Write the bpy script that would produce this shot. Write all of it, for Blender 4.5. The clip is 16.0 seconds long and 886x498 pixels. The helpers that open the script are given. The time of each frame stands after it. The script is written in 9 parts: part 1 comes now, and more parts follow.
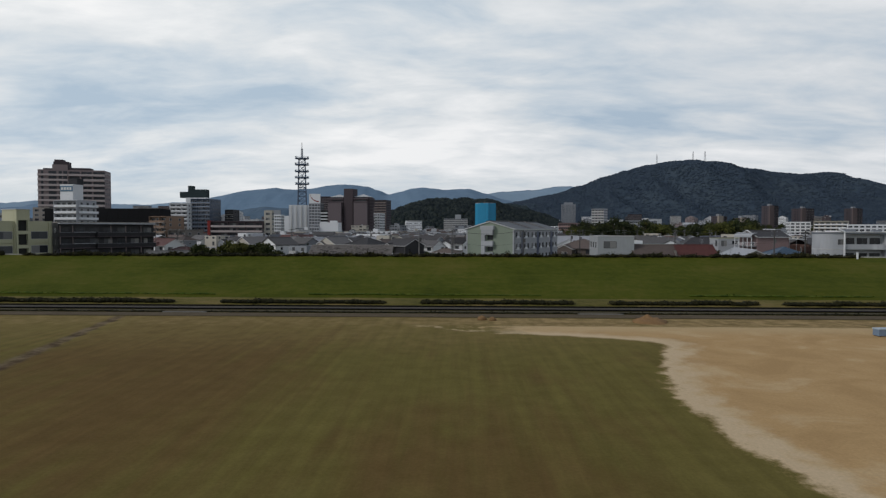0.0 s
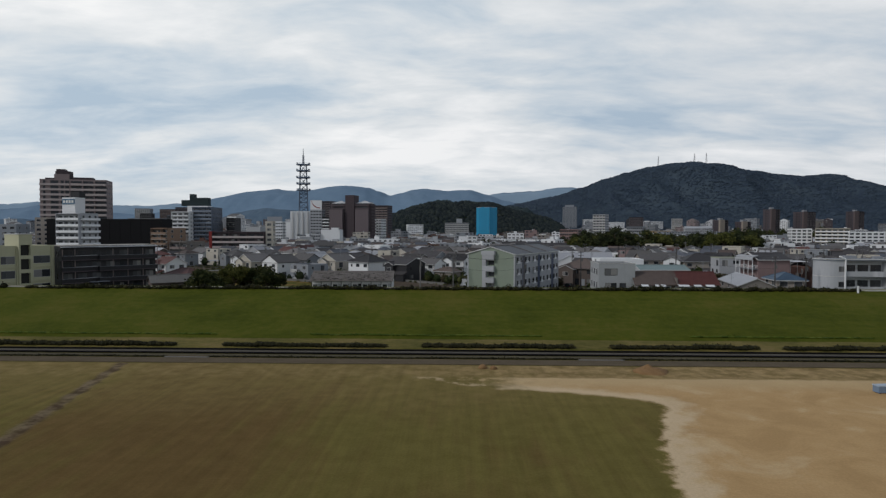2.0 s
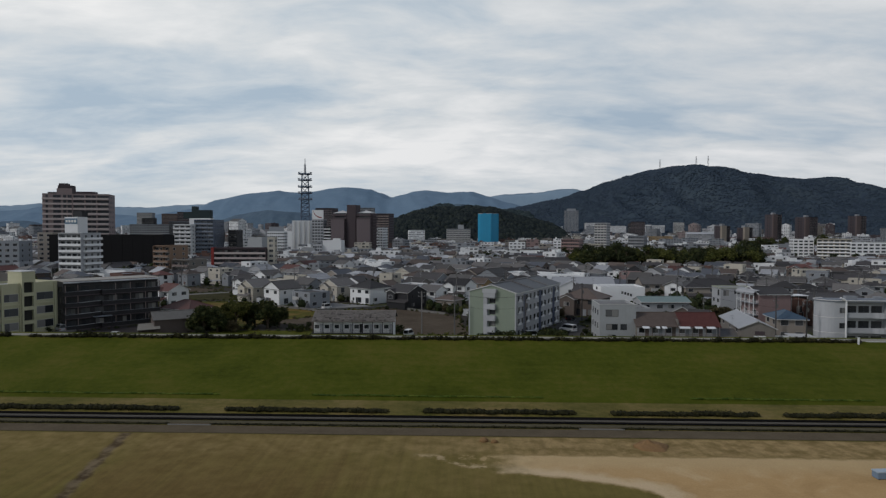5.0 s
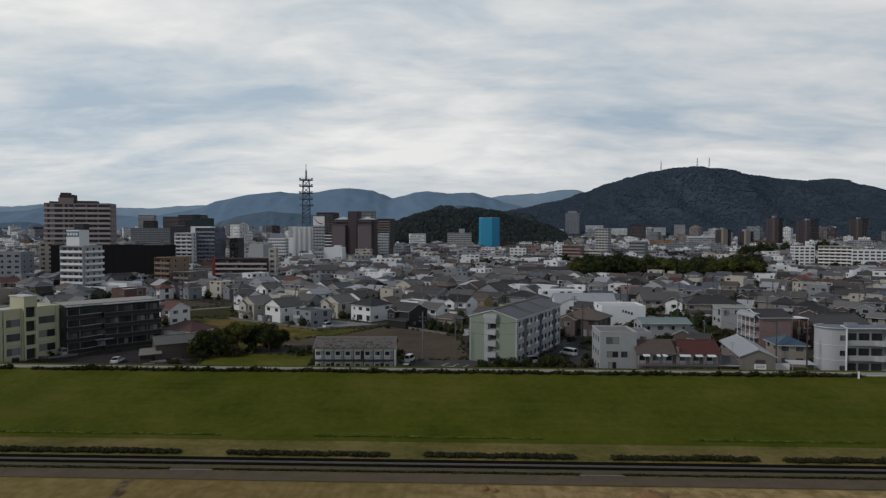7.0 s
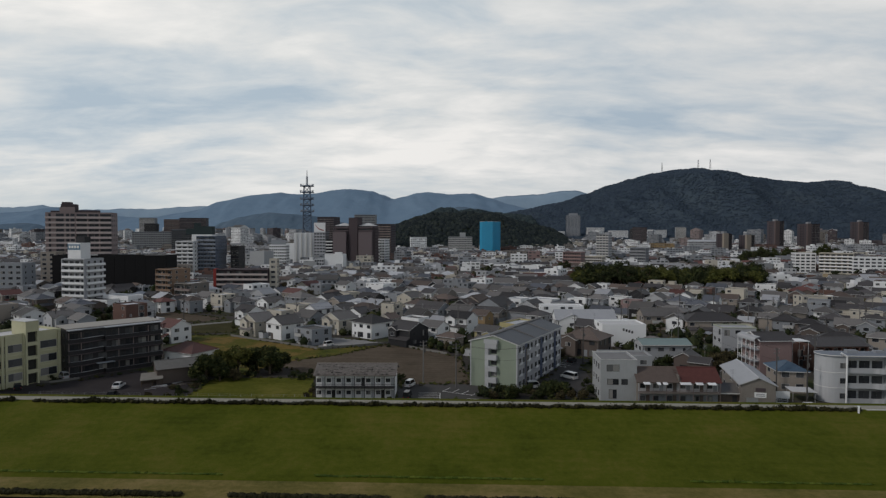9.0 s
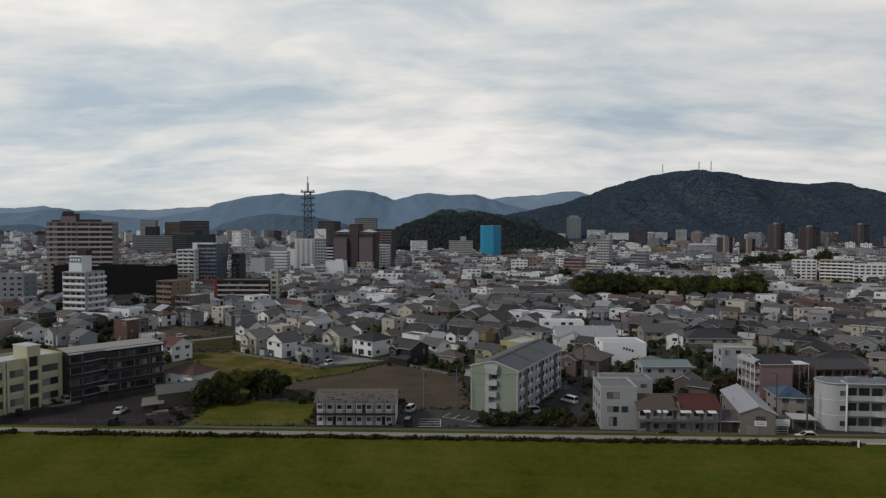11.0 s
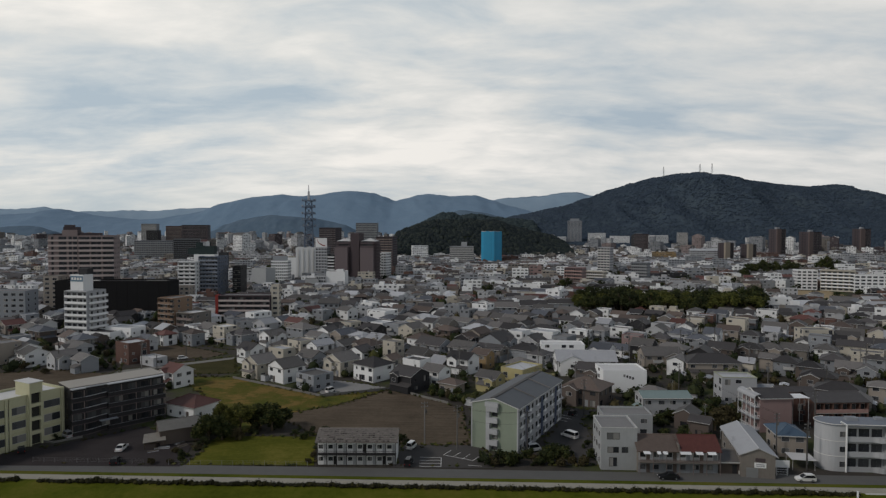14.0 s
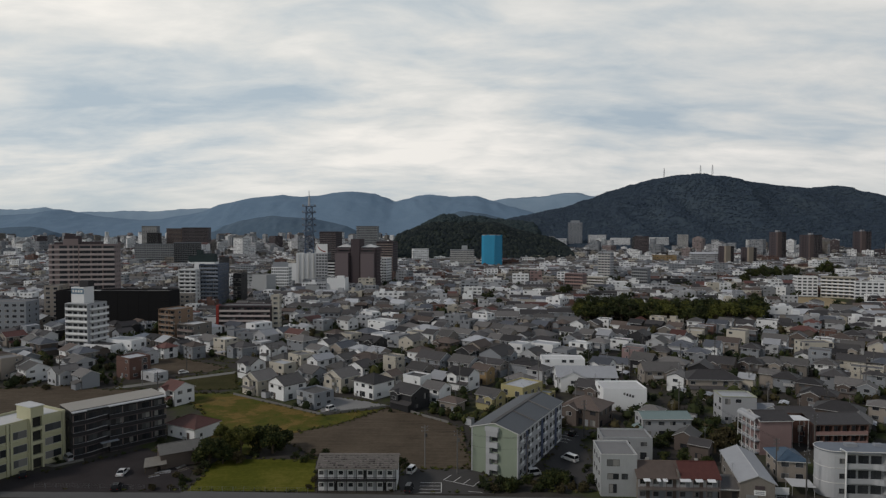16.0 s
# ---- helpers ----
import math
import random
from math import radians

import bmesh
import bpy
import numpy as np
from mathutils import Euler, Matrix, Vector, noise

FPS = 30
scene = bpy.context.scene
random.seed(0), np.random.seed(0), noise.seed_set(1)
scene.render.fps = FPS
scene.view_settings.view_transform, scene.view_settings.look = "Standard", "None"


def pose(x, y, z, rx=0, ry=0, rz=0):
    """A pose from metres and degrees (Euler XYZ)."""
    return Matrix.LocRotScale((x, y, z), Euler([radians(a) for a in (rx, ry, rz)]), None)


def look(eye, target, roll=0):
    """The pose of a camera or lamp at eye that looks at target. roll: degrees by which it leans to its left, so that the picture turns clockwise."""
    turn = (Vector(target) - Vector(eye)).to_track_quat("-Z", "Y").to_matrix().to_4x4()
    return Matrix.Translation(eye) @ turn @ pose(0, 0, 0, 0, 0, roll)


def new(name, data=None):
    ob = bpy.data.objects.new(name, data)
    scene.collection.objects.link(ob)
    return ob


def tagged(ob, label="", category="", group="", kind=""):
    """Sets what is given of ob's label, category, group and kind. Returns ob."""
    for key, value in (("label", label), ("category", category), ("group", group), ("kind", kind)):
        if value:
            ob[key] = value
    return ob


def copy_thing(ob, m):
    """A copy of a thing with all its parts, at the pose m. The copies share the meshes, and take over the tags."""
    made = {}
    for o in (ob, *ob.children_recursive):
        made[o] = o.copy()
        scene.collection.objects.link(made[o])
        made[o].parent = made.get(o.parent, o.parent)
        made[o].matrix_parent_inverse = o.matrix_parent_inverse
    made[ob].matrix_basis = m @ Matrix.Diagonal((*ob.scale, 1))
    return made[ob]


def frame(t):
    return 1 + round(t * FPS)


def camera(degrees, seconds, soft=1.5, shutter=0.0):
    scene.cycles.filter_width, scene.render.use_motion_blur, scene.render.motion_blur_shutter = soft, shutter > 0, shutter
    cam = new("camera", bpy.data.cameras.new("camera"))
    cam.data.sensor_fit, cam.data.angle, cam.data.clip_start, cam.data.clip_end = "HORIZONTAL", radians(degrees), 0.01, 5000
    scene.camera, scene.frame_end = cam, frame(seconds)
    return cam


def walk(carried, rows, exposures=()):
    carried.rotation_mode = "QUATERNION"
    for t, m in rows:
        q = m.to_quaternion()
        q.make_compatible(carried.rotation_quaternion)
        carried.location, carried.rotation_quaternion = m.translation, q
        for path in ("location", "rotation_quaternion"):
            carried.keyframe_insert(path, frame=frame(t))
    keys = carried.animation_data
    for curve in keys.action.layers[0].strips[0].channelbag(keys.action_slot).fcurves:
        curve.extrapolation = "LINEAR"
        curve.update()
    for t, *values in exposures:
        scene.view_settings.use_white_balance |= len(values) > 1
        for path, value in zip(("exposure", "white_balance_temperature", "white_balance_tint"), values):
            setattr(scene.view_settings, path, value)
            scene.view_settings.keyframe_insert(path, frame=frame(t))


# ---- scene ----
cam = camera(70, 16.0, 1.3)
PATH = [
    (0.0, (0.00, 0.00, 11.23), (-0.00, 99.95, 8.01), 0.11),
    (1.0, (0.01, -0.04, 14.21), (-0.09, 99.91, 11.01), 0.11),
    (2.0, (0.02, -0.08, 17.21), (-0.18, 99.87, 14.04), 0.10),
    (3.0, (0.03, -0.13, 20.23), (-0.26, 99.82, 17.08), 0.10),
    (4.0, (0.04, -0.17, 23.26), (-0.33, 99.78, 20.13), 0.10),
    (5.0, (0.05, -0.21, 26.31), (-0.40, 99.74, 23.20), 0.10),
    (6.0, (0.07, -0.25, 29.38), (-0.47, 99.70, 26.27), 0.10),
    (7.0, (0.08, -0.29, 32.45), (-0.53, 99.66, 29.35), 0.10),
    (8.0, (0.09, -0.33, 35.54), (-0.58, 99.62, 32.44), 0.10),
    (9.0, (0.11, -0.37, 38.63), (-0.63, 99.58, 35.53), 0.10),
    (10.0, (0.12, -0.41, 41.73), (-0.68, 99.54, 38.63), 0.10),
    (11.0, (0.14, -0.45, 44.82), (-0.71, 99.50, 41.72), 0.10),
    (12.0, (0.15, -0.49, 47.92), (-0.75, 99.46, 44.81), 0.10),
    (13.0, (0.17, -0.53, 51.02), (-0.78, 99.41, 47.89), 0.10),
    (14.0, (0.19, -0.57, 54.11), (-0.80, 99.37, 50.96), 0.10),
    (15.0, (0.21, -0.61, 57.20), (-0.82, 99.33, 54.03), 0.10),
    (16.0, (0.23, -0.65, 60.28), (-0.83, 99.29, 57.08), 0.10),
]
walk(cam, [(t, look(eye, target, roll)) for t, eye, target, roll in PATH],
     [(0.0, 0.06, 6380, 12), (2.5, 0.06, 6380, 12), (4.0, -0.05, 6380, 12), (6.5, -0.08, 6460, 12), (9.0, -0.01, 6650, 12), (13.0, 0.0, 6820, 12), (16.0, 0.0, 6820, 12)])

# ---------------------------------------------------------------- sky and sun
SUN_AZ, SUN_EL = radians(-114), radians(38)      # azimuth from +y towards +x
world = bpy.data.worlds.new("sky")
scene.world = world
world.use_nodes = True


class Nodes:
    """Small helper to wire node trees."""

    def __init__(self, tree):
        self.t = tree
        tree.nodes.clear()

    def add(self, kind, _props=None, **ins):
        n = self.t.nodes.new(kind)
        for k, v in (_props or {}).items():
            setattr(n, k, v)
        for k, v in ins.items():
            key = int(k[1:]) if k[0] == "i" and k[1:].isdigit() else k.replace("_", " ")
            sock = n.inputs[key]
            if isinstance(v, bpy.types.NodeSocket):
                self.t.links.new(v, sock)
            else:
                sock.default_value = v
        return n

    def math(self, op, a, b=0.0, c=0.0, clamp=False):
        return self.add("ShaderNodeMath", {"operation": op, "use_clamp": clamp}, i0=a, i1=b, i2=c).outputs[0]

    def ramp(self, fac, stops):
        n = self.add("ShaderNodeValToRGB", None, Fac=fac)
        el = n.color_ramp.elements
        while len(el) < len(stops):
            el.new(0.5)
        for e, (p, c) in zip(el, stops):
            e.position = p
            e.color = (*c, 1) if isinstance(c, tuple) else (c, c, c, 1)
        return n.outputs[0]

    def mix(self, fac, a, b, blend="MIX"):
        n = self.t.nodes.new("ShaderNodeMix")
        n.data_type, n.blend_type = "RGBA", blend
        for sock, v in ((n.inputs[0], fac), (n.inputs[6], a), (n.inputs[7], b)):
            if isinstance(v, bpy.types.NodeSocket):
                self.t.links.new(v, sock)
            elif isinstance(v, tuple):
                sock.default_value = (*v, 1)
            else:
                sock.default_value = v
        return n.outputs[2]

    def noise(self, vec, scale, detail=4, rough=0.55, distort=0.0, out=0):
        n = self.add("ShaderNodeTexNoise", None, Vector=vec, Scale=scale, Detail=detail, Roughness=rough, Distortion=distort)
        return n.outputs[out]

    def smooth(self, v, lo, hi):
        n = self.add("ShaderNodeMapRange", {"interpolation_type": "SMOOTHSTEP"}, i0=v, i1=lo, i2=hi, i3=0.0, i4=1.0)
        return n.outputs[0]


def build_sky():
    k = Nodes(world.node_tree)
    sky = k.add("ShaderNodeTexSky", {"sky_type": "NISHITA", "sun_disc": False, "sun_elevation": SUN_EL, "sun_rotation": SUN_AZ})
    blue = k.mix(1.0, sky.outputs[0], (0.09, 0.085, 0.08), "MULTIPLY")
    co = k.add("ShaderNodeTexCoord").outputs["Generated"]
    xyz = k.add("ShaderNodeSeparateXYZ", None, Vector=co).outputs
    up = k.math("MAXIMUM", xyz[2], 0.0)
    # a cloud layer seen at a slant: streaks get thinner towards the horizon
    h = k.math("ADD", up, 0.21)
    u = k.math("DIVIDE", xyz[0], h)
    v = k.math("DIVIDE", xyz[1], h)
    flat = k.add("ShaderNodeCombineXYZ", None, i0=u, i1=v, i2=0.0).outputs[0]
    m = k.add("ShaderNodeMapping", None, Vector=flat, Rotation=(0, 0, radians(-14)), Scale=(0.62, 0.95, 1), Location=(9.4, 6.2, 0))
    big = k.noise(m.outputs[0], 1.15, 5, 0.52, 0.45)
    m2 = k.add("ShaderNodeMapping", None, Vector=flat, Rotation=(0, 0, radians(-20)), Scale=(1.3, 2.3, 1), Location=(7.3, 4.1, 0))
    fine = k.noise(m2.outputs[0], 2.1, 10, 0.60, 0.3)
    tone = k.math("ADD", k.math("MULTIPLY", big, 0.68), k.math("MULTIPLY", fine, 0.32))
    cloud = k.ramp(tone, [(0.38, (0.452, 0.562, 0.655)), (0.45, (0.590, 0.672, 0.726)), (0.53, (0.763, 0.80, 0.803)), (0.63, (0.957, 0.963, 0.938))])
    cover = k.smooth(tone, 0.20, 0.34)
    lit = k.mix(cover, blue, cloud)
    low = k.smooth(up, 0.10, 0.0)
    lit = k.mix(k.math("MULTIPLY", low, 0.7), lit, (0.567, 0.632, 0.650))
    # thinner, dimmer cloud overhead
    high = k.smooth(up, 0.30, 0.68)
    lit = k.mix(high, lit, k.mix(1.0, lit, (0.185, 0.22, 0.30), "MULTIPLY"))
    # cloud is brighter on the sun's side
    s = (math.sin(SUN_AZ) * math.cos(SUN_EL), math.cos(SUN_AZ) * math.cos(SUN_EL), math.sin(SUN_EL))
    dot = k.add("ShaderNodeVectorMath", {"operation": "DOT_PRODUCT"}, i0=co, i1=s).outputs["Value"]
    away = k.smooth(dot, 0.15, -0.7)
    lit = k.mix(away, lit, k.mix(1.0, lit, (0.86, 0.87, 0.89), "MULTIPLY"))
    bg = k.add("ShaderNodeBackground", None, Color=lit, Strength=0.92)
    k.add("ShaderNodeOutputWorld", None, Surface=bg.outputs[0])


build_sky()
sun = new("sun", bpy.data.lights.new("sun", "SUN"))
sun.data.energy, sun.data.angle, sun.data.color = 1.35, radians(9), (1.0, 0.965, 0.92)
sun.matrix_world = look((0, 0, 0), (-math.sin(SUN_AZ) * math.cos(SUN_EL), -math.cos(SUN_AZ) * math.cos(SUN_EL), -math.sin(SUN_EL)))

# ---------------------------------------------------------------- materials
MATS = {}


def material(name, build):
    if name not in MATS:
        m = bpy.data.materials.new(name)
        m.use_nodes = True
        k = Nodes(m.node_tree)
        bsdf = k.add("ShaderNodeBsdfPrincipled")
        build(k, bsdf)
        k.add("ShaderNodeOutputMaterial", None, Surface=bsdf.outputs[0])
        MATS[name] = m
    return MATS[name]


def link(k, bsdf, name, value):
    if isinstance(value, bpy.types.NodeSocket):
        k.t.links.new(value, bsdf.inputs[name])
    else:
        bsdf.inputs[name].default_value = value if not isinstance(value, tuple) else (*value, 1)


def plain(name, colour, rough=0.8, metal=0.0, vary=0.12, scale=0.6, island=0.0, obj=0.0, bump=0.0, streak=True, spec=0.25):
    """Weathered paint, render or metal: two scales of stain, rain streaks, and a little shift from piece to piece."""

    def build(k, b):
        pos = k.add("ShaderNodeNewGeometry")
        p = pos.outputs["Position"]
        big = k.noise(p, scale, 4, 0.6)
        mp = k.add("ShaderNodeMapping", None, Vector=p, Scale=(2.5, 2.5, 0.25) if streak else (3, 3, 3))
        run = k.noise(mp.outputs[0], 1.3, 5, 0.65)
        f = k.math("ADD", k.math("MULTIPLY", big, 0.5), k.math("MULTIPLY", run, 0.5))
        f = k.math("MULTIPLY_ADD", f, 2 * vary, 1.0 - vary * 1.15)
        if island:
            f = k.math("MULTIPLY", f, k.math("MULTIPLY_ADD", pos.outputs["Random Per Island"], 2 * island, 1 - island))
        if obj:
            rnd = k.add("ShaderNodeObjectInfo").outputs["Random"]
            f = k.math("MULTIPLY", f, k.math("MULTIPLY_ADD", rnd, 2 * obj, 1 - obj))
        g = k.add("ShaderNodeCombineXYZ", None, i0=f, i1=f, i2=f).outputs[0]
        link(k, b, "Base Color", k.mix(1.0, colour, g, "MULTIPLY"))
        link(k, b, "Roughness", rough)
        link(k, b, "Specular IOR Level", spec)
        link(k, b, "Metallic", metal)
        if bump:
            bp = k.add("ShaderNodeBump", None, Strength=bump, Distance=0.05, Height=k.noise(p, 6, 3))
            link(k, b, "Normal", bp.outputs[0])

    return material(name, build)


WALLS = {
    "white": plain("white render", (0.67, 0.68, 0.685), vary=0.10, obj=0.07, island=0.08),
    "cream": plain("cream render", (0.43, 0.40, 0.34), vary=0.10, obj=0.1, island=0.1),
    "pale": plain("pale grey siding", (0.35, 0.36, 0.375), vary=0.10, obj=0.1, island=0.1),
    "grey": plain("grey render", (0.215, 0.23, 0.25), vary=0.12, obj=0.12, island=0.15),
    "beige": plain("beige siding", (0.265, 0.235, 0.205), vary=0.12, obj=0.12, island=0.15),
    "brown": plain("brown siding", (0.098, 0.079, 0.070), vary=0.15, obj=0.15, island=0.2),
    "dark": plain("dark metal siding", (0.026, 0.026, 0.029), 0.55, vary=0.15, obj=0.2, island=0.2),
    "yellow": plain("pale yellow render", (0.43, 0.42, 0.285), vary=0.12),
    "green": plain("pale green render", (0.222, 0.262, 0.206), vary=0.14),
    "pink": plain("dusty pink render", (0.235, 0.163, 0.157), vary=0.15),
    "brick": plain("red-brown tile", (0.115, 0.066, 0.054), vary=0.15, obj=0.1),
    "taupe": plain("taupe tile", (0.215, 0.172, 0.168), vary=0.10, obj=0.08, island=0.1),
    "tan": plain("orange-brown tile", (0.185, 0.125, 0.088), vary=0.14, obj=0.08, island=0.1),
    "maroon": plain("dark brown tile", (0.068, 0.053, 0.058), vary=0.12, obj=0.1),
    "black": plain("black metal cladding", (0.008, 0.008, 0.009), 0.95, vary=0.2, scale=0.15),
    "ochre": plain("ochre render", (0.27, 0.19, 0.10), vary=0.12),
    "sage": plain("pale blue-grey render", (0.315, 0.328, 0.335), vary=0.18, obj=0.08),
    "soot": plain("weathered timber and board", (0.17, 0.155, 0.14), vary=0.3, scale=1.2, obj=0.1, island=0.1),
    "glazed": plain("blue-grey glazed cladding", (0.075, 0.098, 0.140), 0.4, vary=0.2, island=0.2),
    "mustard": plain("mustard yellow render", (0.36, 0.318, 0.165), vary=0.14),
    "red": plain("red panel", (0.22, 0.034, 0.028), vary=0.12),
}
ROOFS = {
    "slate": plain("grey roof tile", (0.128, 0.121, 0.116), 0.6, vary=0.4, scale=0.9, obj=0.48, island=0.3, bump=0.3, streak=False),
    "dark": plain("dark roof slate", (0.060, 0.056, 0.056), 0.6, vary=0.4, scale=0.9, obj=0.48, island=0.3, bump=0.3, streak=False),
    "brown": plain("brown roof tile", (0.110, 0.085, 0.073), 0.65, vary=0.4, scale=0.9, obj=0.3, island=0.3, bump=0.3, streak=False),
    "red": plain("red-brown roof tile", (0.118, 0.054, 0.046), 0.6, vary=0.3, obj=0.2, island=0.25, bump=0.3, streak=False),
    "blue": plain("blue-grey roof tile", (0.095, 0.102, 0.118), 0.5, vary=0.2, obj=0.2, island=0.25, bump=0.3, streak=False),
    "metal": plain("pale metal roof", (0.38, 0.39, 0.41), 0.5, vary=0.2, obj=0.15, island=0.3, streak=False),
    "flat": plain("grey flat roof", (0.165, 0.163, 0.162), 0.85, vary=0.2, obj=0.2, island=0.3, streak=False),
    "pale": plain("pale flat roof", (0.52, 0.52, 0.515), 0.8, vary=0.14, obj=0.1, island=0.2, streak=False),
    "teal": plain("teal metal roof", (0.19, 0.25, 0.245), 0.5, vary=0.2, streak=False),
    "cobalt": plain("faded blue metal roof", (0.066, 0.105, 0.152), 0.55, vary=0.5, scale=0.9, streak=False),
}


def glass_build(k, b):
    p = k.add("ShaderNodeNewGeometry")
    rnd = k.add("ShaderNodeObjectInfo").outputs["Random"]
    r = k.math("FRACT", k.math("ADD", rnd, p.outputs["Random Per Island"]))
    link(k, b, "Base Color", k.ramp(r, [(0.0, (0.02, 0.022, 0.026)), (0.45, (0.045, 0.048, 0.054)), (0.80, (0.085, 0.088, 0.092)), (1.0, (0.25, 0.245, 0.235))]))
    link(k, b, "Roughness", 0.15)
    link(k, b, "Specular IOR Level", 0.3)


GLASS = material("window glass with blinds", glass_build)
FARGLASS = plain("dark far-off glazing", (0.030, 0.033, 0.040), 0.3, vary=0.3, scale=0.3, island=0.5, streak=False)
FRAME = plain("aluminium frame", (0.45, 0.45, 0.45), 0.45, 0.3, vary=0.08)
DARKFRAME = plain("dark bronze frame", (0.05, 0.045, 0.04), 0.5, 0.3, vary=0.1)
CONCRETE = plain("weathered concrete", (0.33, 0.32, 0.30), 0.9, vary=0.2, island=0.08, bump=0.2)
ASPHALT = plain("asphalt", (0.060, 0.056, 0.053), 0.9, vary=0.5, scale=0.14, streak=False)
OLDPATH = plain("old grey path", (0.128, 0.103, 0.070), 1.0, vary=0.6, scale=0.35, streak=False, spec=0.02)
OLD_TARMAC = plain("old patched tarmac", (0.046, 0.040, 0.040), 0.95, vary=0.6, scale=0.22, streak=False, spec=0.1)
WORN = plain("worn pale asphalt", (0.115, 0.114, 0.110), 0.9, vary=0.25, scale=0.3, streak=False)
PAVING = plain("pale concrete paving", (0.19, 0.185, 0.17), 0.9, vary=0.2, scale=0.5, streak=False)
PAINT = plain("white road paint", (0.65, 0.65, 0.62), 0.7, vary=0.25, streak=False)
STEEL = plain("grey galvanised steel", (0.30, 0.31, 0.32), 0.5, 0.5, vary=0.1)


def foliage(name, c0, c1, c2):
    def build(k, b):
        g = k.add("ShaderNodeNewGeometry")
        big = k.noise(g.outputs["Position"], 0.25, 3)
        r = k.math("ADD", k.math("MULTIPLY", g.outputs["Random Per Island"], 0.6), k.math("MULTIPLY", big, 0.4))
        link(k, b, "Base Color", k.ramp(r, [(0.15, c0), (0.5, c1), (0.85, c2)]))
        link(k, b, "Roughness", 0.85)
        link(k, b, "Specular IOR Level", 0.12)
    return material(name, build)


LEAF = foliage("broad leaves", (0.016, 0.025, 0.010), (0.033, 0.043, 0.015), (0.075, 0.074, 0.024))
LEAF_DARK = foliage("dark shrub leaves", (0.012, 0.017, 0.009), (0.023, 0.031, 0.013), (0.048, 0.052, 0.020))
LEAF_HEDGE = foliage("dull hedge leaves", (0.009, 0.009, 0.004), (0.018, 0.018, 0.007), (0.040, 0.036, 0.013))
LEAF_OLIVE = foliage("olive leaves", (0.035, 0.043, 0.012), (0.065, 0.072, 0.020), (0.12, 0.112, 0.030))
LEAF_YELLOW = foliage("yellowing leaves", (0.034, 0.042, 0.011), (0.066, 0.072, 0.018), (0.105, 0.105, 0.028))
LEAF_BROWN = foliage("withered leaves", (0.026, 0.022, 0.013), (0.048, 0.041, 0.021), (0.078, 0.066, 0.030))
BARK = plain("bark", (0.09, 0.07, 0.05), 0.95, vary=0.3, streak=False)

# ---------------------------------------------------------------- mesh helpers
RIVER = pose(0, 0, 0, 0, 0, -1.6)      # x runs along the embankment, y across it


class MB:
    """Collects faces and materials for one mesh."""

    def __init__(self):
        self.v, self.f, self.m = [], [], []

    def face(self, pts, mat=0):
        n = len(self.v)
        self.v.extend(pts)
        self.f.append(tuple(range(n, n + len(pts))))
        self.m.append(mat)

    def solid(self, pts, faces, mat=0):
        n = len(self.v)
        self.v.extend(pts)
        for i, f in enumerate(faces):
            self.f.append(tuple(n + a for a in f))
            self.m.append(mat[i] if isinstance(mat, (list, tuple)) else mat)

    def box(self, x0, y0, z0, x1, y1, z1, mat=0):
        self.solid([(x0, y0, z0), (x1, y0, z0), (x1, y1, z0), (x0, y1, z0), (x0, y0, z1), (x1, y0, z1), (x1, y1, z1), (x0, y1, z1)],
                   [(0, 3, 2, 1), (4, 5, 6, 7), (0, 1, 5, 4), (1, 2, 6, 5), (2, 3, 7, 6), (3, 0, 4, 7)], mat)

    def beam(self, a, b, r, mat=0, sides=5):
        """A round bar from a to b."""
        a, b = Vector(a), Vector(b)
        q = (b - a).to_track_quat("Z", "Y")
        ring = [q @ Vector((math.cos(i * 2 * math.pi / sides), math.sin(i * 2 * math.pi / sides), 0)) for i in range(sides)]
        ra, rb = (r if isinstance(r, tuple) else (r, r))
        pts = [tuple(a + c * ra) for c in ring] + [tuple(b + c * rb) for c in ring]
        self.solid(pts, [(i, (i + 1) % sides, sides + (i + 1) % sides, sides + i) for i in range(sides)]
                   + [tuple(range(sides))[::-1], tuple(range(sides, 2 * sides))], mat)

    def mesh(self, name, mats, smooth=False):
        me = bpy.data.meshes.new(name)
        me.from_pydata(self.v, [], self.f)
        for m in mats:
            me.materials.append(m)
        if len(mats) > 1:
            me.polygons.foreach_set("material_index", self.m)
        if smooth:
            me.polygons.foreach_set("use_smooth", [True] * len(me.polygons))
        me.update()
        return me


def part(name, mb, mats, parent=None, label="", m=None, smooth=False):
    """Links a mesh as one object, under a thing or a part."""
    me = mb.mesh(name, mats if isinstance(mats, (list, tuple)) else [mats], smooth) if isinstance(mb, MB) else mb
    ob = new(name, me)
    if parent is not None:
        ob.parent = parent
    if m is not None:
        ob.matrix_basis = m
    return tagged(ob, label)


def thing(name, m, label, category, group=""):
    ob = new(name)
    ob.matrix_basis = m
    ob.empty_display_size = 0.3
    return tagged(ob, label, category, group)


# ---------------------------------------------------------------- ground, field and embankment
TOE0, TOP0, TOP1, TOE1 = 91.9, 115.0, 119.9, 134.0
TOP_Z = 6.2


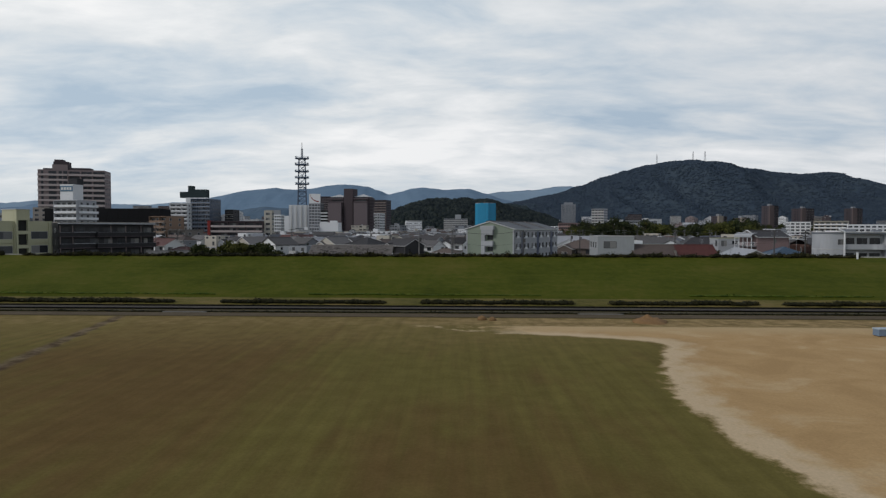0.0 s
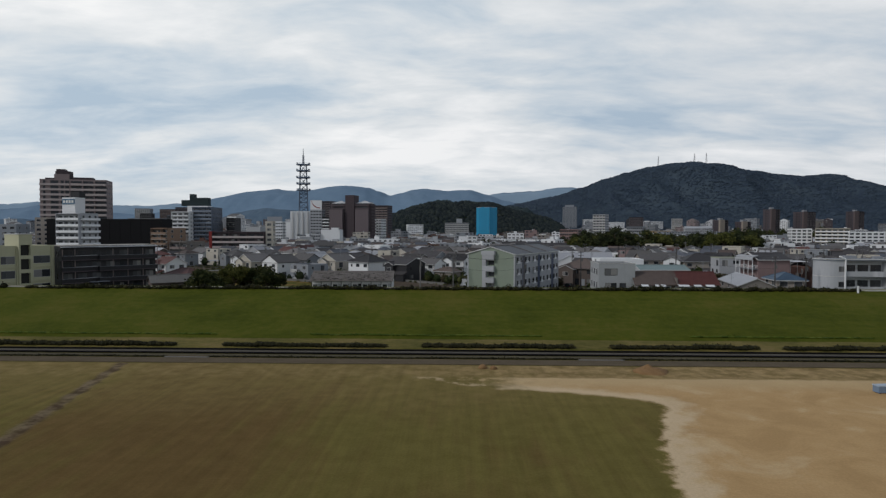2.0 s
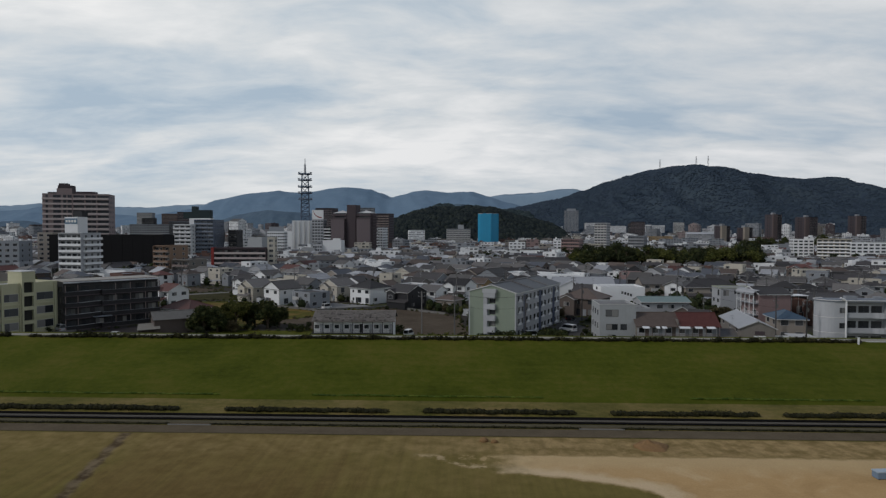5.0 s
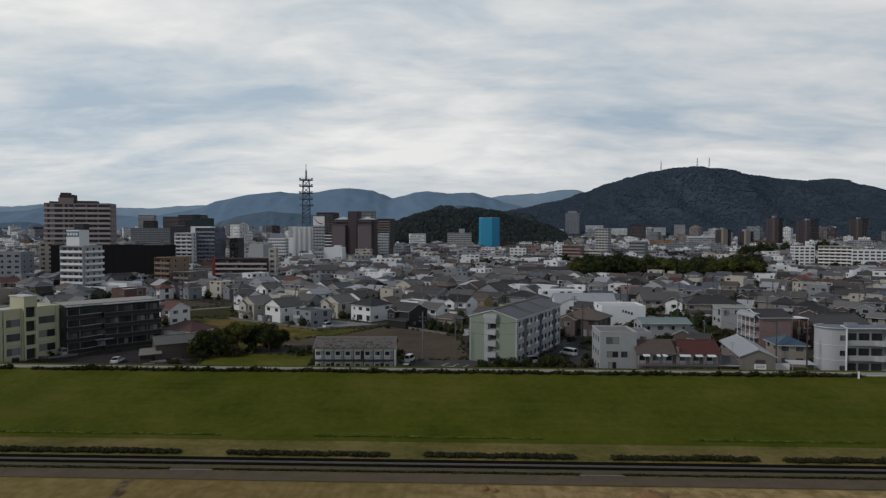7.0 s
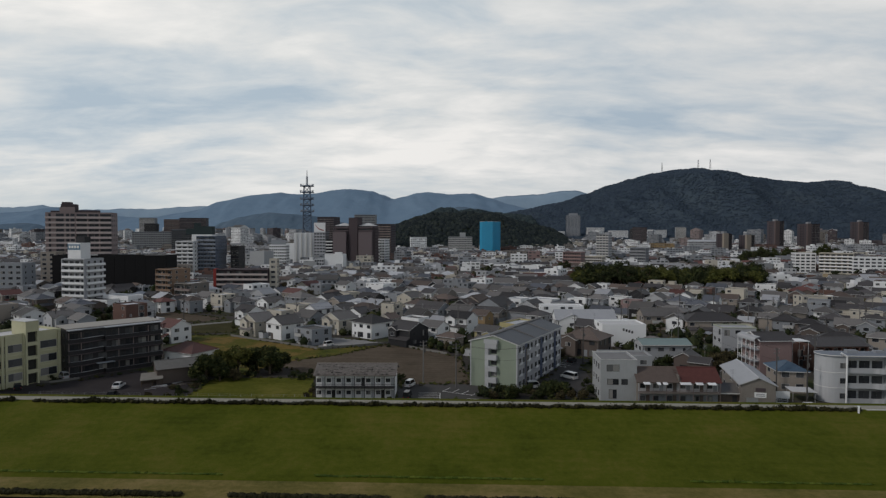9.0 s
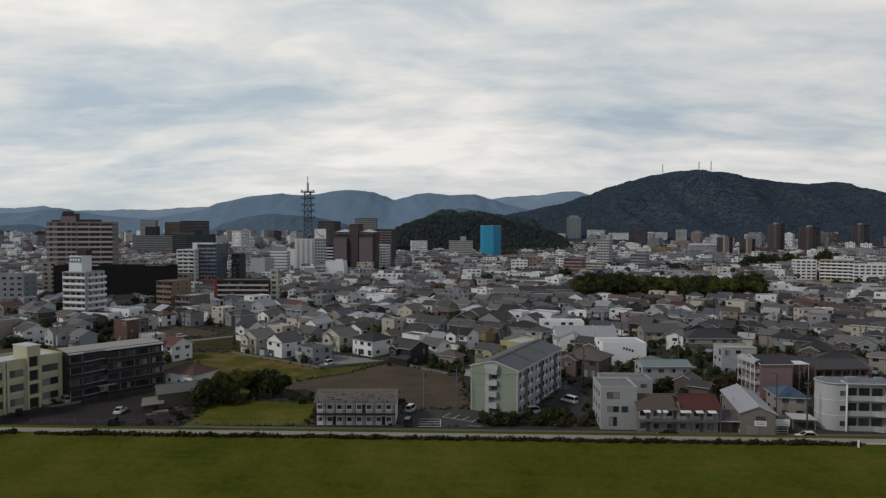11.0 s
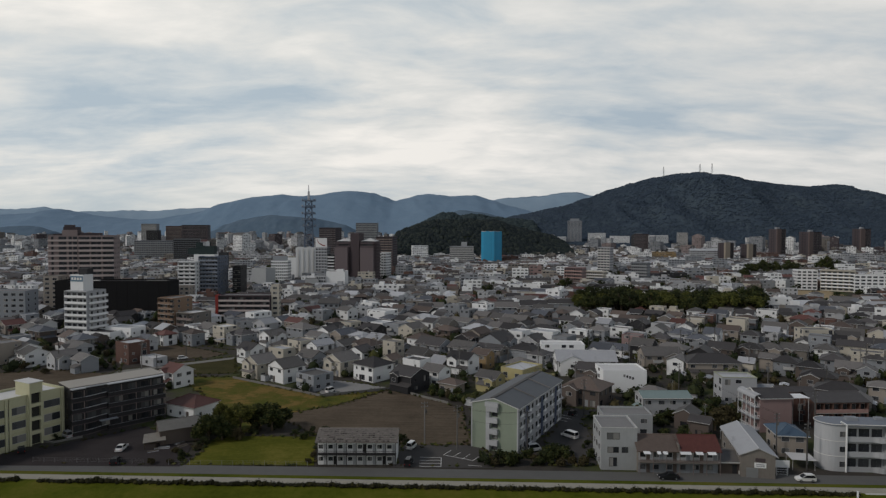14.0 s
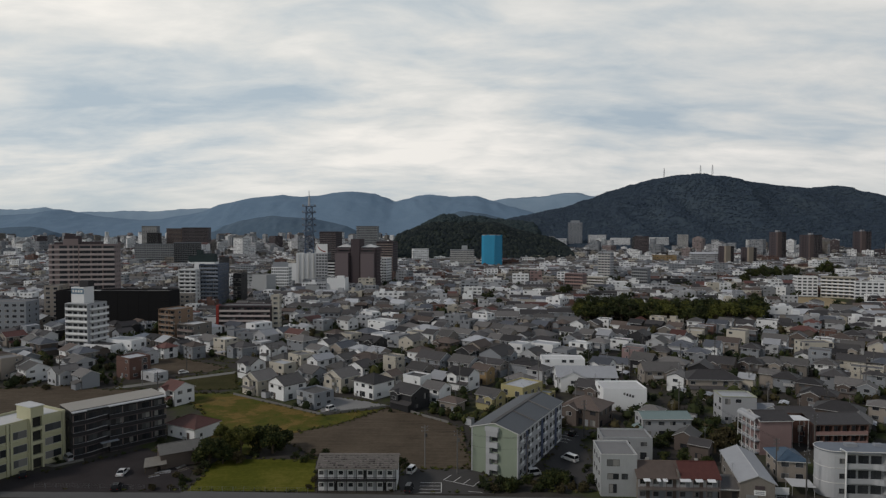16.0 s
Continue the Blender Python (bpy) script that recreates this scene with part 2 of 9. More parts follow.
def field_build(k, b):
    p = k.add("ShaderNodeTexCoord").outputs["Object"]
    xyz = k.add("ShaderNodeSeparateXYZ", None, Vector=p).outputs
    x, y = xyz[0], xyz[1]
    n1 = k.noise(p, 0.06, 4, 0.55)
    n2 = k.noise(p, 0.5, 5, 0.6)
    n3 = k.noise(p, 5.0, 4, 0.65)
    st = k.add("ShaderNodeMapping", None, Vector=p, Scale=(0.55, 0.06, 1)).outputs[0]
    rows = k.noise(st, 1.1, 4, 0.6)
    green = k.mix(n2, (0.097, 0.081, 0.018), (0.174, 0.142, 0.043))
    brown = k.mix(n2, (0.090, 0.057, 0.018), (0.160, 0.104, 0.038))
    wear = k.math("ADD", k.math("MULTIPLY", n1, 0.60), k.math("MULTIPLY", rows, 0.40))
    # the mown strip before the sand is greener, the rest of the pitch brown and trodden
    strip_edge = k.math("ADD", x, k.math("MULTIPLY", k.math("SUBTRACT", n1, 0.5), 12.0))
    lush = k.smooth(strip_edge, -19.0, -6.0)
    bare = k.math("MULTIPLY", k.smooth(k.math("ADD", y, k.math("MULTIPLY", n1, 14.0)), 52.0, 42.0), k.smooth(k.math("ABSOLUTE", k.math("SUBTRACT", x, 1.0)), 12.0, 4.0))
    lush = k.math("SUBTRACT", lush, k.math("MULTIPLY", bare, 0.75))
    lush = k.math("MAXIMUM", lush, k.math("MULTIPLY", k.smooth(k.math("ADD", x, k.math("MULTIPLY", n1, 6.0)), -33.0, -38.0), 0.8))
    base = k.mix(k.smooth(k.math("SUBTRACT", wear, k.math("MULTIPLY", lush, 0.19)), 0.27, 0.56), green, brown)
    # grass dries out and pales towards the path
    parch = k.math("MULTIPLY", k.smooth(k.math("ADD", y, k.math("MULTIPLY", k.math("SUBTRACT", n1, 0.5), 16.0)), 52.0, 72.0), k.math("MULTIPLY_ADD", n2, 0.8, 0.25))
    base = k.mix(parch, base, k.mix(n2, (0.140, 0.106, 0.033), (0.240, 0.178, 0.070)))
    # sand
    sand = k.mix(n2, (0.42, 0.265, 0.118), (0.50, 0.335, 0.16))
    mott = k.noise(p, 0.16, 5, 0.6, 0.6)
    sand = k.mix(k.math("MULTIPLY", k.smooth(mott, 0.54, 0.36), 0.55), sand, (0.36, 0.225, 0.098))
    sand = k.mix(k.math("MULTIPLY", k.smooth(mott, 0.52, 0.68), 0.5), sand, (0.58, 0.44, 0.265))
    q = k.math("SUBTRACT", y, 38.0)
    bx = k.math("MULTIPLY_ADD", k.math("MULTIPLY", q, q), 0.0105, 14.5)
    wob = k.math("MULTIPLY", k.math("SUBTRACT", n2, 0.5), 4.0)
    side = k.math("ADD", k.math("SUBTRACT", x, bx), wob)
    yt = k.math("MULTIPLY_ADD", k.math("MULTIPLY", k.math("MAXIMUM", x, 0.0), k.math("MAXIMUM", x, 0.0)), -0.0115, 67.7)
    top = k.math("ADD", k.math("SUBTRACT", y, yt), k.math("MULTIPLY", wob, 0.35))
    topc = k.math("SUBTRACT", top, k.math("MULTIPLY", k.smooth(x, 5.0, -9.0), 6.0))
    edge = k.math("SMOOTH_MAX", side, topc, 7.0)
    insand = k.smooth(k.math("ADD", edge, k.math("MULTIPLY", k.math("SUBTRACT", n3, 0.5), 0.7)), -0.55, 0.55)
    sand = k.mix(k.math("MULTIPLY", k.smooth(k.math("ADD", y, k.math("MULTIPLY", n2, 3.0)), 68.0, 73.5), 0.7), sand, (0.50, 0.375, 0.205))
    rim = k.math("MULTIPLY", k.smooth(edge, -0.8, 0.6), k.smooth(k.math("ADD", edge, k.math("MULTIPLY", k.math("SUBTRACT", n2, 0.5), 2.0)), 3.4, 1.0))
    sand = k.mix(k.math("MULTIPLY", rim, 0.85), sand, (0.58, 0.45, 0.285))
    insand = k.math("MULTIPLY", insand, k.smooth(k.math("ADD", y, k.math("MULTIPLY", k.math("SUBTRACT", n2, 0.5), 2.2)), 73.4, 72.6))
    # the tongue to the side is thin and patchy
    tongue = k.smooth(k.math("ADD", x, k.math("MULTIPLY", k.math("SUBTRACT", n2, 0.5), 9.0)), 1.0, 9.0)
    tongue = k.math("MAXIMUM", tongue, k.math("MULTIPLY", k.smooth(n2, 0.46, 0.60), 0.6))
    insand = k.math("MULTIPLY", insand, tongue)
    strip = k.math("MULTIPLY", k.smooth(k.math("ADD", y, k.math("MULTIPLY", n2, 4.0)), 72.5, 77.0), k.math("MULTIPLY_ADD", n1, 0.8, 0.45))
    dry = k.mix(k.smooth(n2, 0.30, 0.70), (0.180, 0.126, 0.052), (0.39, 0.275, 0.135))
    base = k.mix(k.math("MULTIPLY", strip, k.math("MULTIPLY_ADD", k.smooth(x, -14.0, 14.0), 0.68, 0.24)), base, dry)
    base = k.mix(insand, base, sand)
    # a trodden dirt path slants across the corner
    line = k.math("ADD", x, k.math("MULTIPLY_ADD", y, 0.21, 26.7))
    line = k.math("ABSOLUTE", k.math("ADD", line, k.math("MULTIPLY", k.math("SUBTRACT", n2, 0.5), 1.6)))
    path = k.smooth(line, 1.1, 0.3)
    base = k.mix(k.math("MULTIPLY", path, k.math("MULTIPLY_ADD", k.smooth(n1, 0.3, 0.5), 0.35, 0.5)), base, k.mix(k.smooth(n2, 0.40, 0.60), (0.058, 0.038, 0.025), (0.165, 0.125, 0.082)))
    tracks = k.noise(k.add("ShaderNodeMapping", None, Vector=p, Scale=(1.0, 0.05, 1), Rotation=(0, 0, radians(3))).outputs[0], 1.3, 4, 0.6)
    tuft = k.math("MULTIPLY", k.math("SUBTRACT", 1.0, insand), k.math("MULTIPLY_ADD", tracks, 0.6, -0.3))
    fine = k.math("ADD", k.math("MULTIPLY_ADD", n3, 0.5, 0.79), tuft)
    g = k.add("ShaderNodeCombineXYZ", None, i0=fine, i1=fine, i2=fine).outputs[0]
    link(k, b, "Base Color", k.mix(1.0, base, g, "MULTIPLY"))
    link(k, b, "Roughness", 0.95)
    link(k, b, "Specular IOR Level", 0.05)
    bp = k.add("ShaderNodeBump", None, Strength=0.4, Distance=0.08, Height=k.noise(p, 3.0, 5, 0.7))
    link(k, b, "Normal", bp.outputs[0])


def grass_build(c0, c1, c2):
    def build(k, b):
        p = k.add("ShaderNodeTexCoord").outputs["Object"]
        n1 = k.noise(p, 0.09, 4, 0.6)
        n2 = k.noise(p, 0.9, 5, 0.65)
        n3 = k.noise(p, 7.0, 3, 0.7)
        m = k.add("ShaderNodeMapping", None, Vector=p, Scale=(0.08, 0.9, 0.9)).outputs[0]
        n4 = k.noise(m, 1.0, 3, 0.5)
        f = k.math("ADD", k.math("MULTIPLY", n1, 0.52), k.math("ADD", k.math("MULTIPLY", n2, 0.33), k.math("MULTIPLY", n4, 0.15)))
        col = k.ramp(f, [(0.36, c0), (0.50, c1), (0.64, c2)])
        fine = k.math("MULTIPLY_ADD", n3, 0.7, 0.65)
        g = k.add("ShaderNodeCombineXYZ", None, i0=fine, i1=fine, i2=fine).outputs[0]
        link(k, b, "Base Color", k.mix(1.0, col, g, "MULTIPLY"))
        link(k, b, "Roughness", 0.95)
        link(k, b, "Specular IOR Level", 0.05)
        bp = k.add("ShaderNodeBump", None, Strength=0.6, Distance=0.15, Height=k.noise(p, 2.5, 5, 0.7))
        link(k, b, "Normal", bp.outputs[0])
    return build


FIELD = material("worn sports field", field_build)
GRASS = material("mown embankment grass", grass_build((0.044, 0.056, 0.005), (0.071, 0.082, 0.009), (0.104, 0.096, 0.018)))
DRYGRASS = material("dry grass verge", grass_build((0.078, 0.078, 0.020), (0.140, 0.118, 0.036), (0.22, 0.165, 0.070)))


def earth_build(k, b):
    p = k.add("ShaderNodeTexCoord").outputs["Object"]
    n1 = k.noise(p, 0.06, 4, 0.6)
    n2 = k.noise(p, 0.7, 5, 0.65)
    rows = k.noise(k.add("ShaderNodeMapping", None, Vector=p, Rotation=(0, 0, radians(38)), Scale=(0.06, 1.6, 1)).outputs[0], 1.0, 3, 0.6)
    f = k.math("ADD", k.math("MULTIPLY", n1, 0.4), k.math("ADD", k.math("MULTIPLY", n2, 0.25), k.math("MULTIPLY", rows, 0.35)))
    link(k, b, "Base Color", k.ramp(f, [(0.36, (0.060, 0.046, 0.033)), (0.50, (0.098, 0.077, 0.056)), (0.64, (0.138, 0.110, 0.080))]))
    link(k, b, "Roughness", 0.95)
    link(k, b, "Specular IOR Level", 0.05)
    bp = k.add("ShaderNodeBump", None, Strength=0.6, Distance=0.15, Height=k.math("ADD", rows, k.noise(p, 3.0, 4, 0.7)))
    link(k, b, "Normal", bp.outputs[0])


def meadow_build(k, b):
    p = k.add("ShaderNodeTexCoord").outputs["Object"]
    n1 = k.noise(p, 0.055, 4, 0.6, 0.4)
    n2 = k.noise(p, 0.35, 5, 0.65)
    n3 = k.noise(p, 3.0, 4, 0.7)
    f = k.math("ADD", k.math("MULTIPLY", n1, 0.6), k.math("ADD", k.math("MULTIPLY", n2, 0.28), k.math("MULTIPLY", n3, 0.12)))
    col = k.ramp(f, [(0.38, (0.045, 0.052, 0.014)), (0.45, (0.082, 0.090, 0.018)), (0.50, (0.105, 0.090, 0.022)), (0.56, (0.19, 0.125, 0.042)), (0.63, (0.11, 0.098, 0.03))])
    fine = k.math("MULTIPLY_ADD", n3, 0.8, 0.6)
    g = k.add("ShaderNodeCombineXYZ", None, i0=fine, i1=fine, i2=fine).outputs[0]
    link(k, b, "Base Color", k.mix(1.0, col, g, "MULTIPLY"))
    link(k, b, "Roughness", 0.95)
    link(k, b, "Specular IOR Level", 0.05)
    bp = k.add("ShaderNodeBump", None, Strength=0.8, Distance=0.25, Height=k.noise(p, 1.5, 5, 0.7))
    link(k, b, "Normal", bp.outputs[0])


EARTH = material("dark tilled earth", earth_build)
MEADOW = material("rough meadow", meadow_build)
FALLOW = material("fallow weeds", grass_build((0.032, 0.032, 0.013), (0.048, 0.045, 0.018), (0.068, 0.056, 0.026)))
LAWN = material("green rice stubble", grass_build((0.058, 0.068, 0.010), (0.095, 0.098, 0.015), (0.15, 0.132, 0.028)))


def city_build(k, b):
    p = k.add("ShaderNodeTexCoord").outputs["Object"]
    n1 = k.noise(p, 0.03, 4, 0.6)
    n2 = k.noise(p, 0.4, 5, 0.65)
    a = k.mix(n2, (0.030, 0.028, 0.026), (0.085, 0.076, 0.066))
    c = k.mix(k.smooth(n1, 0.48, 0.62), a, (0.06, 0.07, 0.028))
    link(k, b, "Base Color", c)
    link(k, b, "Roughness", 0.95)
    link(k, b, "Specular IOR Level", 0.05)


CITY = material("town ground, asphalt and yards", city_build)


def build_ground():
    prof = [(-900, 0), (20, 0), (50, 0), (79.3, 0), (82.6, 0.1), (84.0, 0.26), (85.8, 0.72), (86.2, 0.88), (TOE0, 1.08), (93.2, 1.38), (104.5, 3.75), (113.8, 5.88), (TOP0, TOP_Z - 0.02), (TOP1, TOP_Z - 0.02),
            (122, TOP_Z - 0.95), (TOE1, 0.0), (400, 0), (1200, 0), (2600, 0), (4950, 0)]
    mats = [0, 0, 0, 1, 1, 1, 1, 1, 2, 2, 2, 2, 2, 2, 2, 3, 3, 3, 3]
    xs = [-4950, -1500, -400, -150, -60, 0, 60, 150, 400, 1500, 4950]
    mb = MB()
    for i in range(len(xs)):
        for y, z in prof:
            mb.v.append((xs[i], y, z))
    n = len(prof)
    for i in range(len(xs) - 1):
        for j in range(n - 1):
            mb.f.append((i * n + j, (i + 1) * n + j, (i + 1) * n + j + 1, i * n + j + 1))
            mb.m.append(mats[j])
    ob = part("ground", mb, [FIELD, DRYGRASS, GRASS, CITY], m=RIVER)
    tagged(ob, "worn brown and green sports field with sand before a grassy river embankment", "ground", kind="structure")


build_ground()


def flat_patch(name, pts, z, mat, label, m=None, thick=0.0, category="ground"):
    mb = MB()
    mb.face([(x, y, z) for x, y in pts])
    if thick:
        n = len(pts)
        for i in range(n):
            a, c = pts[i], pts[(i + 1) % n]
            mb.face([(*a, z - thick), (*c, z - thick), (*c, z), (*a, z)])
    return tagged(part(name, mb, mat, m=m), label, category, kind="structure")


def strip(name, x0, x1, y0, y1, z, mat, label, category="road", thick=0.1):
    return flat_patch(name, [(x0, y0), (x1, y0), (x1, y1), (x0, y1)], z, mat, label, RIVER, thick, category)



# ---------------------------------------------------------------- hills and mountains
def forest_build(c0, c1, c2, scale, rough=0.9):
    def build(k, b):
        p = k.add("ShaderNodeNewGeometry").outputs["Position"]
        n = k.noise(p, scale, 6, 0.65)
        m = k.noise(p, scale * 0.12, 3, 0.5)
        f = k.math("ADD", k.math("MULTIPLY", n, 0.65), k.math("MULTIPLY", m, 0.35))
        link(k, b, "Base Color", k.ramp(f, [(0.38, c0), (0.50, c1), (0.62, c2)]))
        link(k, b, "Roughness", 0.95)
        link(k, b, "Specular IOR Level", 0.05)
        bp = k.add("ShaderNodeBump", None, Strength=rough, Distance=0.4 / scale, Height=n)
        link(k, b, "Normal", bp.outputs[0])
    return build


def interp(prof, x):
    if x <= prof[0][0] or x >= prof[-1][0]:
        return prof[0][1] if x <= prof[0][0] else prof[-1][1]
    for (a, za), (c, zc) in zip(prof, prof[1:]):
        if a <= x <= c:
            s = (x - a) / (c - a)
            return za + (zc - za) * (s * s * (3 - 2 * s) * 0.5 + s * 0.5)


def ridge(name, prof, y, front, back, mat, label, rough, nx=160, ny=26, category="hill", relief=0.10, spur=0.0):
    """A wooded ridge: its skyline falls to the plain before and behind."""
    mb = MB()
    x0, x1 = prof[0][0], prof[-1][0]
    for j in range(ny + 1):
        s = j / ny * 2 - 1
        yy = y + (s * front if s < 0 else s * back)
        for i in range(nx + 1):
            x = x0 + (x1 - x0) * i / nx
            fall = max(0.0, 1 - abs(s)) ** 0.85
            fall = fall * fall * (3 - 2 * fall) * 0.55 + fall * 0.45
            h = interp(prof, x) * fall
            if spur:
                bend = x + 0.25 * (yy - y) + 60 * noise.noise((x / 400, yy / 400, 7.7))
                fold = 1 - 2 * abs(noise.noise((bend / (rough * 0.42), yy / (rough * 1.6), 9.1))) - abs(noise.noise((bend / (rough * 0.17), yy / (rough * 0.6), 4.4)))
                h *= 1 + spur * (fold - 0.35) * min(1, abs(s) * 2.2)
            cap = interp(prof, x) * (1 - 0.35 * abs(s))
            gully = noise.fractal((x / rough, yy / rough, 3.3), 0.8, 2.1, 5) * rough * relief
            crown = noise.fractal((x / (rough * 0.07), yy / (rough * 0.07), 1.3), 0.7, 2.1, 3) * rough * 0.008
            h = h + (gully * min(1, h / 60) * min(1, abs(s) * 3.0) + crown) * (0.2 + 0.8 * fall)
            h = min(h, cap) if spur else h
            mb.v.append((x, yy, max(h, -2.0) - (4 if fall < 0.02 else 0)))
    for j in range(ny):
        for i in range(nx):
            a = j * (nx + 1) + i
            mb.f.append((a, a + 1, a + nx + 2, a + nx + 1))
            mb.m.append(0)
    return tagged(part(name, mb, mat, smooth=True), label, category, kind="structure")


WOOD_NEAR = material("dark wooded hillside", forest_build((0.008, 0.013, 0.010), (0.016, 0.023, 0.014), (0.030, 0.038, 0.019), 0.06))
# Antenna hill: blue of the haze mixed into its green.
WOOD_MID_HAZED = material("wooded hill", forest_build((0.036, 0.052, 0.074), (0.044, 0.062, 0.082), (0.054, 0.073, 0.090), 0.03, 0.6))
# Rises farther back: haze blended into the woodland base colours.
WOOD_REAR = material("wooded rise behind the knoll, haze in colour", forest_build((0.024, 0.036, 0.040), (0.034, 0.048, 0.050), (0.046, 0.060, 0.060), 0.05, 0.7))
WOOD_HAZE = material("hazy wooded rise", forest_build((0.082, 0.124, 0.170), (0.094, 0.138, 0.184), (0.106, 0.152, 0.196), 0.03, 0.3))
# Mountains: distance haze painted in as pale blue base colours.
WOOD_FAR = material("far mountains, haze in colour", forest_build((0.140, 0.212, 0.290), (0.150, 0.223, 0.301), (0.160, 0.234, 0.312), 0.010, 0.25))
WOOD_PALE = material("horizon mountains, haze in colour", forest_build((0.205, 0.285, 0.365), (0.222, 0.303, 0.382), (0.240, 0.320, 0.398), 0.006, 0.2))

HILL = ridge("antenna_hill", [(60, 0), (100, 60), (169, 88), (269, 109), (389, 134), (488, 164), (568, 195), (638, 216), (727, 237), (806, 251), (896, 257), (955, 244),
                       (1045, 228), (1144, 215), (1263, 206), (1362, 214), (1442, 197), (1560, 173), (1800, 130), (2300, 20)], 2250, 620, 700, WOOD_MID_HAZED,
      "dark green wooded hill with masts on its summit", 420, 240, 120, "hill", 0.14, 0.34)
KNOLL = ridge("wooded_knoll", [(-124, 0), (-117, 28), (-108, 46), (-90, 54), (-66, 62), (-48, 67), (-30, 71), (0, 72), (22, 70), (44, 73), (68, 69), (94, 71), (112, 67), (126, 60), (156, 52), (184, 46),
                               (214, 39), (234, 29), (245, 14), (254, 0)], 1330, 170, 200, WOOD_NEAR,
      "low dark wooded knoll in the middle of the town", 120, 170, 50, "hill", 0.10, 0.12)
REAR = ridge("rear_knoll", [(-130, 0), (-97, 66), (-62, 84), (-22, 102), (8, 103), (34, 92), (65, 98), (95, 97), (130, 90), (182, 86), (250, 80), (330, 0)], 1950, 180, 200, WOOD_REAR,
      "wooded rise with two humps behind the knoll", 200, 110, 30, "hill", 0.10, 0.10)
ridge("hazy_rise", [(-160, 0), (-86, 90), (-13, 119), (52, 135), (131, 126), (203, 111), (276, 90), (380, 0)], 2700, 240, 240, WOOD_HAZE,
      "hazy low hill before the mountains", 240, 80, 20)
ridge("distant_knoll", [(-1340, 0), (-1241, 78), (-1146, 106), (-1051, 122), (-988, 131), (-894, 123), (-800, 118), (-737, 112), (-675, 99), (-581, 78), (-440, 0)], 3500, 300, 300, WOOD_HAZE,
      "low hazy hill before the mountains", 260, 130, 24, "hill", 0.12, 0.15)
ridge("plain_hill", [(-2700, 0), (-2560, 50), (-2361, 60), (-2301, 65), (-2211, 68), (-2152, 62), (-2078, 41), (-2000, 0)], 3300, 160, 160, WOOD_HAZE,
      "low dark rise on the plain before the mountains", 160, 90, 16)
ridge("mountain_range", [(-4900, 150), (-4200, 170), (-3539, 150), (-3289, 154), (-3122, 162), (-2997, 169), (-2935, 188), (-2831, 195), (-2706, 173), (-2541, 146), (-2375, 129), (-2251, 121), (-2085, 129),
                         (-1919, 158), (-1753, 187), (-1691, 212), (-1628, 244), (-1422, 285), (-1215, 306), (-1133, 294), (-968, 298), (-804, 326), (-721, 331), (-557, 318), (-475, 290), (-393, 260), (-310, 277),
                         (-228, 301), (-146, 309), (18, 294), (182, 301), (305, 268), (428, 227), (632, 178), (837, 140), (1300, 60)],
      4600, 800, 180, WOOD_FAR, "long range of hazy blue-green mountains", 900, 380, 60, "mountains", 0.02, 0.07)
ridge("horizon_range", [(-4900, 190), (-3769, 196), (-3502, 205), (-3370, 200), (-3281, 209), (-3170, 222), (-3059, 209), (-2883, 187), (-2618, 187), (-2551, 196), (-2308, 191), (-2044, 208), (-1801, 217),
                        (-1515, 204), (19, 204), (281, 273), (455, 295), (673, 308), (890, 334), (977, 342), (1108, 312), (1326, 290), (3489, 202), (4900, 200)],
      4880, 160, 60, WOOD_PALE, "mountain ridge along the horizon, painted pale with haze", 700, 300, 16, "mountains", 0.04)


def ground_at(ob, x, y):
    hit, place, *_ = ob.ray_cast((x, y, 900), (0, 0, -1))
    return place.z if hit else 0.0


def canopy(name, hill, x0, x1, y0, y1, n, r0, r1, mat, label, seed, lowest=14.0, tall=1.0):
    """Tree crowns standing out of a wooded slope."""
    rnd = random.Random(seed)
    mb = MB()
    bpy.context.view_layer.update()
    for _ in range(n):
        x, y = rnd.uniform(x0, x1), rnd.uniform(y0, y1)
        z = ground_at(hill, x, y)
        if z < lowest:
            continue
        r = rnd.uniform(r0, r1)
        seg = 6
        pts = []
        for j, (q, h) in enumerate(((1.0, -0.3), (0.85, 0.45))):
            for i in range(seg):
                a = 2 * math.pi * (i + 0.5 * j) / seg
                k = r * q * rnd.uniform(0.75, 1.15)
                pts.append((x + k * math.cos(a), y + k * math.sin(a), z + r * h * tall * rnd.uniform(0.8, 1.2)))
        pts.append((x, y, z + r * tall * rnd.uniform(0.8, 1.1)))
        mb.solid(pts, [(i, (i + 1) % seg, seg + i) for i in range(seg)] + [((i + 1) % seg, seg + (i + 1) % seg, seg + i) for i in range(seg)] + [(seg + i, seg + (i + 1) % seg, 2 * seg) for i in range(seg)])
    return tagged(part(name, mb, mat, smooth=True), label, "trees", kind="stuff")


def canopy_mat(name, c0, c1, c2):
    def build(k, b):
        g = k.add("ShaderNodeNewGeometry")
        link(k, b, "Base Color", k.ramp(g.outputs["Random Per Island"], [(0.0, c0), (0.6, c1), (1.0, c2)]))
        link(k, b, "Roughness", 0.95)
        link(k, b, "Specular IOR Level", 0.1)
    return material(name, build)


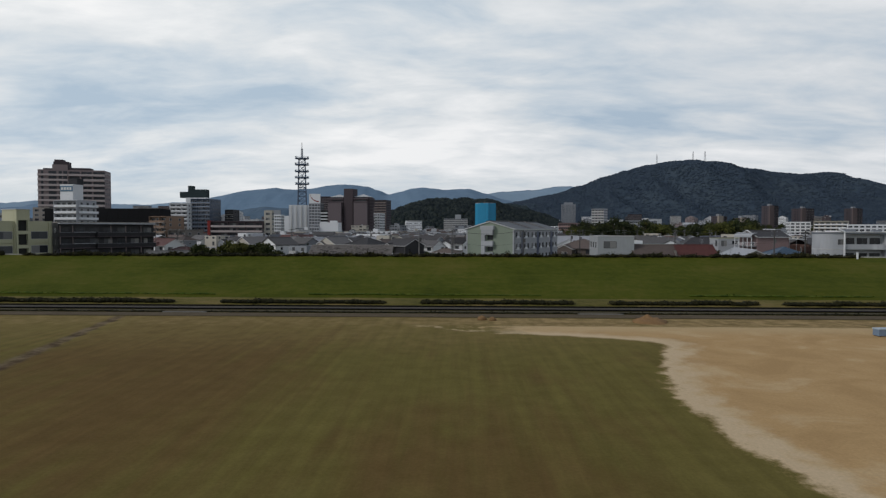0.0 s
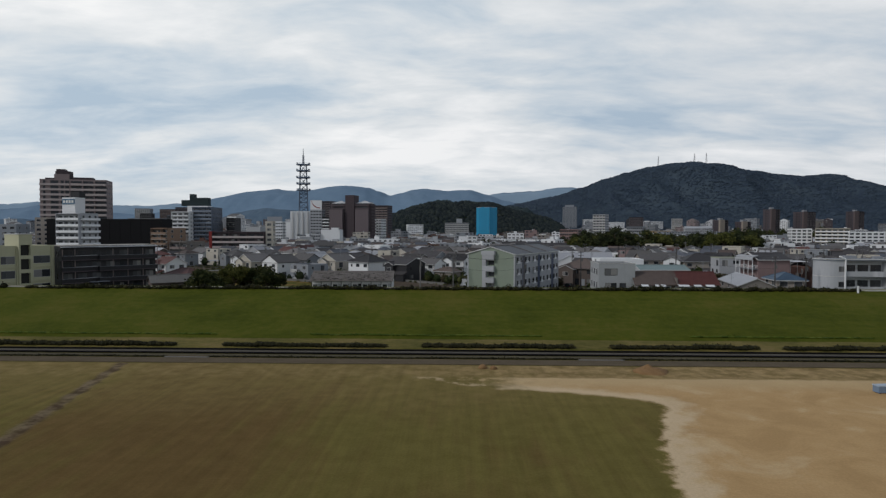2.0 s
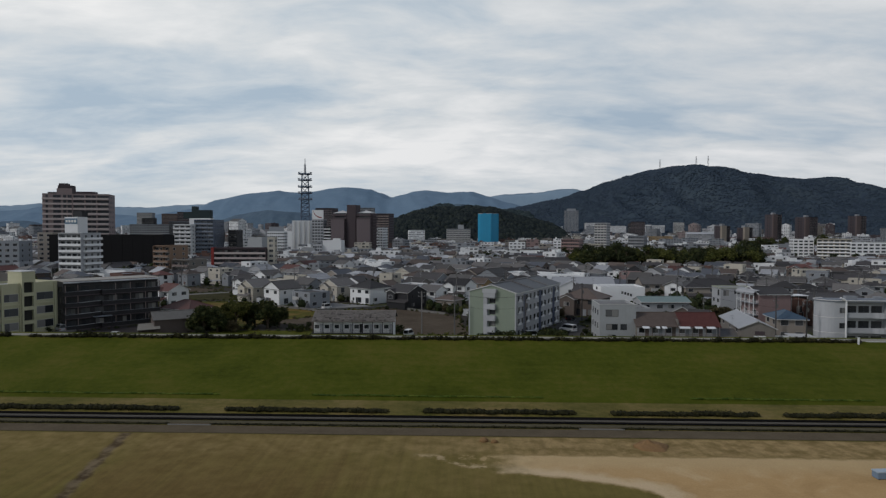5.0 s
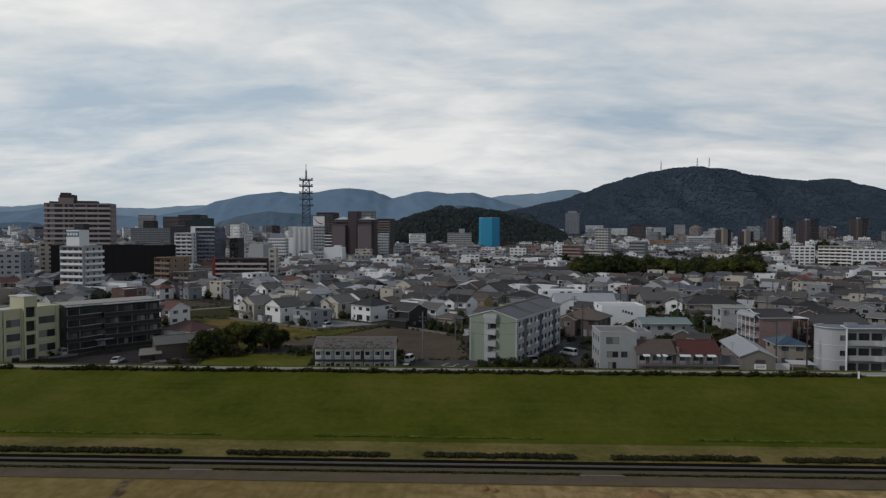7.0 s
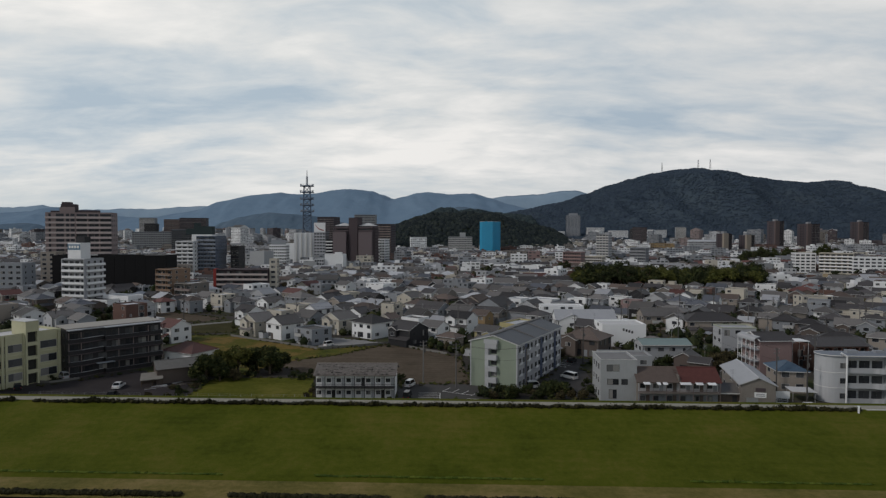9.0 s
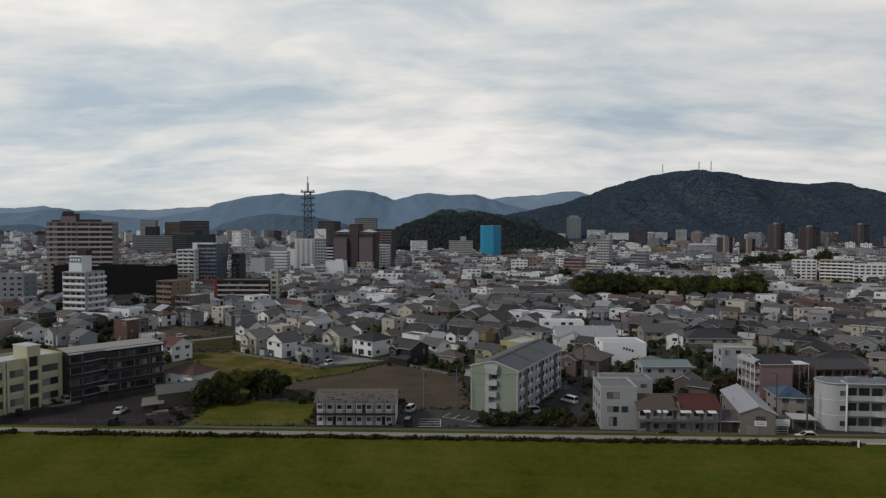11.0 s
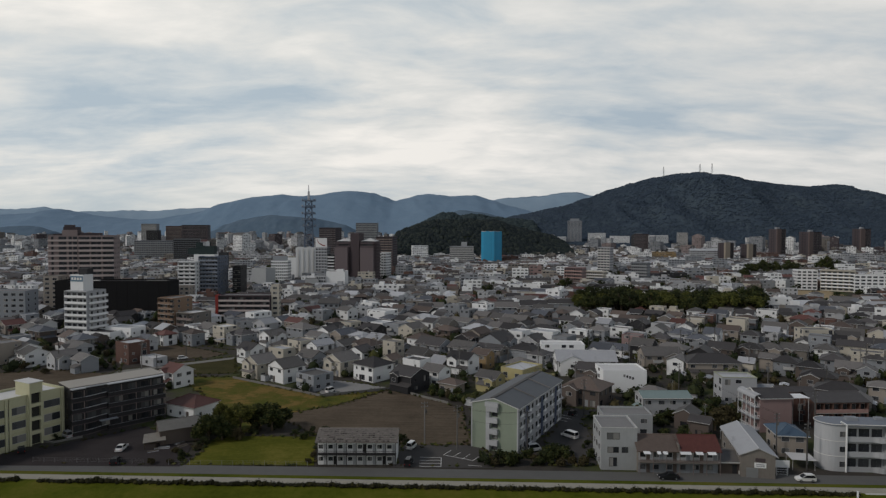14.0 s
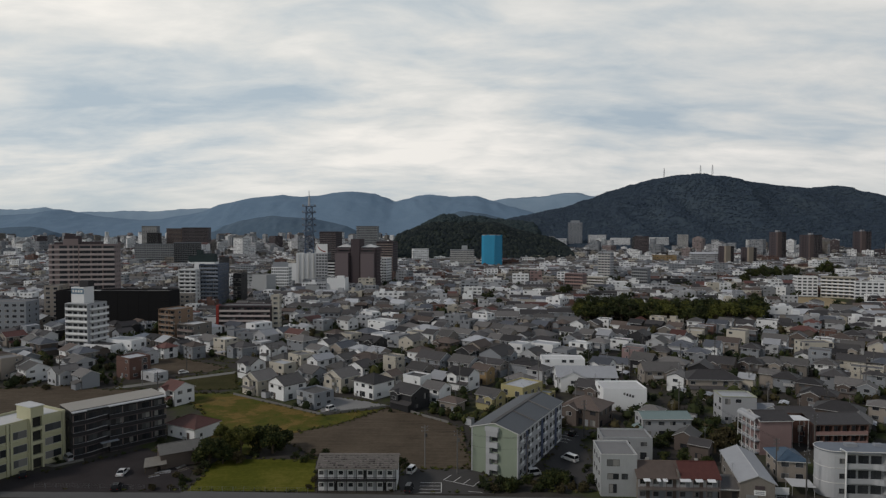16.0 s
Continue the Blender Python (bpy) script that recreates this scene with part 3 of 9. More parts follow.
# The crown colours below are blued for haze as well.
canopy("knoll_trees", KNOLL, -120, 252, 1160, 1420, 6500, 2.2, 6.0, canopy_mat("knoll tree crowns", (0.013, 0.018, 0.021), (0.021, 0.028, 0.028), (0.034, 0.042, 0.036)), "dark tree crowns covering the knoll", 4, 5.0)
canopy("rise_trees", REAR, -110, 260, 1860, 1990, 1500, 4.0, 8.0, canopy_mat("hazed rise tree crowns", (0.024, 0.036, 0.041), (0.034, 0.048, 0.051), (0.046, 0.060, 0.060)), "tree crowns on the rise behind the knoll", 5, 20.0, 0.8)
canopy("hill_trees", HILL, 70, 1850, 1640, 2290, 26000, 2.6, 5.8, canopy_mat("hazed hill tree crowns", (0.034, 0.049, 0.072), (0.039, 0.056, 0.078), (0.046, 0.064, 0.084)), "dark tree crowns covering the antenna hill", 6, 10.0, 0.48)


def mast(x, y, z0, h, w):
    """A lattice mast with dishes."""
    t = thing("radio_mast", pose(x, y, z0), "thin grey lattice mast on the hill's summit", "mast", "masts on the hill")
    mb = MB()
    for sx in (-1, 1):
        for sy in (-1, 1):
            mb.beam((sx * w, sy * w, 0), (sx * w * 0.3, sy * w * 0.3, h), 0.35, sides=4)
    part("lattice", mb, STEEL, t)
    for k in range(1, 7):
        s = w * (1 - 0.7 * k / 7)
        mb = MB()
        for a in range(4):
            c = [(-s, -s), (s, -s), (s, s), (-s, s)]
            mb.beam((*c[a], h * k / 7), (*c[(a + 1) % 4], h * k / 7), 0.2, sides=4)
        part("brace_ring", mb, STEEL, t)
    mb = MB()
    mb.beam((0, -w - 1.2, h * 0.62), (0, -w + 0.2, h * 0.62), 1.6, sides=10)
    part("dish", mb, WALLS["white"], t)


mast(752, 2235, 236, 38, 2.0)
mast(879, 2235, 252, 32, 2.6)
mast(921, 2235, 252, 34, 2.2)

# ---------------------------------------------------------------- houses
WINDOWS = {}


def window_mesh(w, h, frame_mat=FRAME):
    """Frame with two sliding panes, proud of the wall it sits in; looks along -y."""
    key = (round(w, 2), round(h, 2), frame_mat.name)
    if key not in WINDOWS:
        mb = MB()
        mb.box(-w / 2 - 0.06, -0.05, -0.06, w / 2 + 0.06, 0.02, 0.0, 0)
        mb.box(-w / 2 - 0.06, -0.05, h, w / 2 + 0.06, 0.02, h + 0.06, 0)
        mb.box(-w / 2 - 0.06, -0.05, 0, -w / 2, 0.02, h, 0)
        mb.box(w / 2, -0.05, 0, w / 2 + 0.06, 0.02, h, 0)
        mb.face([(-w / 2, -0.015, 0), (0, -0.015, 0), (0, -0.015, h), (-w / 2, -0.015, h)], 1)
        mb.face([(0, -0.025, 0), (w / 2, -0.025, 0), (w / 2, -0.025, h), (0, -0.025, h)], 1)
        WINDOWS[key] = mb.mesh("window", [frame_mat, GLASS])
    return WINDOWS[key]


def add_window(parent, x, y, z, side, w=1.6, h=1.1, frame_mat=FRAME):
    """side: 0 looks to -y, 1 to +x, 2 to +y, 3 to -x."""
    return part("window", window_mesh(w, h, frame_mat), None, parent, m=pose(x, y, z, 0, 0, 90 * side))


def joined_windows(parent, spots):
    """Small windows of a house farther back, as one part."""
    vs, fs, ms = [], [], []
    for x, y, z, side, w, h, fr in spots:
        me, m, o = window_mesh(w, h, fr), pose(x, y, z, 0, 0, 90 * side), len(vs)
        vs += [tuple(m @ v.co) for v in me.vertices]
        fs += [tuple(o + i for i in q.vertices) for q in me.polygons]
        ms += [q.material_index for q in me.polygons]
    me = bpy.data.meshes.new("windows")
    me.from_pydata(vs, [], fs)
    me.materials.append(spots[0][6])
    me.materials.append(GLASS)
    me.polygons.foreach_set("material_index", ms)
    tagged(part("window_glazing", me, None, parent), kind="stuff")


def gable_roof(w, d, z, rise, over=0.5, along="x", thick=0.18, rmat=0):
    mb = MB()
    if along == "x":
        hw, hd = w / 2 + over * 0.6, d / 2 + over
        k = rise / (d / 2)
        e = z - over * k
        lo = [(-hw, -hd, e), (hw, -hd, e), (hw, 0, z + rise), (-hw, 0, z + rise), (hw, hd, e), (-hw, hd, e)]
    else:
        hw, hd = w / 2 + over, d / 2 + over * 0.6
        k = rise / (w / 2)
        e = z - over * k
        lo = [(-hw, hd, e), (-hw, -hd, e), (0, -hd, z + rise), (0, hd, z + rise), (hw, -hd, e), (hw, hd, e)]
    up = [(a, b, c + thick) for a, b, c in lo]
    mb.solid(lo + up, [(6, 7, 8, 9), (9, 8, 10, 11), (1, 0, 3, 2), (2, 3, 5, 4), (0, 1, 7, 6), (4, 5, 11, 10), (1, 2, 8, 7), (2, 4, 10, 8), (3, 0, 6, 9), (5, 3, 9, 11)], [rmat] * 4 + [rmat + 1] * 6)
    # ridge cap
    a, b = up[2], up[3]
    mb.beam((a[0], a[1], a[2] + 0.02), (b[0], b[1], b[2] + 0.02), 0.13, sides=4)
    return mb


def hip_roof(w, d, z, rise, over=0.55, thick=0.18):
    mb = MB()
    hw, hd = w / 2 + over, d / 2 + over
    k = rise / (min(w, d) / 2)
    e = z - over * k
    if w >= d:
        r0, r1 = (-(hw - hd), 0, z + rise), (hw - hd, 0, z + rise)
    else:
        r0, r1 = (0, -(hd - hw), z + rise), (0, hd - hw, z + rise)
    lo = [(-hw, -hd, e), (hw, -hd, e), (hw, hd, e), (-hw, hd, e)]
    up = [(a, b, c + thick) for a, b, c in lo] + [(r0[0], r0[1], r0[2] + thick), (r1[0], r1[1], r1[2] + thick)]
    if w >= d:
        fs = [(4, 5, 9, 8), (5, 6, 9), (6, 7, 8, 9), (7, 4, 8)]
    else:
        fs = [(4, 5, 8), (5, 6, 9, 8), (6, 7, 9), (7, 4, 8, 9)]
    mb.solid(lo + up, fs + [(3, 2, 1, 0), (0, 1, 5, 4), (1, 2, 6, 5), (2, 3, 7, 6), (3, 0, 4, 7)], [0] * 5 + [1] * 4)
    for a, b in ((up[0], up[4]), (up[1], up[5] if w >= d else up[4]), (up[2], up[5]), (up[3], up[4] if w >= d else up[5]), (up[4], up[5])):
        if (Vector(a) - Vector(b)).length > 0.3:
            mb.beam(a, b, 0.11, sides=4)
    return mb


def walls(w, d, z, rise=0.0, along="x", kind="gable"):
    """Wall body with its gables, from the ground."""
    mb = MB()
    b = [(-w / 2, -d / 2), (w / 2, -d / 2), (w / 2, d / 2), (-w / 2, d / 2)]
    pts = [(*p, -0.3) for p in b] + [(*p, z) for p in b]
    if kind == "gable" and along == "x":
        pts += [(w / 2, 0, z + rise), (-w / 2, 0, z + rise)]
        fs = [(0, 1, 5, 4), (1, 2, 6, 8, 5), (2, 3, 7, 6), (3, 0, 4, 9, 7)]
    elif kind == "gable":
        pts += [(0, -d / 2, z + rise), (0, d / 2, z + rise)]
        fs = [(0, 1, 5, 8, 4), (1, 2, 6, 5), (2, 3, 7, 9, 6), (3, 0, 4, 7)]
    else:
        fs = [(0, 1, 5, 4), (1, 2, 6, 5), (2, 3, 7, 6), (3, 0, 4, 7), (4, 5, 6, 7)]
    mb.solid(pts, fs)
    return mb


def parapet_walls(w, d, z, t=0.22, lip=0.5):
    """Flat-roofed body whose walls rise past the roof."""
    mb = MB()
    b = [(-w / 2, -d / 2), (w / 2, -d / 2), (w / 2, d / 2), (-w / 2, d / 2)]
    n = [(-w / 2 + t, -d / 2 + t), (w / 2 - t, -d / 2 + t), (w / 2 - t, d / 2 - t), (-w / 2 + t, d / 2 - t)]
    pts = [(*p, -0.3) for p in b] + [(*p, z) for p in b] + [(*p, z) for p in n] + [(*p, z - lip) for p in n]
    fs = []
    for i in range(4):
        j = (i + 1) % 4
        fs += [(i, j, 4 + j, 4 + i), (4 + i, 4 + j, 8 + j, 8 + i), (8 + i, 8 + j, 12 + j, 12 + i)]
    mb.solid(pts, fs)
    return mb


def flat_slab(w, d, z, t=0.22, lip=0.5):
    mb = MB()
    mb.box(-w / 2 + t, -d / 2 + t, z - lip - 0.2, w / 2 - t, d / 2 - t, z - lip + 0.004)
    return mb


GROUPS = "houses of the town"
RAIL_WHITE = plain("white fascia board", (0.52, 0.52, 0.51), 0.6, vary=0.15, obj=0.15)


SMALL = {}


def balcony_small(w):
    key = round(w * 2) / 2
    if key not in SMALL:
        mb = MB()
        mb.box(-key / 2, -1.1, -0.12, key / 2, 0, 0)
        mb.box(-key / 2, -1.1, 0, key / 2, -1.02, 1.0)
        for sx in (-1, 1):
            mb.box(sx * key / 2 - 0.04, -1.02, 0, sx * key / 2 + 0.04, 0, 1.0)
        SMALL[key] = mb.mesh("balcony", [FRAME])
    return SMALL[key]


def lean_to(t, w, d, z, side, off, run, wall, tile, rnd):
    """A single-storey piece with a sloping roof against one side."""
    l, q = run * rnd.uniform(0.45, 0.9), rnd.uniform(1.2, 2.2)
    u = rnd.uniform(-1, 1) * (run - l) / 2
    m = pose(*((u, -off) if side == 0 else ((off, u) if side == 1 else (-off, -u))), 0, 0, 0, 90 * side)
    mb = MB()
    mb.box(-l / 2, -q, -0.2, l / 2, -0.01, 2.45)
    part("annex_wall", mb, WALLS[wall], t, m=m)
    mb = MB()
    a, b, e = l / 2 + 0.35, -q - 0.45, 2.3
    lo = [(-a, b, e), (a, b, e), (a, -0.012, e + 0.85), (-a, -0.012, e + 0.85)]
    mb.solid(lo + [(p, r, h + 0.14) for p, r, h in lo], [(3, 2, 1, 0), (4, 5, 6, 7), (0, 1, 5, 4), (1, 2, 6, 5), (3, 0, 4, 7)])
    part("annex_roof", mb, ROOFS[tile], t, m=m)


def cross_gable(t, w, d, z, wall, tile, rnd):
    """A narrower wing with its own gable, running into the main roof."""
    cw, out = w * rnd.uniform(0.36, 0.5), rnd.uniform(0.8, 1.9)
    l = d * 0.5 + out
    u = rnd.choice((-1, 1)) * (w - cw) / 2 * rnd.uniform(0.5, 0.95)
    zz, rise = z - rnd.uniform(0.2, 0.5), cw / 2 * 0.46
    m = pose(u, -(d / 2 + out) + l / 2, 0)
    part("wing_wall", walls(cw, l, zz, rise, "y"), WALLS[wall], t, m=m)
    part("wing_roof", gable_roof(cw, l, zz, rise, 0.4, "y"), [ROOFS[tile], RAIL_WHITE], t, m=m)
    add_window(t, u, -(d / 2 + out), zz - 2.0, 0, min(1.7, cw - 1.2), 1.1, FRAME)


UNIT = plain("off-white air conditioner", (0.42, 0.42, 0.40), 0.6, vary=0.1, obj=0.1)
DOWNPIPE = plain("grey-brown downpipe", (0.16, 0.15, 0.14), 0.6, vary=0.1, obj=0.3)


def house_trim(t, w, d, z, roof, clad, rnd):
    """What breaks up the plain walls: a clad ground floor, a door, downpipes and outdoor units."""
    if clad and rnd.random() < 0.38 and z > 4.4:
        mb = MB()
        q = 0.05
        mb.box(-w / 2 - q, -d / 2 - q, -0.2, w / 2 + q, -d / 2, 2.7)
        for sx in (-1, 1):
            mb.box(min(sx * w / 2, sx * (w / 2 + q)), -d / 2, -0.2, max(sx * w / 2, sx * (w / 2 + q)), d / 2, 2.7)
        part("ground_floor_cladding", mb, WALLS[rnd.choice(("grey", "brown", "beige", "soot", "dark", "pale"))], t)
        off = q
    else:
        off = 0.0
    if roof != "flat":
        mb = MB()
        for sx in (-1, 1):
            mb.beam((sx * (w / 2 - 0.15), -d / 2 - 0.1 - off, 0), (sx * (w / 2 - 0.15), -d / 2 - 0.1 - off, z - 0.15), 0.07, sides=4)
        mb.beam((-w / 2 - 0.3, -d / 2 - 0.5, z - 0.22), (w / 2 + 0.3, -d / 2 - 0.5, z - 0.22), 0.08, sides=4)
        part("rain_gutter", mb, DOWNPIPE, t)
    mb = MB()
    u = rnd.uniform(-0.3, 0.3) * w
    mb.box(u - 0.5, -d / 2 - 0.09 - off, 0.1, u + 0.5, -d / 2 - off, 2.1)
    part("front_door", mb, WALLS[rnd.choice(("brown", "dark", "brick", "grey"))], t)
    mb = MB()
    u = rnd.uniform(-0.4, 0.4) * w
    mb.box(u - 0.45, -d / 2 - 0.5 - off, 0.15, u + 0.45, -d / 2 - 0.12 - off, 0.85)
    mb.box(u - 0.4, -d / 2 - 0.45 - off, 0.0, u + 0.4, -d / 2 - 0.2 - off, 0.15)
    part("air_conditioner", mb, UNIT, t)
    if roof != "flat" and rnd.random() < 0.35:
        mb = MB()
        mb.beam((w * 0.2, 0.2, z + 0.8), (w * 0.2, 0.2, z + 4.4), 0.035, sides=4)
        for k in range(4):
            mb.beam((w * 0.2 - 0.55, 0.2, z + 3.4 + k * 0.28), (w * 0.2 + 0.55, 0.2, z + 3.4 + k * 0.28), 0.025, sides=3)
        part("aerial", mb, STEEL, t)


def house(x, y, rot, w, d, z, roof="gable", wall="white", tile="slate", rise=None, along="x", label="", wins=None, name="house", group=GROUPS, seed=0, category="house"):
    """A house on its plot: body, roof and windows. z: height of the eaves."""
    rnd = random.Random(seed or int(abs(x) * 31 + abs(y) * 17))
    words = {"white": "white-rendered", "cream": "cream-rendered", "pale": "pale grey", "grey": "grey", "beige": "beige", "brown": "brown timber-clad", "dark": "dark-clad", "yellow": "pale yellow",
             "pink": "dusty pink", "green": "pale green", "brick": "red-brown tiled", "taupe": "taupe tiled", "maroon": "dark brown", "black": "black", "ochre": "ochre", "red": "red", "sage": "pale blue-grey", "glazed": "glazed", "mustard": "mustard yellow", "soot": "weathered grey-brown"}
    tiles = {"slate": "grey tiled", "dark": "dark slate", "brown": "brown tiled", "red": "red-brown tiled", "blue": "blue-grey tiled", "metal": "pale metal", "flat": "grey flat", "pale": "pale flat",
             "teal": "teal metal", "cobalt": "faded blue metal"}
    label = label or f"{words[wall]} two-storey house with a {tiles[tile]} {'' if roof == 'flat' else roof + ' '}roof"
    t = thing(name, pose(x, y, 0, 0, 0, rot), label, category, group)
    span = d if along == "x" else w
    rise = span / 2 * rnd.uniform(0.42, 0.55) if rise is None else rise
    if roof == "flat":
        part("wall", parapet_walls(w, d, z), WALLS[wall], t)
        part("roof", flat_slab(w, d, z), ROOFS[tile], t)
    else:
        if roof == "hip":
            rise = min(w, d) / 2 * 0.45
        part("wall", walls(w, d, z, rise, along, roof), WALLS[wall], t)
        trim = rnd.choice((RAIL_WHITE, RAIL_WHITE, FRAME, DARKFRAME))
        part("roof", gable_roof(w, d, z, rise, 0.5, along) if roof == "gable" else hip_roof(w, d, z, rise), [ROOFS[tile], trim], t)
    rows = max(1, round((z - 0.3) / 2.8))
    if wins is None and 4.4 < z < 6.6 and rnd.random() < 0.75 and min(w, d) > 6:
        side = rnd.choice((0, 0, 1, 3))
        lean_to(t, w, d, z, side, d / 2 if side == 0 else w / 2, w if side == 0 else d, wall, tile if roof != "flat" else "slate", rnd)
    if wins is None and roof != "flat" and z > 4.4 and min(w, d) > 6.2 and rnd.random() < 0.55:
        cross_gable(t, w, d, z, wall, tile, rnd)
    if wins is None and 5.0 < z < 6.6 and rnd.random() < 0.4:
        part("balcony", balcony_small(min(3.6, w * 0.5)), None, t, m=pose(rnd.uniform(-0.2, 0.2) * w, -d / 2, 2.75))
    spots, fr = [], DARKFRAME if wall in ("dark", "brown", "maroon") else FRAME
    if wins is None and y < 300:
        house_trim(t, w, d, z, roof, bool(seed), rnd)
    for side in (0, 1, 3):
        run, off = (w, d / 2) if side % 2 == 0 else (d, w / 2)
        n = max(1, int(run / 3.4)) if wins is None else wins[0 if side == 0 else 1]
        for r in range(rows):
            for i in range(n):
                if rnd.random() < 0.16 and wins is None:
                    continue
                u = (i + 0.5) / n * run - run / 2 + (rnd.uniform(-0.3, 0.3) if wins is None else 0)
                ww, hh = rnd.choice([(1.7, 1.1), (1.7, 1.1), (0.8, 0.9), (1.7, 1.8)]) if wins is None else (1.7, 1.2)
                zz = 0.95 + 2.8 * r if hh < 1.5 else 0.35 + 2.8 * r
                if zz + hh > z - 0.15:
                    hh = 0.9
                    zz = z - 1.3
                px, py = (u, -off) if side == 0 else ((off, u) if side == 1 else (-off, -u))
                if y > 285:
                    spots.append((px, py, zz, side, ww, hh, fr))
                else:
                    add_window(t, px, py, zz, side, ww, hh, fr)
    if spots:
        joined_windows(t, spots)
    return t

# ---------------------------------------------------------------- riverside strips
# Flat near-black strips; shade on the gutter walls is put into their colour.
GUTTER = plain("gutter lining, shade in colour", (0.010, 0.0095, 0.009), 1.0, vary=0.3, spec=0.02)
strip("riverside_path", -700, 700, 79.5, 82.35, 0.12, OLDPATH, "grey concrete riverside path beside the field", "path")
strip("crest_road", -700, 700, 115.9, 118.2, TOP_Z + 0.05, plain("pale crest concrete", (0.30, 0.285, 0.24), 0.95, vary=0.3, scale=0.5, streak=False, spec=0.05), "pale concrete road along the embankment crest", "road")
strip("town_road", -700, 700, 135.2, 140.2, 0.08, WORN, "grey asphalt road at the landward foot of the embankment", "road")
strip("grass_verge", -700, 700, 83.05, 83.95, 0.29, plain("grey gravel verge", (0.112, 0.100, 0.066), 1.0, vary=0.5, scale=0.5, streak=False, spec=0.02), "narrow strip of grey gravel beside the gutters", "verge", 0.15)
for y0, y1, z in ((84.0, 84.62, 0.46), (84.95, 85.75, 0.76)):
    strip("gutter", -700, 700, y0, y1, z, GUTTER, "concrete-lined gutter along the path, shade painted in", "gutter", 0.1)
strip("gutter_kerb", -700, 700, 84.62, 84.94, 0.63, plain("dirty concrete kerb", (0.125, 0.115, 0.10), 0.9, vary=0.3), "weathered concrete kerb between two gutters", "kerb", 0.3)
for a, b in ((-39.5, -33.6), (15.3, 21.2)):
    strip("crossing_slab", a, b, 82.62, 83.03, 0.24, OLDPATH, "pale concrete slab bridging the verge", "slab", 0.2)
    strip("crossing_edge", a, b, 82.4, 82.58, 0.21, PAVING, "pale concrete edge of the crossing slab", "kerb", 0.1)


def leaves(mb, rnd, cx, cy, cz, rx, ry, rz, n, size, mat=0):
    """Leaf sprays over and in an ellipsoid, uneven at its rim."""
    for _ in range(n):
        u, v = rnd.uniform(-1, 1), rnd.uniform(0, 2 * math.pi)
        r = rnd.uniform(0.55, 1.08)
        q = math.sqrt(1 - u * u)
        c = Vector((cx + rx * r * q * math.cos(v), cy + ry * r * q * math.sin(v), cz + rz * r * u))
        s = size * rnd.uniform(0.6, 1.4)
        a = Vector((rnd.gauss(0, 1), rnd.gauss(0, 1), rnd.gauss(0, 0.6))).normalized()
        b = a.cross(Vector((rnd.gauss(0, 1), rnd.gauss(0, 1), rnd.gauss(0, 1)))).normalized()
        mb.solid([tuple(c - a * s), tuple(c - b * s * 0.6), tuple(c + a * s), tuple(c + b * s * 0.6)], [(0, 1, 2, 3)], mat)


def blob(mb, rnd, cx, cy, cz, rx, ry, rz, mat=0):
    """A lumpy dark heart that keeps a crown from being see-through."""
    seg, rings = 7, 4
    pts = [(cx, cy, cz - rz)]
    for j in range(1, rings):
        for i in range(seg):
            k = rnd.uniform(0.75, 1.0)
            th, ph = math.pi * j / rings, 2 * math.pi * i / seg
            pts.append((cx + rx * k * math.sin(th) * math.cos(ph), cy + ry * k * math.sin(th) * math.sin(ph), cz - rz * k * math.cos(th)))
    pts.append((cx, cy, cz + rz))
    fs = [(0, 1 + (i + 1) % seg, 1 + i) for i in range(seg)]
    for j in range(rings - 2):
        for i in range(seg):
            a = 1 + j * seg
            fs.append((a + i, a + (i + 1) % seg, a + seg + (i + 1) % seg, a + seg + i))
    a = 1 + (rings - 2) * seg
    fs += [(a + i, a + (i + 1) % seg, len(pts) - 1) for i in range(seg)]
    mb.solid(pts, fs, mat)


def make_tree(name, h, r, seed, leaf, label, n=420, group="", category="tree"):
    rnd = random.Random(seed)
    t = thing(name, pose(0, 0, 0), label, category, group)
    mb = MB()
    mb.beam((0, 0, -0.2), (0.1, 0.05, h * 0.45), (r * 0.09, r * 0.06), sides=7)
    lobes = []
    for k in range(7):
        a = k * math.pi * 2 / 7 + rnd.uniform(-0.4, 0.4)
        q = rnd.uniform(0.35, 0.72)
        e = (math.cos(a) * r * q, math.sin(a) * r * q, h * rnd.uniform(0.36, 0.74))
        mb.beam((0.08, 0.04, h * rnd.uniform(0.22, 0.40)), e, (r * 0.045, r * 0.015), sides=5)
        lobes.append((*e, r * rnd.uniform(0.34, 0.5)))
        b = a + rnd.uniform(-0.9, 0.9)
        f = (e[0] + math.cos(b) * r * rnd.uniform(0.2, 0.36), e[1] + math.sin(b) * r * rnd.uniform(0.2, 0.36), e[2] + h * rnd.uniform(-0.12, 0.16))
        mb.beam(e, f, (r * 0.02, r * 0.008), sides=4)
        lobes.append((*f, r * rnd.uniform(0.18, 0.32)))
    for k in range(3):
        lobes.append((rnd.uniform(-0.35, 0.35) * r, rnd.uniform(-0.35, 0.35) * r, h * rnd.uniform(0.7, 0.86), r * rnd.uniform(0.26, 0.44)))
        mb.beam((0.1, 0.05, h * 0.42), lobes[-1][:3], (r * 0.045, r * 0.012), sides=5)
    part("trunk", mb, BARK, t)
    mb = MB()
    for x, y, z, q in lobes:
        blob(mb, rnd, x, y, z, q * 0.62, q * 0.62, q * 0.48)
        leaves(mb, rnd, x, y, z, q * 1.08, q * 1.08, q * 0.85, int(n * q * q / sum(c[3] ** 2 for c in lobes)), 0.06 * r + 0.10)
    part("crown", mb, leaf, t)
    return t


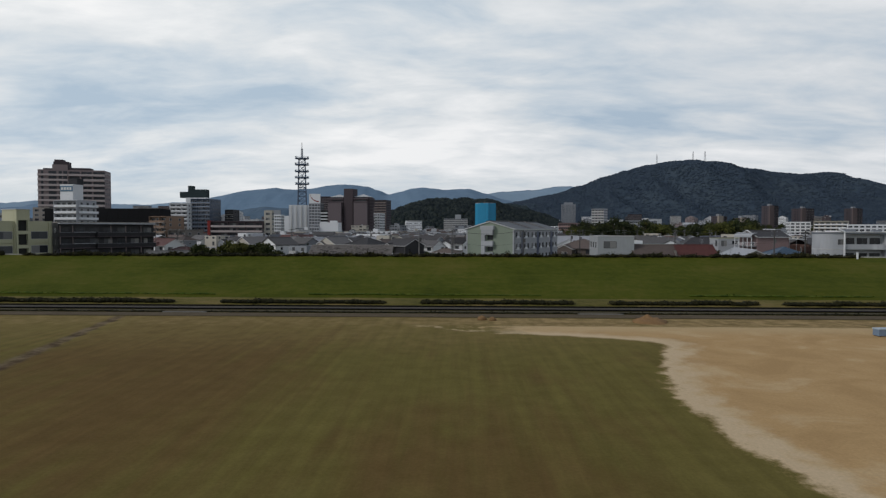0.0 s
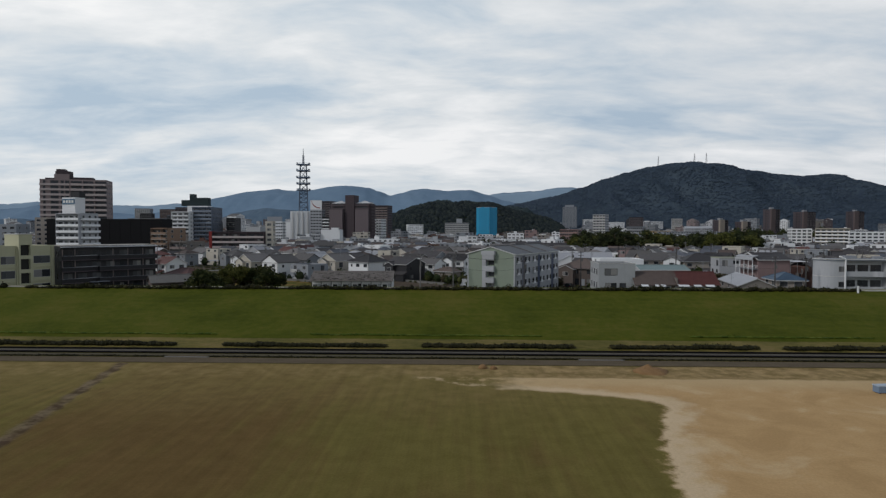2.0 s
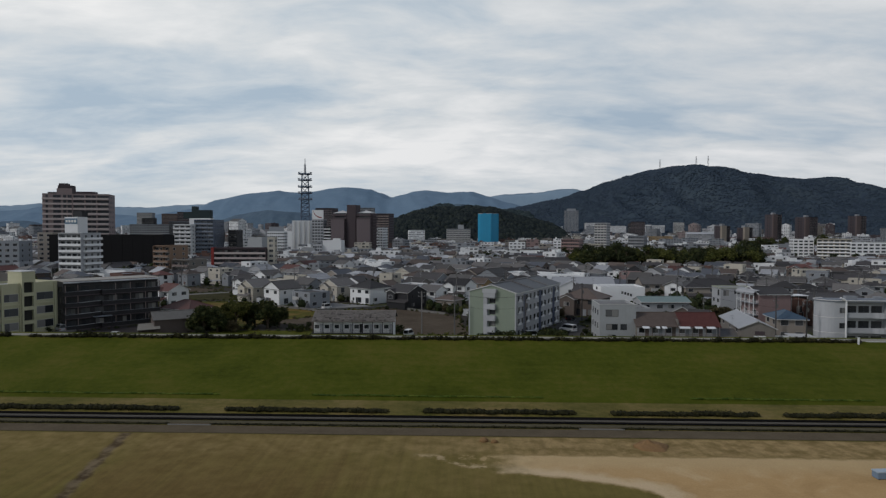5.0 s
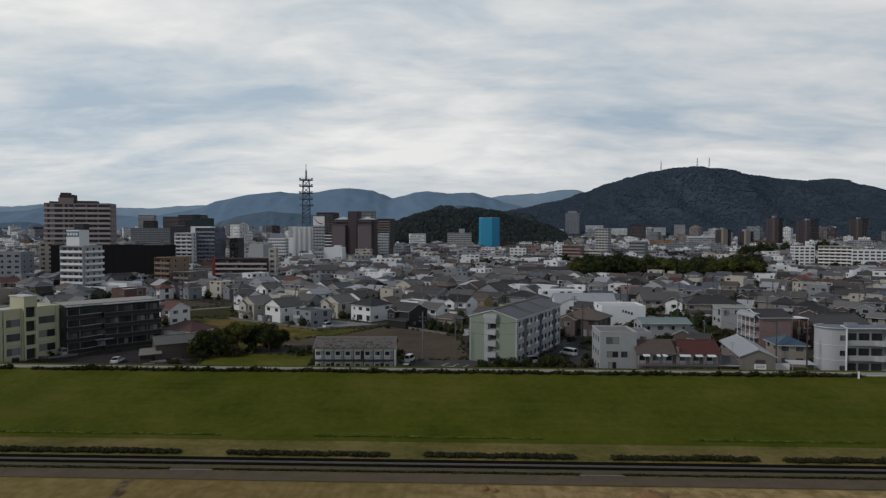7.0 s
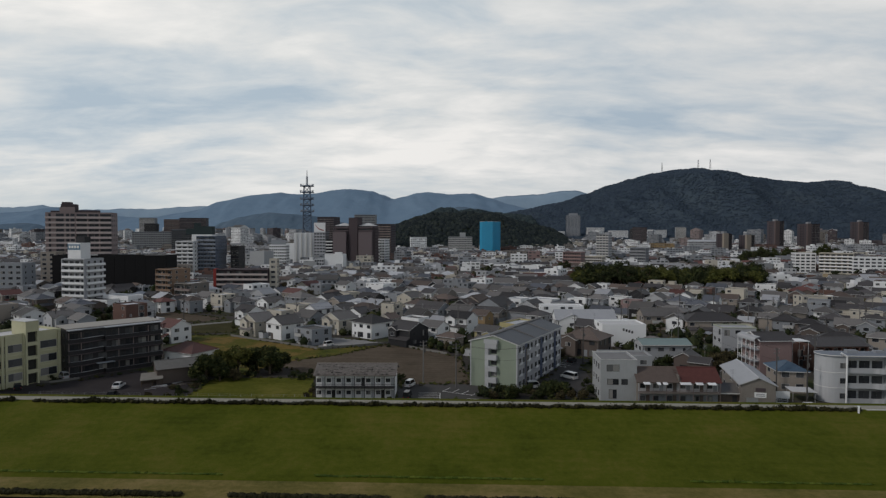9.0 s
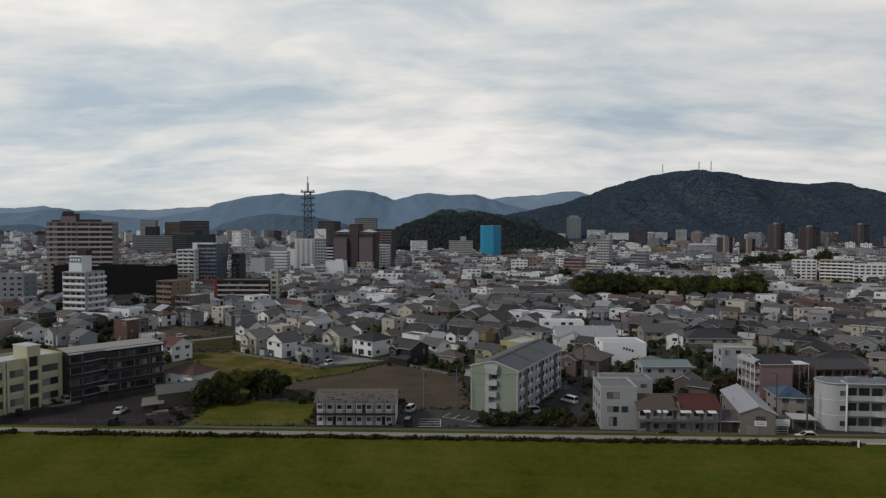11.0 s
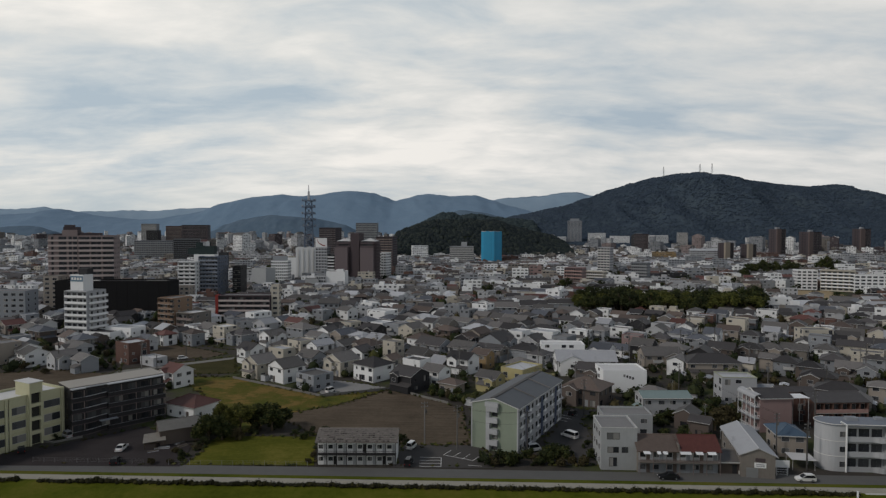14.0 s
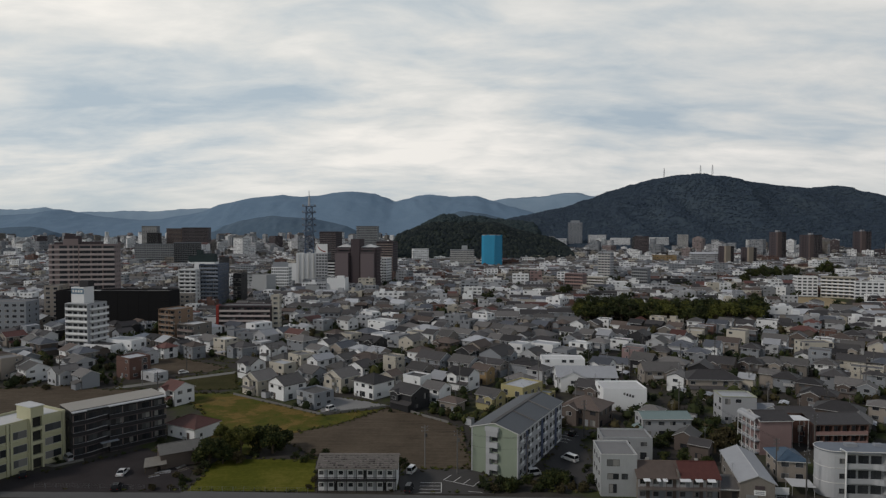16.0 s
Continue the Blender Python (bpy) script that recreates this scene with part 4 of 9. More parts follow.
def make_bush(name, w, d, h, seed, leaf, label, n=170, group="", category="bush"):
    rnd = random.Random(seed)
    t = thing(name, pose(0, 0, 0), label, category, group)
    mb = MB()
    for _ in range(5):
        mb.beam((rnd.uniform(-0.1, 0.1) * w, rnd.uniform(-0.1, 0.1) * d, -0.1), (rnd.uniform(-0.3, 0.3) * w, rnd.uniform(-0.3, 0.3) * d, h * 0.6), (0.03, 0.012), sides=4)
    part("woody_base", mb, BARK, t)
    mb = MB()
    if n < 300:
        for k in range(3):
            x, q = (k - 1) * w * 0.28, rnd.uniform(0.8, 1.1)
            blob(mb, rnd, x, 0, h * 0.42, w * 0.28, d * 0.46, h * 0.46 * q)
            leaves(mb, rnd, x, 0, h * 0.45, w * 0.3, d * 0.5, h * 0.5 * q, n // 3, 0.12)
    else:
        # a grown-out shrub: lobes of very different size and height
        for k in range(8):
            a, u = rnd.uniform(0, 6.28), rnd.uniform(0.1, 0.42)
            x, y, r, z = math.cos(a) * u * w, math.sin(a) * u * d, rnd.uniform(0.12, 0.26) * w, h * rnd.uniform(0.2, 0.75)
            blob(mb, rnd, x, y, z, r * 0.7, r * 0.7, r * 0.6)
            leaves(mb, rnd, x, y, z, r * 1.15, r * 1.15, r * 1.05, n // 8, 0.21)
    part("foliage", mb, leaf, t)
    return t


def river(x, y, z=0.0, rz=0.0):
    return RIVER @ pose(x, y, z, 0, 0, rz)


def hedge_row():
    """Clipped and grown-out bushes in runs beside the path, with gaps."""
    lab = "rounded dark green roadside bush in a low hedge"
    kinds = [make_bush("hedge_bush", 2.3, 1.7, h, 40 + i, LEAF_HEDGE, lab, group="hedge beside the path") for i, h in enumerate((0.74, 0.88, 0.62))]
    rnd = random.Random(5)
    first = set()
    runs = ((-110, -40.2, 0.0), (-33.2, -11.0, 0.10), (-5.4, 15.2, 0.0), (20.4, 41.2, 0.0), (43.8, 100, 0.08))
    for a, b, gap in runs:
        x = a + 1
        while x < b - 0.4:
            i = rnd.choice((0, 0, 1, 2)) if gap == 0 else rnd.choice((0, 1, 2, 2))
            if rnd.random() >= gap:
                m = river(x, 86.7 + rnd.uniform(-0.15, 0.15), 0.82, rnd.choice((0, 180)) + rnd.uniform(-8, 8))
                if i in first:
                    copy_thing(kinds[i], m)
                else:
                    kinds[i].matrix_basis = m
                    first.add(i)
            x += rnd.uniform(1.45, 1.8)


hedge_row()


def leaf_band(name, runs, y, z, h, d, leaf, label, per=16, seed=8, step=0.9, rough=0.5, jag=0.0):
    rnd = random.Random(seed)
    mb = MB()
    for a, b in runs:
        x = a
        while x < b:
            hh = h * (0.75 + rough * noise.noise((x * 0.35, y, 2.0)) + jag * noise.noise((x * 0.11, y, 5.0))) * rnd.uniform(1.0 - jag, 1.0)
            v = y + rnd.uniform(-0.4, 0.4) * d * jag
            if hh > 0.12:
                blob(mb, rnd, x, v, z + hh * 0.35, step * 0.88, d * 0.45, hh * 0.5)
                leaves(mb, rnd, x, v, z + hh * 0.45, step * 0.95, d * 0.55, hh * 0.62, per, 0.13)
            x += step
    return tagged(part(name, mb, leaf, m=RIVER), label, "hedge", kind="stuff")


leaf_band("crest_hedge", ((-110, -84.5), (-81, 71.4)), 115.1, TOP_Z - 0.1, 1.2, 1.7, LEAF_HEDGE, "low uneven dark green hedge along the embankment crest", 22, 8, 0.5, 0.7, 0.45)
leaf_band("toe_grass", ((-110, -37.0), (-22, 12), (34, 60), (72, 100)), 93.3, 1.36, 0.34, 0.8, foliage("lush unmown grass", (0.030, 0.052, 0.006), (0.060, 0.090, 0.010), (0.105, 0.130, 0.018)),
          "strip of longer bright grass at the embankment foot", 12, 10)
leaf_band("verge_weeds", ((-110, -39.7), (-33.4, 15.2), (21.3, 100)), 82.75, 0.12, 0.28, 0.6, LEAF_HEDGE, "low strip of weeds beside the concrete path", 12, 9)


def sand_mound():
    mb = MB()
    rnd = random.Random(3)
    seg, rings = 22, 7
    pts = []
    for j in range(rings + 1):
        s = j / rings
        for i in range(seg):
            a = 2 * math.pi * i / seg
            k = 1 + 0.4 * noise.noise((math.cos(a) * 1.7, math.sin(a) * 1.7, s * 3))
            pts.append((2.1 * s * k * math.cos(a), 1.4 * s * k * math.sin(a), 1.1 * (1 - s * s) * (0.75 + 0.7 * noise.noise((math.cos(a) * s * 2.2, math.sin(a) * s * 2.2, 1.0))) - 0.02))
    fs = [(j * seg + i, (j + 1) * seg + i, (j + 1) * seg + (i + 1) % seg, j * seg + (i + 1) % seg) for j in range(rings) for i in range(seg)]
    mb.solid(pts, fs)
    ob = part("earth_mound", mb, plain("orange-brown earth", (0.235, 0.14, 0.065), 0.95, vary=0.5, scale=1.5, bump=0.6, streak=False), m=river(22.8, 76.3), smooth=True)
    tagged(ob, "heap of orange-brown earth at the field's edge", "mound")


sand_mound()


def earth_clods():
    """Two small heaps of orange earth and a blue-grey chest at the edge of the sand."""
    for x, y, r in ((2.6, 77.6, 0.62), (3.9, 77.2, 0.5)):
        rnd = random.Random(int(x * 10))
        mb = MB()
        blob(mb, rnd, 0, 0, 0.12, r, r * 0.7, r * 0.75)
        blob(mb, rnd, r * 0.6, 0.1, 0.08, r * 0.5, r * 0.5, r * 0.5)
        ob = part("earth_clod", mb, MATS["orange-brown earth"], m=river(x, y, 0), smooth=True)
        tagged(ob, "small clod of orange-brown earth on dry grass", "clod", "earth clods")
    t = thing("equipment_chest", river(44.6, 67.6, 0, 6), "blue-grey equipment chest on the sand", "chest")
    mb = MB()
    mb.box(-0.9, -0.45, 0.08, 0.9, 0.45, 0.75)
    part("body", mb, plain("blue-grey painted steel chest", (0.16, 0.22, 0.30), 0.5, vary=0.2), t)
    mb = MB()
    mb.box(-0.95, -0.5, 0.75, 0.95, 0.5, 0.85)
    part("lid", mb, plain("pale blue chest lid", (0.38, 0.45, 0.52), 0.5, vary=0.2), t)
    for sx in (-0.7, 0.7):
        mb = MB()
        mb.box(sx - 0.08, -0.4, 0, sx + 0.08, 0.4, 0.08)
        part("skid", mb, BARK, t)


earth_clods()

# crest steps and post at the town end
mbs = thing("embankment_steps", river(72.6, 116.4, 0), "concrete steps down the grassy embankment with dark treads", "steps")
for i in range(12):
    mb = MB()
    mb.box(0, -1.1 - i * 1.3, TOP_Z - 0.3 - i * 0.36, 4.5, -i * 1.3, TOP_Z + 0.02 - i * 0.36)
    part("step", mb, plain("pale worn step concrete", (0.46, 0.45, 0.42), 0.9, vary=0.25), mbs)
mb = MB()
mb.box(-0.12, -0.12, -0.3, 0.12, 0.12, 1.15)
mb.box(-0.16, -0.16, 1.15, 0.16, 0.16, 1.22)
tagged(part("marker_post", mb, WALLS["white"], m=river(70.4, 114.2, TOP_Z - 0.2)), "white square marker post on the embankment crest", "post")

# ---------------------------------------------------------------- town: plots and fields
USED = []      # circles kept free by the fill


def keep(x, y, r):
    USED.append((x, y, r))


def keep_box(x, y, rot, w, d, pad=2.5):
    n = max(1, round(max(w, d) / min(w, d)))
    a = radians(rot)
    for i in range(n):
        s = ((i + 0.5) / n - 0.5)
        u, v = (s * w, 0) if w > d else (0, s * d)
        keep(x + u * math.cos(a) - v * math.sin(a), y + u * math.sin(a) + v * math.cos(a), min(w, d) * 0.62 + pad)


def inside(pts, x, y):
    c = False
    for i in range(len(pts)):
        (x0, y0), (x1, y1) = pts[i], pts[i - 1]
        if (y0 > y) != (y1 > y) and x < (x1 - x0) * (y - y0) / (y1 - y0) + x0:
            c = not c
    return c


OPEN = []      # plots without houses


def plot(name, pts, z, mat, label, category="field"):
    OPEN.append(pts)
    return flat_patch(name, pts, z, mat, label, None, 0.06, category)


plot("tilled_field", [(-50, 180), (-33.7, 192), (-19.9, 210), (-9, 201.5), (-0.7, 194.5), (4, 188), (6, 156.5), (-2, 156), (-13.3, 157), (-34, 163)], 0.07, EARTH, "bare brown tilled field among houses")
plot("meadow", [(-100, 229), (-77, 227), (-40.5, 200.5), (-31, 205.2), (-21, 209.6), (-34.2, 192.4), (-50.2, 179.8), (-52, 166), (-60, 163), (-74, 172), (-75, 195), (-88, 214)], 0.06, MEADOW, "rough meadow turning orange and green")
plot("lawn", [(-60, 142), (-60, 162), (-34.5, 162), (-30.6, 142)], 0.13, LAWN, "bright green stubble plot beside the road")
plot("house_lot", [(-43, 203.5), (-41.5, 223), (-36, 222), (-20.5, 213), (-29.5, 208)], 0.12, plain("new pale concrete", (0.25, 0.245, 0.235), 0.9, vary=0.25, streak=False), "pale concrete lot before the white houses")
OPEN.append([(-90, 141), (-30, 141), (-30, 165), (-45, 185), (-60, 205), (-90, 215), (-98, 195), (-72, 160)])
OPEN.append([(-48, 198), (-42, 228), (-18, 216), (-6, 204), (-28, 198)])
plot("dark_field", [(-178, 230), (-150, 238), (-127, 232), (-111, 233), (-104, 224), (-117, 200), (-128, 190), (-160, 205)], 0.07, EARTH, "dark fallow field behind the apartments")
plot("fallow_plot", [(-140, 280), (-128, 292), (-95, 270), (-101, 262), (-118, 256)], 0.07, EARTH, "fallow brown plot beside a lane")
plot("fallow_plot", [(-110, 252), (-90, 264), (-79, 234), (-97, 232)], 0.07, FALLOW, "overgrown plot beside the lane")
plot("car_park", [(-112, 141), (-61, 141), (-64, 156), (-74, 165), (-83, 170), (-97, 155), (-113, 143)], 0.115, OLD_TARMAC, "dark asphalt car park before the apartment block")
plot("car_park", [(-12.5, 141), (10.5, 141), (8.5, 156), (-12, 156)], 0.12, ASPHALT, "asphalt car park with white bay lines")
plot("car_park", [(22, 143), (36, 143), (38, 178), (45, 188), (36, 190), (26, 166)], 0.125, ASPHALT, "asphalt yard beside the green apartment block")
OPEN.append([(-142, 276), (-130, 296), (-84, 274), (-72, 262), (-78, 228), (-100, 228), (-124, 234)])
flat_patch("lane", [(-127, 236), (-124, 233), (-77, 268.5), (-79, 271.5)], 0.11, PAVING, "narrow concrete lane between the plots", None, 0.05, "road")
flat_patch("playground", [(228, 455), (248, 505), (262, 548), (290, 572), (334, 558), (326, 520), (302, 490), (272, 455)], 0.09, plain("pale playground sand", (0.30, 0.23, 0.13), vary=0.15, streak=False), "pale sandy school ground", None, 0.05, "ground")
OPEN.append([(255, 512), (262, 572), (345, 552), (338, 482), (298, 470)])


def bay_lines(x, y, rot, n, step, length):
    for i in range(n):
        mb = MB()
        mb.box(-0.07, 0, 0, 0.07, length, 0.012)
        tagged(part("bay_line", mb, PAINT, m=pose(x, y, 0.128, 0, 0, rot) @ pose(i * step, 0, 0)), "white painted parking bay line", "marking", "parking bay lines", "structure")


bay_lines(-1.1, 149.1, -30, 4, 2.6, 3.7)
bay_lines(-1.1, 149.1, -117, 1, 1.0, 7.9)
bay_lines(-6.6, 147.4, -90, 4, 1.9, 5.0)
bay_lines(-1.6, 141.6, 0, 1, 1.0, 5.8)
bay_lines(4.6, 142.6, -100, 1, 1.0, 3.2)
bay_lines(33.2, 186.0, 62, 5, 1.9, 4.4)
bay_lines(33.5, 176.0, 55, 4, 2.5, 4.0)


def low_wall(pts, h, label):
    for (x0, y0), (x1, y1) in zip(pts, pts[1:]):
        l = math.hypot(x1 - x0, y1 - y0)
        mb = MB()
        mb.box(0, -0.1, -0.2, l, 0.1, h)
        mb.box(-0.02, -0.14, h, l + 0.02, 0.14, h + 0.07)
        tagged(part("garden_wall", mb, plain("dark weathered concrete wall", (0.17, 0.165, 0.155), 0.9, vary=0.3), m=pose(x0, y0, 0, 0, 0, math.degrees(math.atan2(y1 - y0, x1 - x0)))), label, "wall", "garden walls")


low_wall([(-78, 226), (-62, 215.5), (-41.5, 201.8), (-30, 206.4), (-19, 211.5), (-8, 200.5), (0, 193.5)], 0.7, "low concrete retaining wall along the plots")
low_wall([(7.5, 158), (7.8, 170), (13, 180)], 1.2, "low concrete wall beside the apartment block")

low_wall([(-104.5, 157.4), (-99.5, 156.2), (-94.6, 160.6)], 0.45, "low concrete kerb of a planting bed before the apartments")

# ---------------------------------------------------------------- town: large buildings
RAILS = {"pale": plain("pale balcony rail", (0.55, 0.54, 0.52), vary=0.12, obj=0.04), "taupe": plain("taupe balcony rail", (0.43, 0.365, 0.35), vary=0.1),
         "dark": plain("dark balcony rail", (0.024, 0.023, 0.025), 0.6, vary=0.15), "maroon": plain("dark brown balcony rail", (0.090, 0.072, 0.078), vary=0.12), "brown": plain("brown balcony rail", (0.19, 0.15, 0.14), vary=0.12), "white": WALLS["white"],
         "pink": plain("pink balcony rail", (0.30, 0.19, 0.17), vary=0.12), "steel": STEEL, "tan": plain("tan balcony rail", (0.21, 0.145, 0.105), vary=0.12), "bluish": plain("pale blue-grey floor band", (0.20, 0.235, 0.29), vary=0.12)}


def balcony_mesh(w, depth, rail_h=1.05, edge=0.12):
    """Slab with a solid rail on three sides; open towards +y."""
    mb = MB()
    mb.box(-w / 2, -depth, -0.16, w / 2, 0, 0, 1)
    mb.box(-w / 2, -depth, 0.001, w / 2, -depth + edge, rail_h, 0)
    mb.box(-w / 2, -depth + edge, 0.001, -w / 2 + edge, 0, rail_h, 0)
    mb.box(w / 2 - edge, -depth + edge, 0.001, w / 2, 0, rail_h, 0)
    return mb


def apartments(name, x, y, rot, w, d, floors, fh, wall, rail="pale", tile="flat", label="", bays=5, depth=1.4, sides=(2, 2), base=0.5, rail_h=1.05, fins=1, top=None, over=0.9, category="building",
               front=True, slab=None, lipmat=None, fincol=None):
    """Flat-roofed block with a balcony and glazed doors on every floor of its front."""
    z = base + floors * fh + over
    keep_box(x, y, rot, w, d)
    t = thing(name, pose(x, y, 0, 0, 0, rot), label, category)
    part("wall", parapet_walls(w, d, z, 0.3), WALLS[wall], t)
    part("roof", flat_slab(w, d, z, 0.3), ROOFS[tile], t)
    bw = w / max(1, bays)
    dark = DARKFRAME if wall in ("dark", "maroon", "brown", "black") else FRAME
    far = y > 500
    if far and bays:
        for f in range(floors):
            mb = MB()
            zf = base + f * fh + 0.8
            for run, off, n, q in ((w, d / 2, bays * 2, 0), (d, w / 2, sides[0] * 2, 1), (d, w / 2, sides[1] * 2, 3)):
                for i in range(n):
                    a, c = (i + 0.15) / n * run - run / 2, (i + 0.85) / n * run - run / 2
                    P = {0: lambda u, zz: (u, -off - 0.05, zz), 1: lambda u, zz: (off + 0.05, u, zz), 3: lambda u, zz: (-off - 0.05, -u, zz)}[q]
                    mb.solid([P(a, zf), P(c, zf), P(c, zf + fh * 0.5), P(a, zf + fh * 0.5)], [(0, 1, 2, 3)])
            tagged(part("window_glazing", mb, FARGLASS, t), kind="stuff")
    if not front and not far:
        for f in range(floors):
            for b in range(bays):
                add_window(t, (b + 0.5) * bw - w / 2, -d / 2, base + f * fh + 0.9, 0, min(bw * 0.6, 2.4), min(1.4, fh - 1.3), dark)
    if front:
        me = balcony_mesh(w - 0.3, depth, rail_h).mesh("balcony", [RAILS[rail], slab or CONCRETE])
        for f in range(floors):
            zf = base + f * fh
            if f or base > 1:
                part("balcony", me, None, t, m=pose(0, -d / 2, zf))
            for b in range(0 if far else bays):
                add_window(t, (b + 0.5) * bw - w / 2, -d / 2, zf + 0.15, 0, min(bw * 0.72, 3.4), min(2.0, fh - 0.7), dark)
        if fins:
            mb = MB()
            mb.box(-0.12, -depth + 0.02, 0, 0.12, 0, z - 0.4)
            fin = mb.mesh("fin", [fincol or WALLS[wall]])
            for b in range(0, bays + 1, fins):
                part("fin", fin, None, t, m=pose(max(-w / 2 + 0.14, min(w / 2 - 0.14, b * bw - w / 2)), -d / 2, 0))
        mb = MB()
        mb.box(-w / 2, -d / 2 - depth, z - 0.45, w / 2, -d / 2 - 0.002, z - 0.2)
        part("canopy", mb, lipmat or WALLS[wall], t)
    for side, n in ((1, sides[0]), (3, sides[1])):
        for f in range(0 if far else floors):
            for i in range(n):
                u = (i + 0.5) / n * d - d / 2
                add_window(t, w / 2 if side == 1 else -w / 2, u if side == 1 else -u, base + f * fh + 0.9, side, 1.3, min(1.3, fh - 1.3), dark)
    if top:
        tx, ty, tw, td, th, tmat = top
        mb = parapet_walls(tw, td, th, 0.2, 0.3)
        mb.box(-tw / 2 + 0.2, -td / 2 + 0.2, th - 0.5, tw / 2 - 0.2, td / 2 - 0.2, th - 0.3)
        part("roof_house", mb, WALLS[tmat], t, m=pose(tx, ty, z - 0.5))
    return t


# pale yellow apartments with a stair bay
def yellow_block():
    w, d, z = 34.0, 10.5, 12.9
    a = radians(62)
    ex, ey = -100.1, 162.1
    cx, cy = ex - math.cos(a) * w / 2 - math.sin(a) * d / 2, ey - math.sin(a) * w / 2 + math.cos(a) * d / 2
    keep_box(cx, cy, 62, w, d)
    t = thing("apartment_block", pose(cx, cy, 0, 0, 0, 62), "pale yellow three-storey apartment block with white roof and open stair bay", "building")
    part("wall", parapet_walls(w, d, z, 0.3, 0.6), WALLS["yellow"], t)
    part("roof", flat_slab(w, d, z, 0.3, 0.6), ROOFS["pale"], t)
    f = -d / 2
    pil = MB()
    pil.box(-0.28, -0.35, 0, 0.28, 0, z - 0.3)
    pil = pil.mesh("pilaster", [WALLS["yellow"]])
    band = MB()
    band.box(-2.4, -0.3, -0.18, 2.4, 0, 0.12)
    band = band.mesh("floor_band", [WALLS["yellow"]])
    for sx in (w / 2 - 7.5, w / 2 - 20.0):
        mb = MB()
        for px in (-1.55, 1.15):
            mb.box(px, -0.9, 0, px + 0.4, 0.0, z + 2.8)
        for k in range(4):
            mb.box(-1.15, -0.9, 3.45 * k + 2.75, 1.15, -0.05, 3.45 * k + 3.6 if k < 3 else z + 2.8)
        mb.box(-1.55, -0.05, z - 0.6, 1.55, 5.4, z + 2.8)
        part("stair_bay", mb, WALLS["yellow"], t, m=pose(sx, f, 0))
        # Openings are solid dark panels; the stair's shade is put into their colour.
        for k in range(4):
            mb = MB()
            mb.box(-1.14, -0.12, 3.45 * k + 0.16, 1.14, -0.01, 3.45 * k + 2.74)
            part("stair_opening", mb, plain("stair opening, shade in colour", (0.03, 0.03, 0.028), 0.9), t, m=pose(sx, f, 0))
        mb = MB()
        mb.box(-1.75, -1.05, z + 2.8, 1.75, 5.6, z + 2.95)
        part("stair_roof", mb, ROOFS["pale"], t, m=pose(sx, f, 0))
        for bx in (-4.1, 4.3):
            for px in (-2.5, 2.5):
                part("pilaster", pil, None, t, m=pose(sx + bx + px, f, 0))
            for k in range(3):
                add_window(t, sx + bx, f, 1.5 + 3.5 * k, 0, 4.0, 1.8, FRAME)
                if k:
                    part("floor_band", band, None, t, m=pose(sx + bx, f, 3.5 * k + 0.7))


yellow_block()


